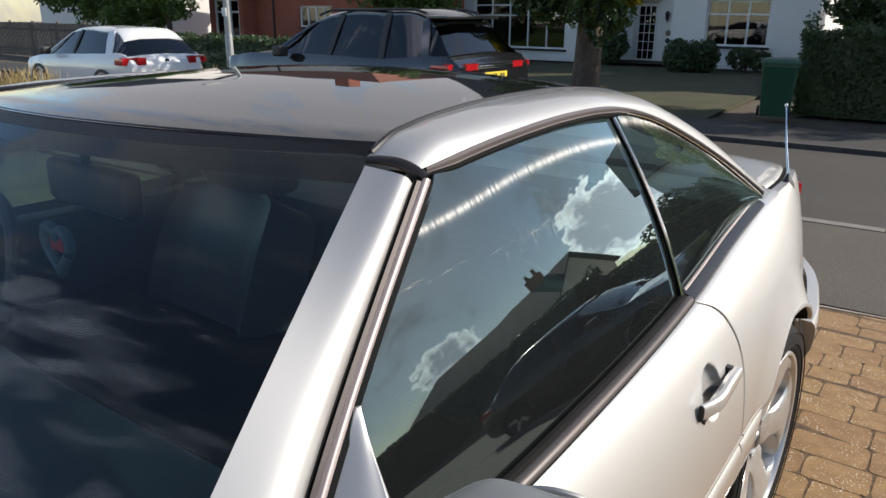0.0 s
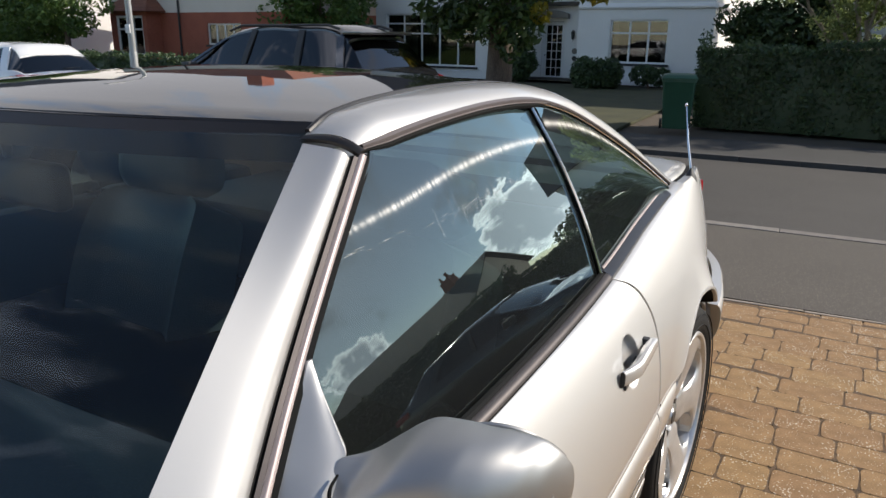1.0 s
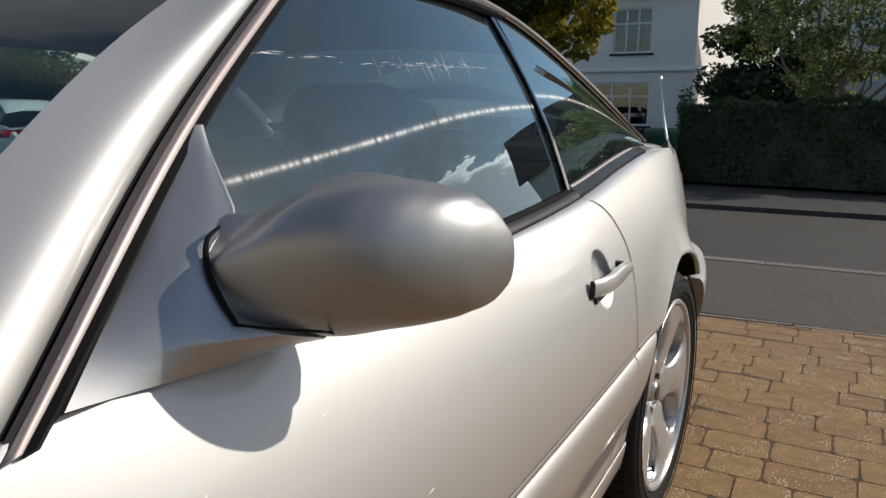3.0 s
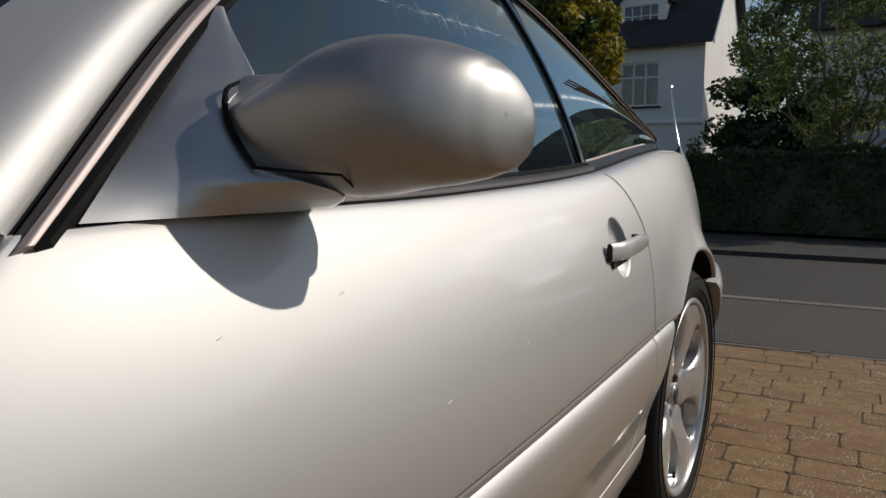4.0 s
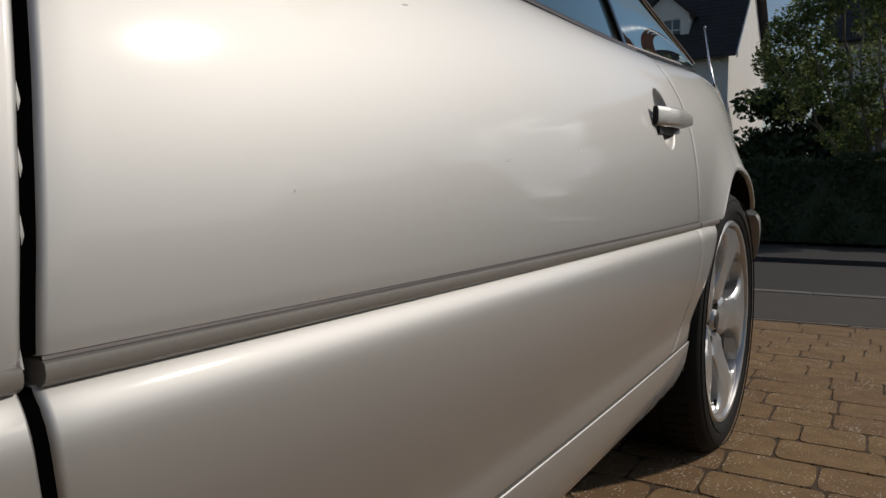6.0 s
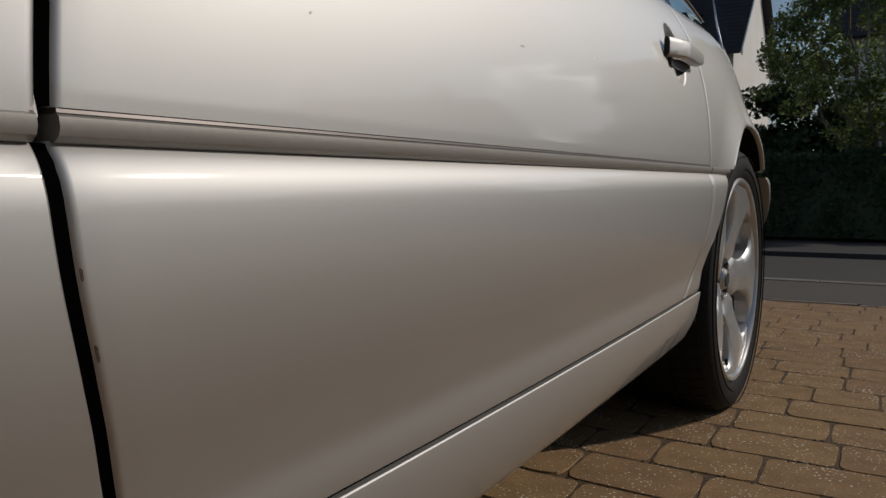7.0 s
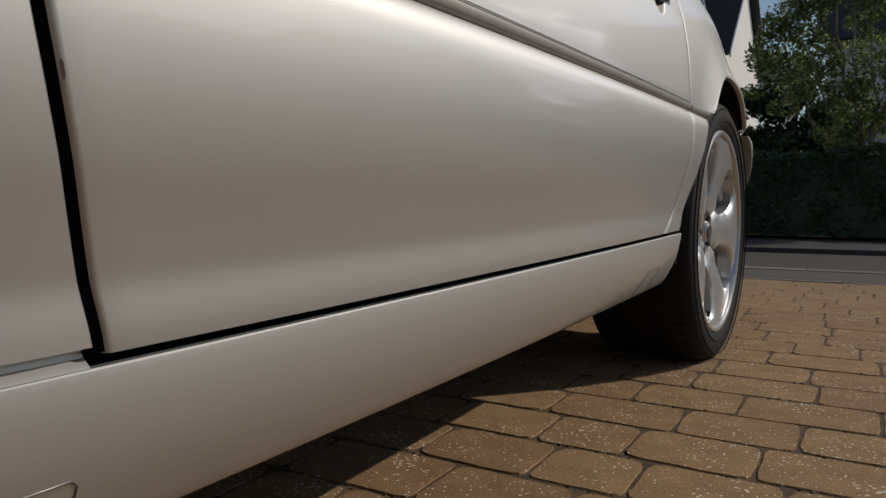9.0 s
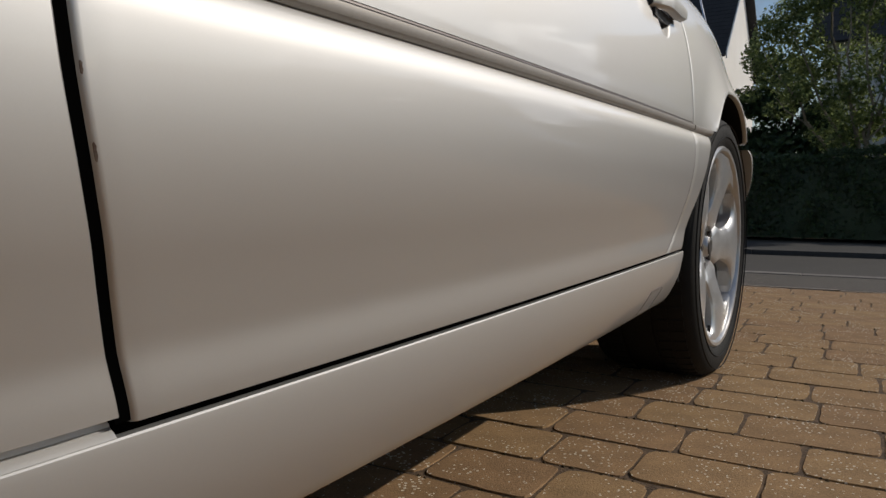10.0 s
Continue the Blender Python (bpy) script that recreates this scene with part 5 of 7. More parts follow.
def seat(cx, label):
    e = empty("seat")
    e.parent = car
    tagged(e, label)

    def slab(name, st, mat, bolster=0.30):
        """Padded slab: stations of y, z, half width, depth and facing, with raised side bolsters."""
        line = curve(*[(k, *q) for k, q in enumerate(st)])
        rings = []
        for i in range(25):
            y, z, w, d, ny, nz = line((len(st) - 1) * i / 24)
            n = Vector((0, ny, nz)).normalized()
            ring = []
            for j in range(19):
                a = -1 + 2 * j / 18
                edge = (1 - abs(a) ** 7) ** 0.5
                ring.append(Vector((cx + w * a, y, z)) + n * d * (-0.5 + edge * (0.72 + bolster * math.exp(-((abs(a) - 0.80) / 0.13) ** 2))))
            for j in range(7):
                a = 1 - 2 * j / 6
                ring.append(Vector((cx + w * 0.97 * a, y, z)) - n * d * (0.5 + 0.12 * (1 - a * a)))
            rings.append(ring)
        return loft(name, rings, mat, e)
    slab("seat_cushion", [(1.26, 0.46, 0.22, 0.08, 0, 1), (1.32, 0.50, 0.255, 0.15, 0, 1), (1.5, 0.49, 0.26, 0.15, 0, 1), (1.72, 0.46, 0.25, 0.15, 0, 1)], M_LEATHER)
    slab("backrest", [(1.70, 0.44, 0.24, 0.12, -1, 0.2), (1.74, 0.60, 0.265, 0.15, -1, 0.22), (1.80, 0.78, 0.265, 0.14, -1, 0.25), (1.845, 0.875, 0.255, 0.125, -1, 0.3), (1.865, 0.910, 0.225, 0.09, -1, 0.5), (1.872, 0.925, 0.16, 0.05, -1, 0.9)], M_LEATHER)
    slab("headrest", [(1.865, 0.935, 0.150, 0.05, -1, 0.2), (1.868, 0.965, 0.180, 0.10, -1, 0.2), (1.875, 1.02, 0.180, 0.11, -1, 0.2), (1.885, 1.065, 0.165, 0.10, -1, 0.3), (1.89, 1.085, 0.11, 0.05, -1, 0.8)], M_LEATHER, 0.06)
    for s in (-1, 1):
        tube("headrest_post", [(cx + s * 0.05, 1.865, 0.90), (cx + s * 0.05, 1.870, 0.96)], 0.006, M_CHROME, e)


seat(0.37, "grey leather seat with raised bolsters")
seat(-0.37, "grey leather seat with raised bolsters")
rv = empty("rear_view_mirror")
rv.parent = car
tagged(rv, "black rear-view mirror on the windscreen")
part("rear_view_housing", box_bm(-0.07, 1.255, 1.070, 0.190, 1.290, 1.145, 0.016, 3), M_BLACKPLASTIC, rv, "black mirror shell")
tube("rear_view_stalk", [(0.05, 1.27, 1.13), (0.05, 1.272, 1.20), (0.05, 1.268, 1.232)], 0.008, M_BLACKPLASTIC, rv)
orn = empty("heart_ornament")
tagged(orn, "dark heart-shaped ornament with red centre hanging from the rear-view mirror", "ornament")
hp = []
for k in range(41):
    a = 2 * math.pi * k / 40
    hp.append((0.030 + 0.0027 * 16 * math.sin(a) ** 3, 1.215, 1.012 + 0.0027 * (13 * math.cos(a) - 5 * math.cos(2 * a) - 2 * math.cos(3 * a) - math.cos(4 * a))))
tube("heart_frame", hp, 0.0095, M_HEART, orn, label="teal-grey heart frame")
bm = bmesh.new()
ngon_prism(bm, [(0.008, 1.213, 1.006), (0.052, 1.213, 1.006), (0.052, 1.213, 1.028), (0.008, 1.213, 1.028)], (0, 0.004, 0))
part("heart_centre", bm, M_PINK, orn, "red panel")
tube("heart_cord", [(0.030, 1.215, 1.03), (0.04, 1.255, 1.08)], 0.0012, M_BLACKPLASTIC, orn)


# ------------------------------------------------------------------ foliage
def leaf_cloud(name, centers, n, size, mat, parent=None, seed=1, shell=0.55, up=0.3, label=""):
    """Many small bent leaves scattered through ellipsoids (centre, radii)."""
    rng = np.random.default_rng(seed)
    vol = np.array([c[1][0] * c[1][1] * c[1][2] for c in centers]) ** 0.7
    pick = rng.choice(len(centers), n, p=vol / vol.sum())
    d = rng.normal(size=(n, 3))
    d /= np.linalg.norm(d, axis=1)[:, None]
    r = shell + (1 - shell) * rng.random(n) ** 0.6
    C = np.array([c[0] for c in centers], float)[pick]
    R = np.array([c[1] for c in centers], float)[pick]
    P = C + d * r[:, None] * R
    nn = d * 0.6 + rng.normal(size=(n, 3)) * 0.7 + np.array([0, 0, up])
    nn /= np.linalg.norm(nn, axis=1)[:, None]
    a = np.cross(nn, rng.normal(size=(n, 3)))
    a /= np.linalg.norm(a, axis=1)[:, None]
    b = np.cross(nn, a)
    s = size * (0.6 + 0.8 * rng.random(n))[:, None]
    V = np.stack([P - a * s, P + b * s * 0.48 + nn * s * 0.12, P + a * s, P - b * s * 0.48 + nn * s * 0.12], 1).reshape(-1, 3)
    me = bpy.data.meshes.new(name)
    me.from_pydata(V.tolist(), [], [(4 * i, 4 * i + 1, 4 * i + 2, 4 * i + 3) for i in range(n)])
    me.materials.append(mat)
    ob = new(name, me)
    ob.parent = parent
    if label:
        ob["label"] = label
    return ob


def hedge(name, x0, x1, y0, y1, zt0, zt1, n, mat, label, seed, size=0.045):
    """A clipped hedge standing along the street."""
    e = empty(name)
    tagged(e, label, "hedge")
    rng = np.random.default_rng(seed)
    base = level(y0)
    top = lambda x: zt0 + (zt1 - zt0) * (x - x0) / (x1 - x0)
    nx, nz = 40, 8
    verts, faces = [], []
    ring = []
    for i in range(nx + 1):
        x = x0 + (x1 - x0) * i / nx
        w = rng.normal(0, 0.03, 5)
        ring.append([(x, y0 + 0.10 + w[0], base), (x, y0 + 0.12 + w[1], base + 0.8), (x, y0 + 0.22 + w[2], top(x) - 0.10 + w[2]), (x, y1 - 0.2, top(x) - 0.10 + w[3]), (x, y1 - 0.1, base)])
    loft("hedge_core", ring, M_LEAFDARK, e, label="dark twiggy inside")
    m = n
    f = rng.random(m)
    X = x0 + (x1 - x0) * rng.random(m)
    T = zt0 + (zt1 - zt0) * (X - x0) / (x1 - x0)
    bump = 0.05 * np.sin(X * 3.1) + 0.04 * np.sin(X * 7.7 + 1)
    front = f < 0.62
    Z = np.where(front, base + (T + bump - base) * rng.random(m), T + bump + rng.normal(0, 0.035, m))
    Y = np.where(front, y0 + 0.10 + rng.normal(0, 0.05, m) + 0.04 * np.sin(X * 5 + Z * 4), y0 + (y1 - y0) * rng.random(m))
    end = rng.random(m) < 0.10
    X = np.where(end, np.where(rng.random(m) < 0.6, x0, x1) + rng.normal(0, 0.04, m), X)
    Y = np.where(end, y0 + (y1 - y0) * rng.random(m), Y)
    Z = np.where(end, base + (T - base) * rng.random(m), Z)
    P = np.stack([X, Y, Z], 1)
    nn = rng.normal(size=(m, 3)) + np.array([0, -0.5, 0.5])
    nn /= np.linalg.norm(nn, axis=1)[:, None]
    a = np.cross(nn, rng.normal(size=(m, 3)))
    a /= np.linalg.norm(a, axis=1)[:, None]
    b = np.cross(nn, a)
    s = size * (0.6 + 0.8 * rng.random(m))[:, None]
    V = np.stack([P - a * s, P + b * s * 0.5, P + a * s, P - b * s * 0.5], 1).reshape(-1, 3)
    me = bpy.data.meshes.new("hedge_leaves")
    me.from_pydata(V.tolist(), [], [(4 * i, 4 * i + 1, 4 * i + 2, 4 * i + 3) for i in range(m)])
    me.materials.append(mat)
    o = new("hedge_leaves", me)
    o.parent = e
    return e


def branch(name, a, b, r0, r1, mat, parent, wob=0.08, n=8, seed=0):
    rng = random.Random(seed)
    a, b = Vector(a), Vector(b)
    pts = [a.lerp(b, i / n) + Vector((rng.uniform(-wob, wob), rng.uniform(-wob, wob), 0)) * math.sin(math.pi * i / n) for i in range(n + 1)]
    return tube(name, pts, [r0 + (r1 - r0) * i / n for i in range(n + 1)], mat, parent, n=10)


hedge("hedge", 9.3, 34.0, 17.6, 18.8, 2.3, 2.7, 9000, M_LEAFDARK, "tall dark hedge further along the far footway", 5, size=0.09)
hedge("hedge", 2.2, 15.0, -6.6, -5.6, 1.9, 2.1, 7000, M_LEAFDARK, "tall dark green hedge standing along the head of the drive", 9, size=0.08)
hedge("hedge", -2.45, 9.0, 17.4, 18.7, 1.05, 1.55, 26000, M_LEAFDARK, "tall dark green clipped hedge beside the far footway", 3)


def tree(label, base, trunk_r, fork, limbs, clumps, n, size, mat, seed, extra=(), category="tree", bark=None):
    bark = bark or M_BARK
    e = empty("tree")
    tagged(e, label, category)
    base, fork = Vector(base), Vector(fork)
    pts = [base + Vector((0, 0, -0.05)), base + Vector((0, 0, 0.12)), base.lerp(fork, 0.35), base.lerp(fork, 0.7), fork]
    tube("trunk", pts, [trunk_r * 1.5, trunk_r * 1.15, trunk_r, trunk_r * 0.92, trunk_r * 0.85], bark, e, n=16)
    for i, (tip, r) in enumerate(limbs):
        branch("limb", fork - Vector((0, 0, 0.15)), tip, r, r * 0.3, bark, e, 0.18, seed=seed + i)
    leaf_cloud("crown", clumps, n, size, mat, e, seed)
    for j, (cl, nn, mt, sz) in enumerate(extra):
        leaf_cloud("crown_outer", cl, nn, sz, mt, e, seed + 50 + j)
    return e


def clumps_in(center, radii, n, r, seed, squash=0.75):
    rng = random.Random(seed)
    out = []
    while len(out) < n:
        p = Vector((rng.uniform(-1, 1), rng.uniform(-1, 1), rng.uniform(-1, 1)))
        if 0.25 < p.length < 1:
            k = rng.uniform(0.6, 1.25) * r
            out.append(((center[0] + p.x * radii[0], center[1] + p.y * radii[1], center[2] + p.z * radii[2]), (k, k, k * squash)))
    return out


tree("broad street tree with dark crown and one side coloured yellow as sunlit", (-6.25, 15.3, level(15.3)), 0.30, (-6.2, 15.3, 1.55),
     [((-8.0, 15.0, 3.2), 0.14), ((-4.6, 15.2, 3.3), 0.14), ((-6.0, 16.3, 4.2), 0.15), ((-6.6, 14.4, 4.4), 0.13), ((-5.2, 14.6, 2.9), 0.09)],
     clumps_in((-6.1, 15.3, 3.9), (2.2, 1.9, 1.75), 46, 0.62, 5) + [((-7.7, 14.9, 1.9), (0.5, 0.5, 0.35)), ((-7.0, 14.8, 1.75), (0.45, 0.4, 0.3)), ((-5.4, 14.7, 1.95), (0.4, 0.4, 0.3)), ((-6.7, 14.6, 1.55), (0.55, 0.5, 0.4)), ((-5.9, 14.5, 1.5), (0.5, 0.5, 0.42)), ((-5.35, 14.6, 1.45), (0.42, 0.4, 0.4)), ((-6.3, 14.5, 1.9), (0.7, 0.5, 0.4)), ((-5.6, 14.5, 1.1), (0.3, 0.3, 0.3)), ((-7.3, 14.7, 1.6), (0.5, 0.4, 0.35))], 17000, 0.095, M_LEAF, 11,
     extra=[(clumps_in((-4.15, 15.2, 3.4), (0.75, 1.2, 1.25), 14, 0.42, 8) + [((-5.0, 14.6, 1.75), (0.2, 0.2, 0.22))], 3600, M_LEAFSUNLIT, 0.09)])
tree("loose evergreen tree with pale branches behind the hedge", (0.6, 19.9, level(19.8)), 0.11, (0.5, 19.9, 0.6),
     [((-1.6, 19.5, 3.6), 0.05), ((0.9, 19.4, 3.8), 0.06), ((2.6, 19.6, 3.4), 0.05), ((-0.4, 20.2, 5.2), 0.06), ((1.6, 19.2, 2.6), 0.04), ((3.6, 20, 3.0), 0.04), ((2.0, 19.2, 4.3), 0.05), ((-0.9, 19.1, 3.9), 0.045), ((0.2, 18.95, 4.4), 0.045), ((1.1, 18.95, 3.3), 0.035), ((-1.2, 19.0, 2.5), 0.03), ((0.7, 18.9, 5.2), 0.04)],
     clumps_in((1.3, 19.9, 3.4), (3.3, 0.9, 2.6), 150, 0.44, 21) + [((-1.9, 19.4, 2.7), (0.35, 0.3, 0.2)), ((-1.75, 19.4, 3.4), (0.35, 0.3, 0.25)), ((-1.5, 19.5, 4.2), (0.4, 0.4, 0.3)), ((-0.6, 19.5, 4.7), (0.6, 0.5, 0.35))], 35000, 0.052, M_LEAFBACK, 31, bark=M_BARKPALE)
# out of view: this conifer is added to throw shade towards the footway
tree("unseen dark conifer added behind the hedge to shade the footway", (5.6, 20.6, level(21)), 0.2, (5.6, 20.6, 1.5), [((5.6, 20.9, 2.4), 0.12)], clumps_in((5.8, 21.2, 1.3), (2.6, 0.9, 1.5), 60, 0.7, 41), 18000, 0.10, M_LEAFDARK, 41)
tree("dense dark holly beside the white house", (-1.6, 25.4, level(25)), 0.14, (-1.6, 25.4, 1.0), [((-1.6, 25.4, 3.4), 0.1)], clumps_in((-1.9, 25.4, 1.6), (1.5, 0.7, 2.6), 80, 0.6, 47), 16000, 0.11, M_LEAFDARK, 47)
tree("tall dense green conifer between the houses", (-21.3, 27.0, level(27)), 0.2, (-21.3, 27.0, 1.2), [((-21.3, 27.0, 5.0), 0.12)], clumps_in((-21.4, 27.0, 2.6), (2.6, 1.4, 3.4), 60, 0.75, 61), 12000, 0.12, M_LEAFFRESH, 61)
tree("small bright leafy tree before the white house", (-33.5, 22.5, level(22)), 0.14, (-33.5, 22.5, 1.5), [((-35.0, 22.3, 3.5), 0.07), ((-32.5, 22.4, 3.2), 0.06), ((-33.8, 22.8, 4), 0.06)],
     clumps_in((-39.0, 22.5, 2.5), (8.0, 1.6, 1.9), 110, 0.75, 71), 21000, 0.12, M_LEAFFRESH, 71)
tree("dark climbing shrub against the white house", (-12.5, 29.2, level(29)), 0.08, (-12.5, 29.3, 1.0), [((-12.5, 29.4, 3.0), 0.04)], clumps_in((-12.45, 29.4, 1.4), (0.42, 0.4, 2.4), 34, 0.5, 81), 6000, 0.09, M_LEAFDARK, 81, category="shrub")
tree("rounded dark lavender bush below the window", (-8.4, 27.6, level(27.6)), 0.05, (-8.4, 27.6, -0.2), [((-8.4, 27.6, 0.3), 0.03)], [((-8.45, 27.6, -0.1), (0.95, 0.8, 0.66)), ((-7.9, 27.6, 0.0), (0.55, 0.6, 0.62)), ((-8.9, 27.6, 0.02), (0.5, 0.6, 0.60))], 5200, 0.07, M_LEAFDARK, 91, category="bush")
tree("low red-brown shrub below the window", (-6.7, 28.6, level(28.6)), 0.04, (-6.7, 28.6, -0.2), [((-6.7, 28.6, 0.1), 0.02)], [((-6.9, 28.6, -0.05), (0.55, 0.4, 0.4)), ((-6.3, 28.6, -0.1), (0.5, 0.4, 0.35))], 1500, 0.07, M_LEAFDARK, 95, category="bush")


def grass_clump(label, c, r, h, n, seed):
    rng = np.random.default_rng(seed)
    verts, faces = [], []
    for i in range(n):
        a, q = rng.random() * 6.283, r * math.sqrt(rng.random())
        p = Vector((c[0] + q * math.cos(a), c[1] + q * math.sin(a), c[2]))
        lean = Vector((rng.normal(0, 0.22), rng.normal(0, 0.22), 0))
        hh = h * rng.uniform(0.6, 1.1)
        w = Vector((math.cos(a + 1), math.sin(a + 1), 0)) * rng.uniform(0.002, 0.004)
        k = len(verts)
        top = p + lean * hh + Vector((0, 0, hh))
        verts += [p - w, p + w, p.lerp(top, 0.6) + w * 0.8, top + w * 2.2, top + Vector((0, 0, 0.05)), top - w * 2.2, p.lerp(top, 0.6) - w * 0.8]
        faces.append(tuple(range(k, k + 7)))
    ob = obj("dry_grass", verts, faces, M_STRAW, smooth=False)
    tagged(ob, label, "grass", kind="stuff")


grass_clump("pale dry seeding grass at the edge of the footway", (-9.9, 5.2, level(5.2)), 0.55, 0.62, 420, 7)
grass_clump("pale dry seeding grass at the edge of the footway", (-7.95, 7.05, level(7)), 0.20, 0.80, 130, 9)


# ------------------------------------------------------------------ houses
def pane_window(parent, x0, x1, z0, z1, y, cols, rows, frame=0.07, bar=0.035, sill=True, face=-1, room=True, curtain=0.0, top_light=0.0):
    """A window in a wall that faces along -y: outer frame, bars, panes and a dim room behind."""
    e = empty("window")
    e.parent = parent
    d = 0.05
    for a, b, c, dd in ((x0, x0 + frame, z0, z1), (x1 - frame, x1, z0, z1)):
        box("window_frame", a, y - d, c, b, y + d, dd, M_WHITEFRAME, e, 0.006)
    for c, dd in ((z0, z0 + frame), (z1 - frame, z1)):
        box("window_frame", x0 + frame, y - d, c, x1 - frame, y + d, dd, M_WHITEFRAME, e, 0.006)
    if isinstance(cols, int):
        cols = [k / cols for k in range(1, cols)]
    if isinstance(rows, int):
        rows = [k / rows for k in range(1, rows)]
    for k in cols:
        x = x0 + (x1 - x0) * k
        box("glazing_bar", x - bar, y - d * 0.8, z0 + frame, x + bar, y + d * 0.6, z1 - frame, M_WHITEFRAME, e, 0.004)
    for k in rows:
        z = z0 + (z1 - z0) * k
        box("glazing_bar", x0 + frame, y - d * 0.78, z - bar, x1 - frame, y + d * 0.58, z + bar, M_WHITEFRAME, e, 0.004)
    p = box("pane", x0 + frame * 0.5, y - 0.006, z0 + frame * 0.5, x1 - frame * 0.5, y + 0.006, z1 - frame * 0.5, M_HOUSEGLASS, e)
    p.visible_shadow = False
    if sill:
        box("sill", x0 - 0.10, y - 0.20, z0 - 0.09, x1 + 0.10, y + 0.02, z0 - 0.004, M_SLATE, e, 0.01, "dark sill")
    if curtain:
        w = (x1 - x0) * curtain
        for a, b in ((x0 + frame, x0 + w), (x1 - w, x1 - frame)):
            n = 14
            rings = [[(a + (b - a) * k / n, y + 0.18 + 0.03 * math.sin(k * 2.4), z) for k in range(n + 1)] + [(a + (b - a) * (n - k) / n, y + 0.20 + 0.03 * math.sin((n - k) * 2.4), z) for k in range(n + 1)] for z in (z0, z1)]
            loft("curtain", rings, M_CURTAIN, e, label="cream curtain")
    return e


def wall_with_holes(name, x0, x1, z0, z1, y, thick, holes, mat, parent=None, label=""):
    """An upright wall along x with rectangular openings (x0, x1, z0, z1) through it."""
    xs = sorted({x0, x1, *[h[0] for h in holes], *[h[1] for h in holes]})
    zs = sorted({z0, z1, *[h[2] for h in holes], *[h[3] for h in holes]})
    bm = bmesh.new()
    grid_v = {}

    def solid(i, j):
        if not (0 <= i < len(xs) - 1 and 0 <= j < len(zs) - 1):
            return False
        cx, cz = (xs[i] + xs[i + 1]) / 2, (zs[j] + zs[j + 1]) / 2
        return not any(h[0] < cx < h[1] and h[2] < cz < h[3] for h in holes)

    def v(i, j, k):
        if (i, j, k) not in grid_v:
            grid_v[i, j, k] = bm.verts.new((xs[i], y + (thick if k else 0), zs[j]))
        return grid_v[i, j, k]
    for i in range(len(xs) - 1):
        for j in range(len(zs) - 1):
            if not solid(i, j):
                continue
            bm.faces.new((v(i, j, 0), v(i + 1, j, 0), v(i + 1, j + 1, 0), v(i, j + 1, 0)))
            bm.faces.new((v(i, j, 1), v(i, j + 1, 1), v(i + 1, j + 1, 1), v(i + 1, j, 1)))
            if not solid(i - 1, j):
                bm.faces.new((v(i, j, 0), v(i, j + 1, 0), v(i, j + 1, 1), v(i, j, 1)))
            if not solid(i + 1, j):
                bm.faces.new((v(i + 1, j, 0), v(i + 1, j, 1), v(i + 1, j + 1, 1), v(i + 1, j + 1, 0)))
            if not solid(i, j - 1):
                bm.faces.new((v(i, j, 0), v(i, j, 1), v(i + 1, j, 1), v(i + 1, j, 0)))
            if not solid(i, j + 1):
                bm.faces.new((v(i, j + 1, 0), v(i + 1, j + 1, 0), v(i + 1, j + 1, 1), v(i, j + 1, 1)))
    return part(name, bm, mat, parent, label, smooth=False)


def tiled_slope(name, a, b, c, d, mat, parent, rows=16, thick=0.022, label=""):
    """A roof slope from eaves a-b up to ridge d-c, in overlapping courses."""
    a, b, c, d = map(Vector, (a, b, c, d))
    n = (b - a).cross(d - a).normalized()
    if n.z < 0:
        n = -n
    base = [q - n * 0.022 for q in (a, b, c, d)] + [q - n * 0.06 for q in (a, b, c, d)]
    box_faces = [(0, 1, 2, 3), (7, 6, 5, 4), (0, 4, 5, 1), (1, 5, 6, 2), (2, 6, 7, 3), (3, 7, 4, 0)]
    slope = obj(name, base, box_faces, mat, parent, smooth=False, label=label)
    for i in range(rows):
        t0, t1 = i / rows, min((i + 1) / rows + 0.25 / rows, 1.0)
        p = [a.lerp(d, t0) + n * thick, b.lerp(c, t0) + n * thick, b.lerp(c, t1) + n * 0.012, a.lerp(d, t1) + n * 0.012]
        q = [a.lerp(d, t0), b.lerp(c, t0), b.lerp(c, t1) - n * 0.02, a.lerp(d, t1) - n * 0.02]
        obj("tile_course", p + q, box_faces, mat, slope, smooth=False)
    return slope


G = -0.55


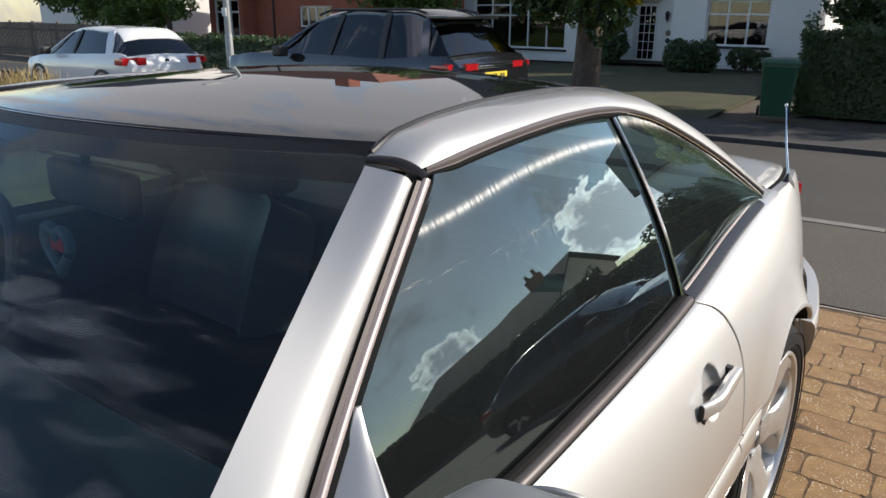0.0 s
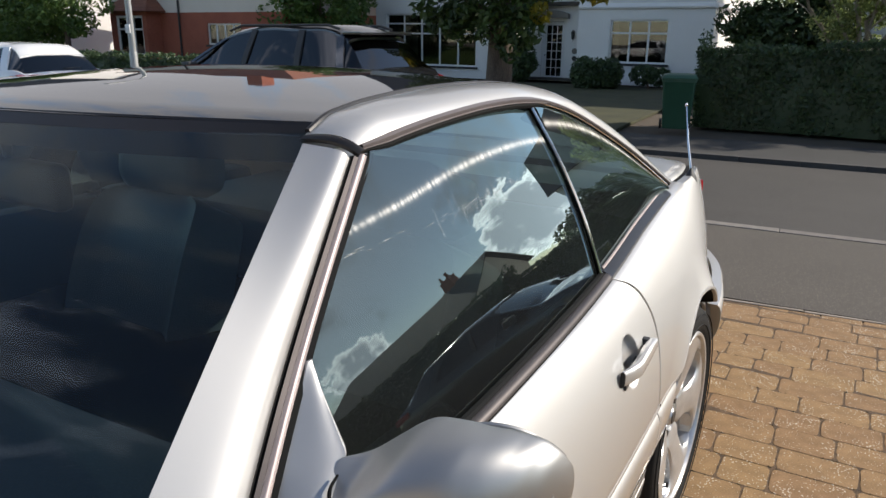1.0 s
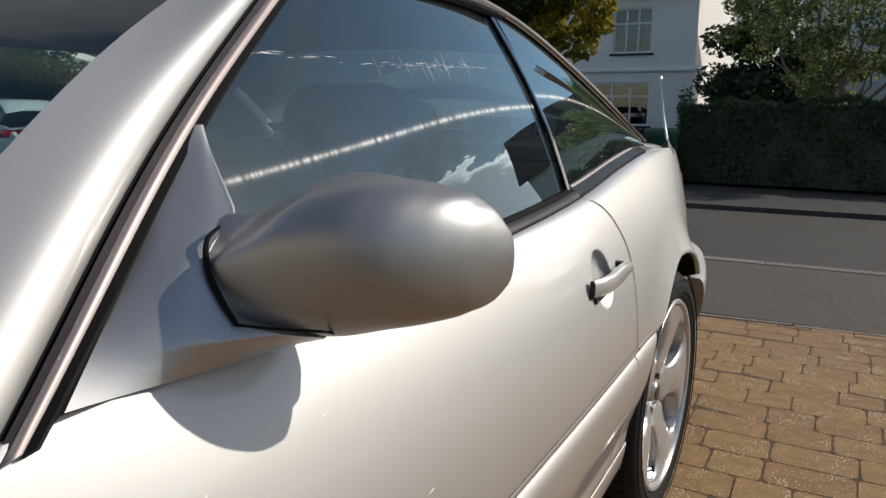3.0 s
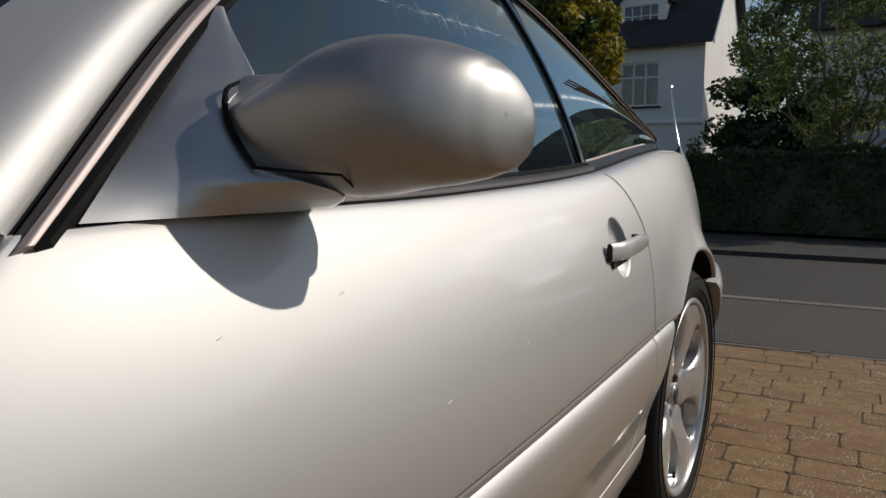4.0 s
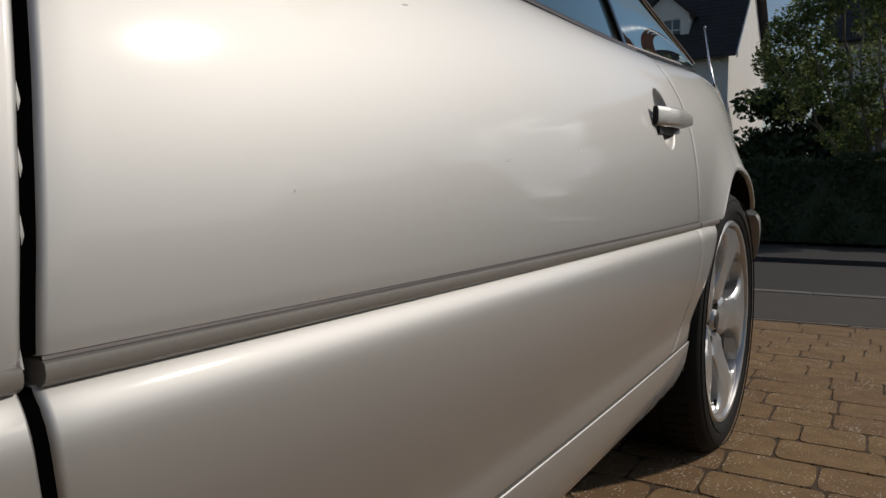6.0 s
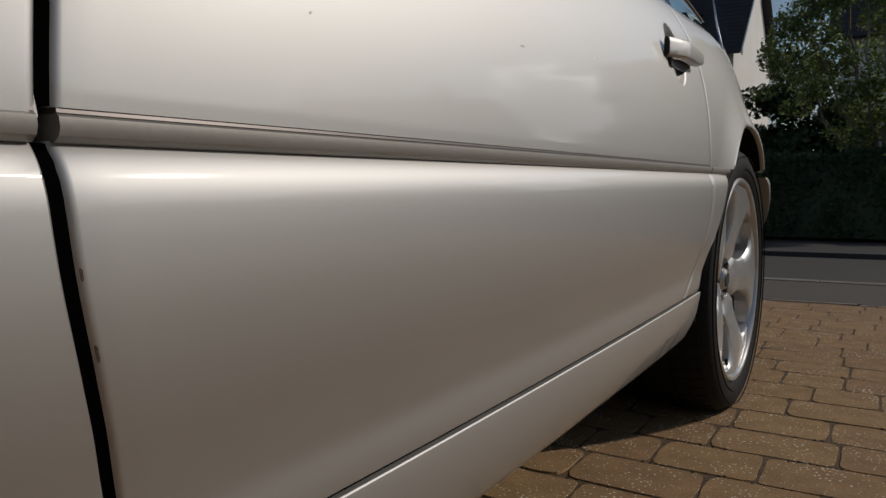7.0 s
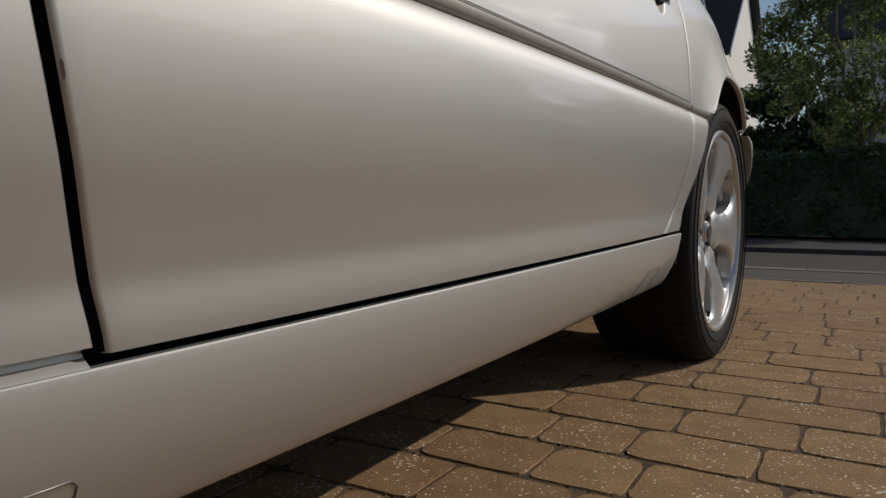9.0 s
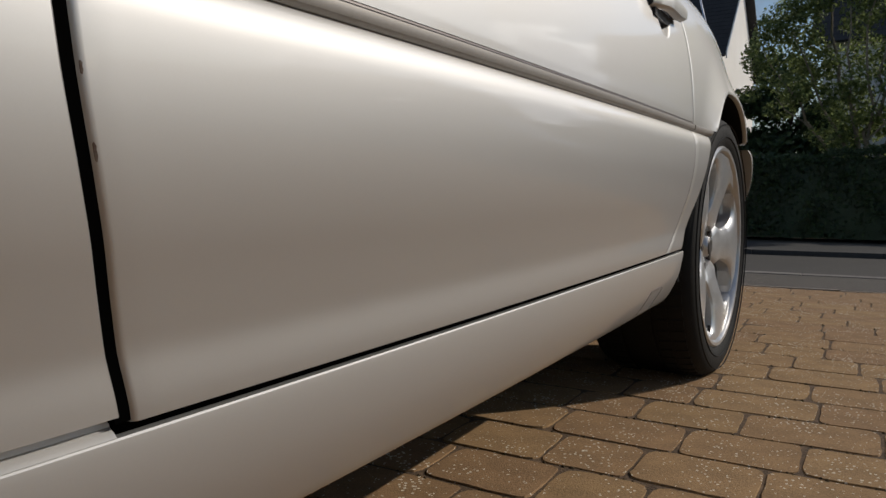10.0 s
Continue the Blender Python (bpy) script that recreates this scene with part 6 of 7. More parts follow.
def white_house():
    h = empty("house")
    tagged(h, "white rendered two-storey house with dark tiled roof and white windows", "house")
    y = 30.0
    # projecting front wing, on the sunny end
    wing_holes = [(-8.80, -6.46, 0.30, 1.98), (-8.05, -6.50, 3.12, 4.84)]
    wall_with_holes("wall_front", -10.15, -4.80, G, 5.60, y, 0.3, wing_holes, M_RENDER, h, "white render front wall")
    box("wall_side", -5.10, y + 0.302, G, -4.80, y + 8.0, 5.6, M_RENDER, h, label="sunlit white render side wall")
    box("wall_return", -10.15, y + 0.302, G, -9.85, y + 1.2, 5.6, M_RENDER, h)
    wall_with_holes("wall_entrance", -13.4, -10.152, G, 5.60, y + 0.7, 0.3, [(-12.06, -10.98, -0.48, 2.02)], M_RENDER, h, "white render wall round the front door")
    wall_with_holes("wall_bay", -20.4, -13.402, G, 5.60, y, 0.3, [(-19.8, -14.9, -0.05, 2.25)], M_RENDER, h, "white render wall round the wide window")
    box("wall_end", -20.4, y + 0.302, G, -20.1, y + 8, 5.6, M_RENDER, h)
    box("wall_back", -20.1, y + 7.7, G, -5.102, y + 8, 5.6, M_RENDER, h)
    box("ground_floor", -20.1, y + 0.35, G + 0.05, -5.1, y + 7.7, G + 0.15, M_DARKROOM, h)
    box("upper_floor", -20.1, y + 0.35, 2.55, -5.1, y + 7.7, 2.70, M_DARKROOM, h)
    box("room_back", -20.1, y + 3.2, G + 0.15, -5.1, y + 3.3, 5.5, M_DARKROOM, h, label="dim room wall")
    # string course, flared, and plinth
    loft("string_course", [[(x, y - 0.002 - dy, z) for dy, z in ((0, 2.36), (0.10, 2.40), (0.12, 2.46), (0.0, 2.60))] for x in (-10.15, -4.70)], M_RENDER, h, smooth=False, label="white moulded string course")
    loft("string_course", [[(-4.80 + dx, yy, z) for dx, z in ((0.002, 2.36), (0.10, 2.40), (0.12, 2.46), (0.002, 2.60))] for yy in (y - 0.12, y + 8)], M_RENDER, h, smooth=False)
    box("plinth", -10.2, y - 0.06, G, -4.75, y - 0.002, G + 0.35, M_RENDER, h, 0.01)
    pane_window(h, -8.80, -6.46, 0.30, 1.98, y + 0.12, [0.34, 0.66], [0.69], curtain=0.12)
    pane_window(h, -8.05, -6.50, 3.12, 4.84, y + 0.12, [0.33, 0.64], [0.66], curtain=0.25)
    pane_window(h, -19.8, -14.9, -0.05, 2.25, y + 0.12, [0.2, 0.4, 0.6, 0.8], [0.62, 0.81])
    # front door with glazing bars
    door = empty("front_door")
    door.parent = h
    yd = y + 0.85
    for a, b, c, d in ((-12.06, -11.96, -0.48, 2.02), (-11.08, -10.98, -0.48, 2.02), (-11.96, -11.08, 1.92, 2.02)):
        box("door_frame", a, yd - 0.05, c, b, yd + 0.05, d, M_WHITEFRAME, door, 0.005)
    for a, b, c, d in ((-11.96, -11.87, -0.46, 1.90), (-11.17, -11.08, -0.46, 1.90), (-11.87, -11.17, -0.46, -0.34), (-11.87, -11.17, 1.76, 1.90)):
        box("door_stile", a, yd - 0.03, c, b, yd + 0.03, d, M_WHITEFRAME, door, 0.004)
    for k in (1, 2):
        x = -11.87 + 0.70 * k / 3
        box("glazing_bar", x - 0.014, yd - 0.022, -0.34, x + 0.014, yd + 0.018, 1.76, M_WHITEFRAME, door)
    for k in range(1, 6):
        z = -0.34 + 2.10 * k / 6
        box("glazing_bar", -11.87, yd - 0.021, z - 0.014, -11.17, yd + 0.017, z + 0.014, M_WHITEFRAME, door)
    box("pane", -11.87, yd - 0.005, -0.34, -11.17, yd + 0.005, 1.76, M_HOUSEGLASS, door)
    box("door_knob", -11.93, yd - 0.08, 0.50, -11.90, yd - 0.03, 0.56, M_CHROME, door, 0.008)
    # arched stone hood
    rings = []
    for yy in (y + 0.42, y + 0.698):
        rings.append([(-12.24 + 1.43 * k / 16, yy, 2.22 + 0.16 * math.sin(math.pi * k / 16)) for k in range(17)] + [(-10.81 - 1.43 * k / 16, yy, 2.03 + 0.04 * math.sin(math.pi * k / 16)) for k in range(17)])
    loft("door_hood", rings, M_KERB, h, smooth=False, label="grey arched stone hood over the front door")
    lamp = empty("wall_lamp")
    tagged(lamp, "small black lantern on the white wall beside the door", "lamp")
    loft("lantern", [[(-10.60 + r * math.cos(a), y + 0.60 + r * math.sin(a), z) for a in [2 * math.pi * k / 6 for k in range(6)]] for z, r in ((1.20, 0.03), (1.24, 0.06), (1.46, 0.085), (1.48, 0.10), (1.58, 0.02))], M_BLACKPLASTIC, lamp, smooth=False)
    tube("lamp_arm", [(-10.60, y + 0.70, 1.20), (-10.60, y + 0.62, 1.14), (-10.60, y + 0.60, 1.20)], 0.012, M_BLACKPLASTIC, lamp)
    for k, z in enumerate((0.72, 0.42)):
        pl = lathe("wall_plaque", [(0, 0.0), (0.10 + 0.02 * (1 - k), 0.0), (0.10 + 0.02 * (1 - k), 0.03), (0, 0.04)], M_KERB if k == 0 else M_BLACKPLASTIC, None, n=24)
        pl.matrix_world = Matrix.Translation((-10.52, y + 0.698, z)) @ Matrix.Rotation(-math.pi / 2, 4, "Z")
        tagged(pl, "round plaque on the white house wall", "plaque")
    # roof
    tiled_slope("roof_front", (-20.7, y - 0.45, 5.45), (-4.45, y - 0.45, 5.45), (-4.45, y + 4.0, 10.2), (-20.7, y + 4.0, 10.2), M_SLATE, h, 26, label="dark tiled roof slope")
    tiled_slope("roof_back", (-4.45, y + 8.45, 5.45), (-20.7, y + 8.45, 5.45), (-20.7, y + 4.0, 10.2), (-4.45, y + 4.0, 10.2), M_SLATE, h, 10)
    bm = bmesh.new()
    ngon_prism(bm, [(-4.80, y + 0.002, 5.602), (-4.80, y + 8, 5.602), (-4.80, y + 4.0, 9.9)], (-0.25, 0, 0))
    part("gable", bm, M_RENDER, h, "white gable wall", smooth=False)
    bm = bmesh.new()
    ngon_prism(bm, [(-4.44, y - 0.45, 5.30), (-4.44, y - 0.45, 5.52), (-4.44, y + 4.0, 10.27), (-4.44, y + 4.0, 10.02)], (0.05, 0, 0))
    part("bargeboard", bm, M_WHITEFRAME, h, "white bargeboard", smooth=False)
    box("gutter", -20.7, y - 0.56, 5.36, -4.45, y - 0.46, 5.46, M_BLACKPLASTIC, h, 0.02, "black gutter")
    # dormer
    d = empty("dormer")
    d.parent = h
    wall_with_holes("dormer_front", -8.35, -6.45, 6.15, 7.35, y + 0.55, 0.1, [(-8.2, -6.75, 6.3, 7.2)], M_RENDER, d, "white dormer front")
    pane_window(d, -8.2, -6.75, 6.3, 7.2, y + 0.62, 4, 2, frame=0.05, bar=0.02, sill=False)
    box("dormer_cheek", -6.55, y + 0.652, 6.15, -6.45, y + 2.3, 7.35, M_RENDER, d)
    box("dormer_back", -8.3, y + 1.2, 6.15, -6.56, y + 1.25, 7.3, M_DARKROOM, d)
    bm = bmesh.new()
    ngon_prism(bm, [(-8.35, y + 0.55, 7.352), (-6.45, y + 0.55, 7.352), (-7.4, y + 0.55, 8.2)], (0, 0.1, 0))
    part("dormer_gable", bm, M_RENDER, d, smooth=False)
    tiled_slope("dormer_roof", (-6.25, y + 0.4, 7.25), (-6.25, y + 2.6, 7.25), (-7.4, y + 2.6, 8.3), (-7.4, y + 0.4, 8.3), M_SLATE, d, 6)
    tiled_slope("dormer_roof", (-8.55, y + 2.6, 7.25), (-8.55, y + 0.4, 7.25), (-7.4, y + 0.4, 8.3), (-7.4, y + 2.6, 8.3), M_SLATE, d, 6)
    box("dormer_apron", -8.5, y + 0.35, 5.95, -6.3, y + 0.54, 6.14, M_REDTILE, d, 0.02, "reddish tile apron")


def brick_house():
    h = empty("house")
    tagged(h, "red brick house with cream upper storey and a bay window", "house")
    y, x0, x1 = 26.0, -35.0, -22.6
    holes = [(-27.6, -25.3, 0.75, 1.75)]
    wall_with_holes("wall_lower", x0, x1, G, 2.25, y, 0.3, holes, M_REDBRICK, h, "red brick lower wall")
    box("wall_upper", x0, y, 2.252, x1, y + 0.3, 5.2, M_CREAM, h, label="cream rendered upper wall")
    box("wall_side_lower", x1 - 0.3, y + 0.302, G, x1, y + 8, 2.25, M_REDBRICK, h, label="sunlit red brick side wall")
    box("wall_side_upper", x1 - 0.3, y + 0.302, 2.252, x1, y + 8, 5.2, M_CREAM, h)
    box("wall_far", x0, y + 0.302, G, x0 + 0.3, y + 8, 5.2, M_REDBRICK, h)
    box("wall_back", x0 + 0.3, y + 7.7, G, x1 - 0.302, y + 8, 5.2, M_REDBRICK, h)
    box("room_back", x0 + 0.3, y + 2.5, G, x1 - 0.302, y + 2.6, 5.1, M_DARKROOM, h)
    pane_window(h, -27.6, -25.3, 0.75, 1.75, y + 0.12, 4, 1)
    tube("downpipe", [(-29.5, y - 0.06, G), (-29.5, y - 0.06, 5.2)], 0.05, M_BLACKPLASTIC, h, label="black downpipe")
    # bay
    b = empty("bay_window")
    b.parent = h
    wall_with_holes("bay_front", -33.6, -30.9, G, 2.35, y - 0.9, 0.25, [(-33.3, -31.2, 0.15, 2.1)], M_REDBRICK, b)
    box("bay_side", -31.15, y - 0.648, G, -30.9, y - 0.002, 2.35, M_REDBRICK, b)
    box("bay_side", -33.6, y - 0.648, G, -33.35, y - 0.002, 2.35, M_REDBRICK, b)
    box("bay_room", -33.3, y - 0.20, 0.0, -31.2, y - 0.15, 2.2, M_DARKROOM, b)
    pane_window(b, -33.3, -31.2, 0.15, 2.1, y - 0.80, [0.62], [0.66], frame=0.12, bar=0.05, curtain=0.2)
    tiled_slope("bay_roof", (-34.0, y - 1.2, 2.30), (-30.5, y - 1.2, 2.30), (-31.6, y - 0.05, 3.3), (-32.9, y - 0.05, 3.3), M_REDTILE, b, 6)
    tiled_slope("bay_roof", (-30.5, y - 1.2, 2.30), (-30.5, y - 0.02, 2.30), (-31.6, y - 0.02, 3.3), (-31.6, y - 0.05, 3.3), M_REDTILE, b, 6)
    tiled_slope("roof_front", (x0 - 0.4, y - 0.4, 5.1), (x1 + 0.4, y - 0.4, 5.1), (x1 - 3, y + 4, 9.0), (x0 + 3, y + 4, 9.0), M_REDTILE, h, 18, label="red tiled roof")
    tiled_slope("roof_side", (x1 + 0.4, y - 0.4, 5.1), (x1 + 0.4, y + 8.4, 5.1), (x1 - 3, y + 4.0, 9.0), (x1 - 3, y + 4, 9.0), M_REDTILE, h, 18)
    tiled_slope("roof_back", (x1 + 0.4, y + 8.4, 5.1), (x0 - 0.4, y + 8.4, 5.1), (x0 + 3, y + 4, 9.0), (x1 - 3, y + 4, 9.0), M_REDTILE, h, 10)
    tiled_slope("roof_side", (x0 - 0.4, y + 8.4, 5.1), (x0 - 0.4, y - 0.4, 5.1), (x0 + 3, y + 4, 9.0), (x0 + 3, y + 4, 9.0), M_REDTILE, h, 10)
    ch = box("chimney", -28.6, y + 3.2, 8.2, -27.4, y + 4.2, 10.6, M_REDBRICK, h, label="red brick chimney")


def left_house():
    h = empty("house")
    tagged(h, "white rendered house with sunlit wall and small windows", "house")
    y, x0, x1 = 24.5, -52.0, -40.0
    wall_with_holes("wall_front", x0, x1, G, 5.4, y, 0.3, [(-43.4, -41.6, 0.4, 1.9)], M_RENDER, h)
    box("wall_side", x1 - 0.3, y + 0.302, G, x1, y + 8, 5.4, M_RENDER, h, label="sunlit white wall")
    box("wall_side", x0, y + 0.302, G, x0 + 0.3, y + 8, 5.4, M_RENDER, h)
    box("wall_back", x0 + 0.3, y + 7.7, G, x1 - 0.302, y + 8, 5.4, M_RENDER, h)
    box("room_back", x0 + 0.3, y + 2.5, G, x1 - 0.302, y + 2.6, 5.3, M_DARKROOM, h)
    pane_window(h, -43.4, -41.6, 0.4, 1.9, y + 0.12, 2, 2)
    tiled_slope("roof_front", (x0 - 0.4, y - 0.4, 5.3), (x1 + 0.4, y - 0.4, 5.3), (x1 + 0.4, y + 4, 9.0), (x0 - 0.4, y + 4, 9.0), M_SLATE, h, 14)
    tiled_slope("roof_back", (x1 + 0.4, y + 8.4, 5.3), (x0 - 0.4, y + 8.4, 5.3), (x0 - 0.4, y + 4, 9.0), (x1 + 0.4, y + 4, 9.0), M_SLATE, h, 8)
    bm = bmesh.new()
    ngon_prism(bm, [(x1, y + 0.002, 5.402), (x1, y + 8, 5.402), (x1, y + 4.0, 8.8)], (-0.25, 0, 0))
    part("gable", bm, M_RENDER, h, smooth=False)


white_house()
brick_house()
left_house()


def neighbour_house(label, x0, x1, y0, y1, eaves, ridge, wall, roof_m, axis, chimneys):
    """A plain gabled house; axis is the way its ridge runs."""
    h = empty("house")
    tagged(h, label, "house")
    z0 = level(min(y0, y1)) - 0.02
    box("wall_west", x0, y0, z0, x0 + 0.3, y1, eaves, wall, h)
    box("wall_east", x1 - 0.3, y0, z0, x1, y1, eaves, wall, h)
    box("wall_south", x0 + 0.302, y0, z0, x1 - 0.302, y0 + 0.3, eaves, wall, h)
    box("wall_north", x0 + 0.302, y1 - 0.3, z0, x1 - 0.302, y1, eaves, wall, h)
    o = 0.4
    if axis == "x":
        ym = (y0 + y1) / 2
        tiled_slope("roof_slope", (x0 - o, y0 - o, eaves - 0.1), (x1 + o, y0 - o, eaves - 0.1), (x1 + o, ym, ridge), (x0 - o, ym, ridge), roof_m, h, 14)
        tiled_slope("roof_slope", (x1 + o, y1 + o, eaves - 0.1), (x0 - o, y1 + o, eaves - 0.1), (x0 - o, ym, ridge), (x1 + o, ym, ridge), roof_m, h, 14)
        for x, dx in ((x0, 0.25), (x1, -0.25)):
            bm = bmesh.new()
            ngon_prism(bm, [(x, y0 + 0.01, eaves + 0.002), (x, y1 - 0.01, eaves + 0.002), (x, ym, ridge - 0.15)], (dx, 0, 0))
            part("gable", bm, wall, h, smooth=False)
    else:
        xm = (x0 + x1) / 2
        tiled_slope("roof_slope", (x0 - o, y1 + o, eaves - 0.1), (x0 - o, y0 - o, eaves - 0.1), (xm, y0 - o, ridge), (xm, y1 + o, ridge), roof_m, h, 14)
        tiled_slope("roof_slope", (x1 + o, y0 - o, eaves - 0.1), (x1 + o, y1 + o, eaves - 0.1), (xm, y1 + o, ridge), (xm, y0 - o, ridge), roof_m, h, 14)
        for yy, dy in ((y0, 0.25), (y1, -0.25)):
            bm = bmesh.new()
            ngon_prism(bm, [(x0 + 0.01, yy, eaves + 0.002), (x1 - 0.01, yy, eaves + 0.002), (xm, yy, ridge - 0.15)], (0, dy, 0))
            part("gable", bm, wall, h, smooth=False)
    for cx, cy, top, pots in chimneys:
        c = box("chimney", cx - 0.45, cy - 0.35, ridge - 1.6, cx + 0.45, cy + 0.35, top, M_REDBRICK, h, label="brick chimney stack")
        for k in range(pots):
            px = cx - 0.3 + 0.6 * k / max(1, pots - 1)
            loft("chimney_pot", [[(px + r * math.cos(a), cy + r * math.sin(a), z) for a in [2 * math.pi * q / 10 for q in range(10)]] for z, r in ((top, 0.12), (top + 0.5, 0.10), (top + 0.55, 0.12), (top + 0.6, 0.11))], M_REDTILE, h)
    return h


neighbour_house("low house with dark roof and brick chimney across the street", 15.3, 27.0, 25.0, 33.0, 2.9, 6.0, M_CREAM, M_SLATE, "x", [(17.9, 29.0, 6.9, 2)])
neighbour_house("tall white house with dark roof and chimney pots behind the trees", -1.0, 8.6, 27.5, 34.5, 5.2, 8.7, M_RENDER, M_SLATE, "x", [(2.2, 31.0, 10.0, 3)])
neighbour_house("house with rendered wall and tiled roof behind the drive", -6.0, 8.0, -16.0, -7.0, 5.0, 8.4, M_CREAM, M_SLATE, "x", [(4.0, -11.5, 9.4, 3)])


# ------------------------------------------------------------------ parked vehicles
def parked(label, cx, cy, L, W, stations, roofs, paint, ground, wheel_r, wheels, colour_name, tail):
    """A car that faces -x. stations: (s along from the nose, sill z, belt z, half width); roofs: (s, z, half width) over the cabin."""
    e = empty("parked_car")
    tagged(e, label, "car")
    x_of = lambda s: cx - L / 2 + s

    def ring(s, z0, zb, w):
        x = x_of(s)
        side = [(z0, w * 0.93), (z0 + (zb - z0) * 0.25, w * 0.985), (z0 + (zb - z0) * 0.6, w), (z0 + (zb - z0) * 0.85, w * 0.985), (zb, w * 0.93)]
        near = [(x, cy - q, ground + z) for z, q in side]
        top = [(x, cy - w * 0.93 * k, ground + zb + 0.035 * (1 - k * k)) for k in (0.6, 0.2, -0.2, -0.6)]
        far = [(x, cy + q, ground + z) for z, q in side[::-1]]
        return near + top + far
    fs = [curve(*[(st[0], st[k]) for st in stations]) for k in (1, 2, 3)]
    rings = [ring(s, *[f(s) for f in fs]) for s in steps(stations[0][0], stations[-1][0], 44)]
    loft("body", rings, paint, e, label=colour_name + " body")
    fr = [curve(*[(r[0], r[k]) for r in roofs]) for k in (1, 2)]
    # glass house: from the belt up to just under the roof skin
    g_rings, top_rings = [], []
    for s in steps(roofs[0][0], roofs[-1][0], 36):
        zb, wb, zr, wr = fs[1](s), fs[2](s) * 0.91, fr[0](s), fr[1](s)
        x = x_of(s)
        g_rings.append([(x, cy - wb, ground + zb - 0.01), (x, cy - wr - 0.012, ground + max(zr - 0.05, zb)), (x, cy - wr * 0.5, ground + max(zr - 0.005, zb + 0.01)), (x, cy + wr * 0.5, ground + max(zr - 0.005, zb + 0.01)), (x, cy + wr + 0.012, ground + max(zr - 0.05, zb)), (x, cy + wb, ground + zb - 0.01)])
    loft("glasshouse", g_rings, M_DARKGLASS, e, label="dark tinted windows")
    loft("cabin_dark", [[(p[0], cy + (p[1] - cy) * 0.93, p[2] - 0.03) for p in r] for r in g_rings], M_INTERIOR, e)
    s0, s1 = tail["roof"]
    for s in steps(s0, s1, 24):
        zr, wr = fr[0](s), fr[1](s)
        x = x_of(s)
        top_rings.append([(x, cy + wr * q, ground + zr + dz) for q, dz in ((-1.03, -0.075), (-1.02, -0.035), (-0.92, 0.0), (-0.5, 0.022), (0, 0.028), (0.5, 0.022), (0.92, 0.0), (1.02, -0.035), (1.03, -0.075), (0.95, -0.05), (0, -0.01), (-0.95, -0.05))])
    loft("roof", top_rings, paint, e, label=colour_name + " roof")
    for sgn in (-1, 1):
        for sp in tail["pillars"]:
            z_a, w_a = fs[1](sp[0]), fs[2](sp[0]) * 0.915
            z_b, w_b = fr[0](sp[1]) - 0.04, fr[1](sp[1]) + 0.014
            pa, pb = Vector((x_of(sp[0]), cy + sgn * w_a, ground + z_a - 0.02)), Vector((x_of(sp[1]), cy + sgn * w_b, ground + z_b))
            wv = Vector((sp[2], 0, 0))
            o = Vector((0, sgn * 0.012, 0))
            loft("pillar", [[p - wv + o, p + wv + o, p + wv - o * 2, p - wv - o * 2] for p in (pa, pa.lerp(pb, 0.5) + o * 1.2, pb)], paint if sp[3] else M_BLACKPLASTIC, e)
        for ws in wheels:
            w = empty("wheel")
            w.parent = e
            px = x_of(ws)
            tw = lathe("tyre", [(wheel_r * 0.72, 0.0), (wheel_r * 0.8, 0.014), (wheel_r * 0.95, 0.012), (wheel_r, -0.02), (wheel_r, -0.18), (wheel_r * 0.72, -0.19)], M_TYRE, w, n=36, close=True)
            rm = lathe("rim", [(0.0, -0.04), (wheel_r * 0.25, -0.03), (wheel_r * 0.66, -0.02), (wheel_r * 0.72, 0.004), (wheel_r * 0.72, -0.16), (0, -0.16)], M_DARKMETAL, w, n=36)
            for k in range(5):
                a = 2 * math.pi * k / 5
                c_, s_ = math.cos(a), math.sin(a)
                loft("spoke", [[(dx, r * c_ - t * s_, r * s_ + t * c_) for dx, t in ((-0.03, -hw), (-0.008, -hw), (-0.008, hw), (-0.03, hw))] for r, hw in ((0.05, 0.035), (wheel_r * 0.70, 0.028))], M_ALLOY, w, smooth=False)
            w.matrix_world = Matrix.Translation((px, cy + sgn * (W / 2 - 0.015), ground + wheel_r)) @ Matrix.Rotation(sgn * math.pi / 2, 4, "Z")
            loft("arch", [[(px + rr * math.cos(a), cy + sgn * (W / 2 + 0.004 + o), ground + wheel_r + rr * math.sin(a)) for rr, o in ((wheel_r + 0.075, 0.0), (wheel_r + 0.075, 0.012), (wheel_r + 0.02, 0.014), (wheel_r + 0.02, -0.10), (wheel_r + 0.06, -0.10))] for a in [math.pi * k / 18 for k in range(19)]], M_BLACKPLASTIC, e, label="black wheel arch")
        mx = x_of(tail["mirror"])
        part("wing_mirror", box_bm(mx - 0.07, cy + sgn * (W / 2 + 0.02), ground + tail["mz"], mx + 0.10, cy + sgn * (W / 2 + 0.20), ground + tail["mz"] + 0.15, 0.04, 3), M_BLACKPLASTIC, e, "dark wing mirror")
    xe = cx + L / 2
    for sgn in (-1, 1):
        lz = tail["light"]
        a, b = tail["lw"]
        loft("tail_light", [[(xe + dx - abs(q) * 0.10 * (q > 0.7), cy + sgn * q * W / 2, ground + z) for dx, z in ((-0.06, lz), (0.012, lz + 0.01), (0.012, lz + tail["lh"] - 0.01), (-0.06, lz + tail["lh"]))] for q in steps(a, b, 8)], M_REDLENS, e, label="red tail light")
        box("side_light", xe - 0.34, cy + sgn * (W / 2 - 0.06), ground + lz + 0.01, xe - 0.06, cy + sgn * (W / 2 - 0.012), ground + lz + tail["lh"] - 0.02, M_REDLENS, e, 0.008)
    return e, x_of, xe


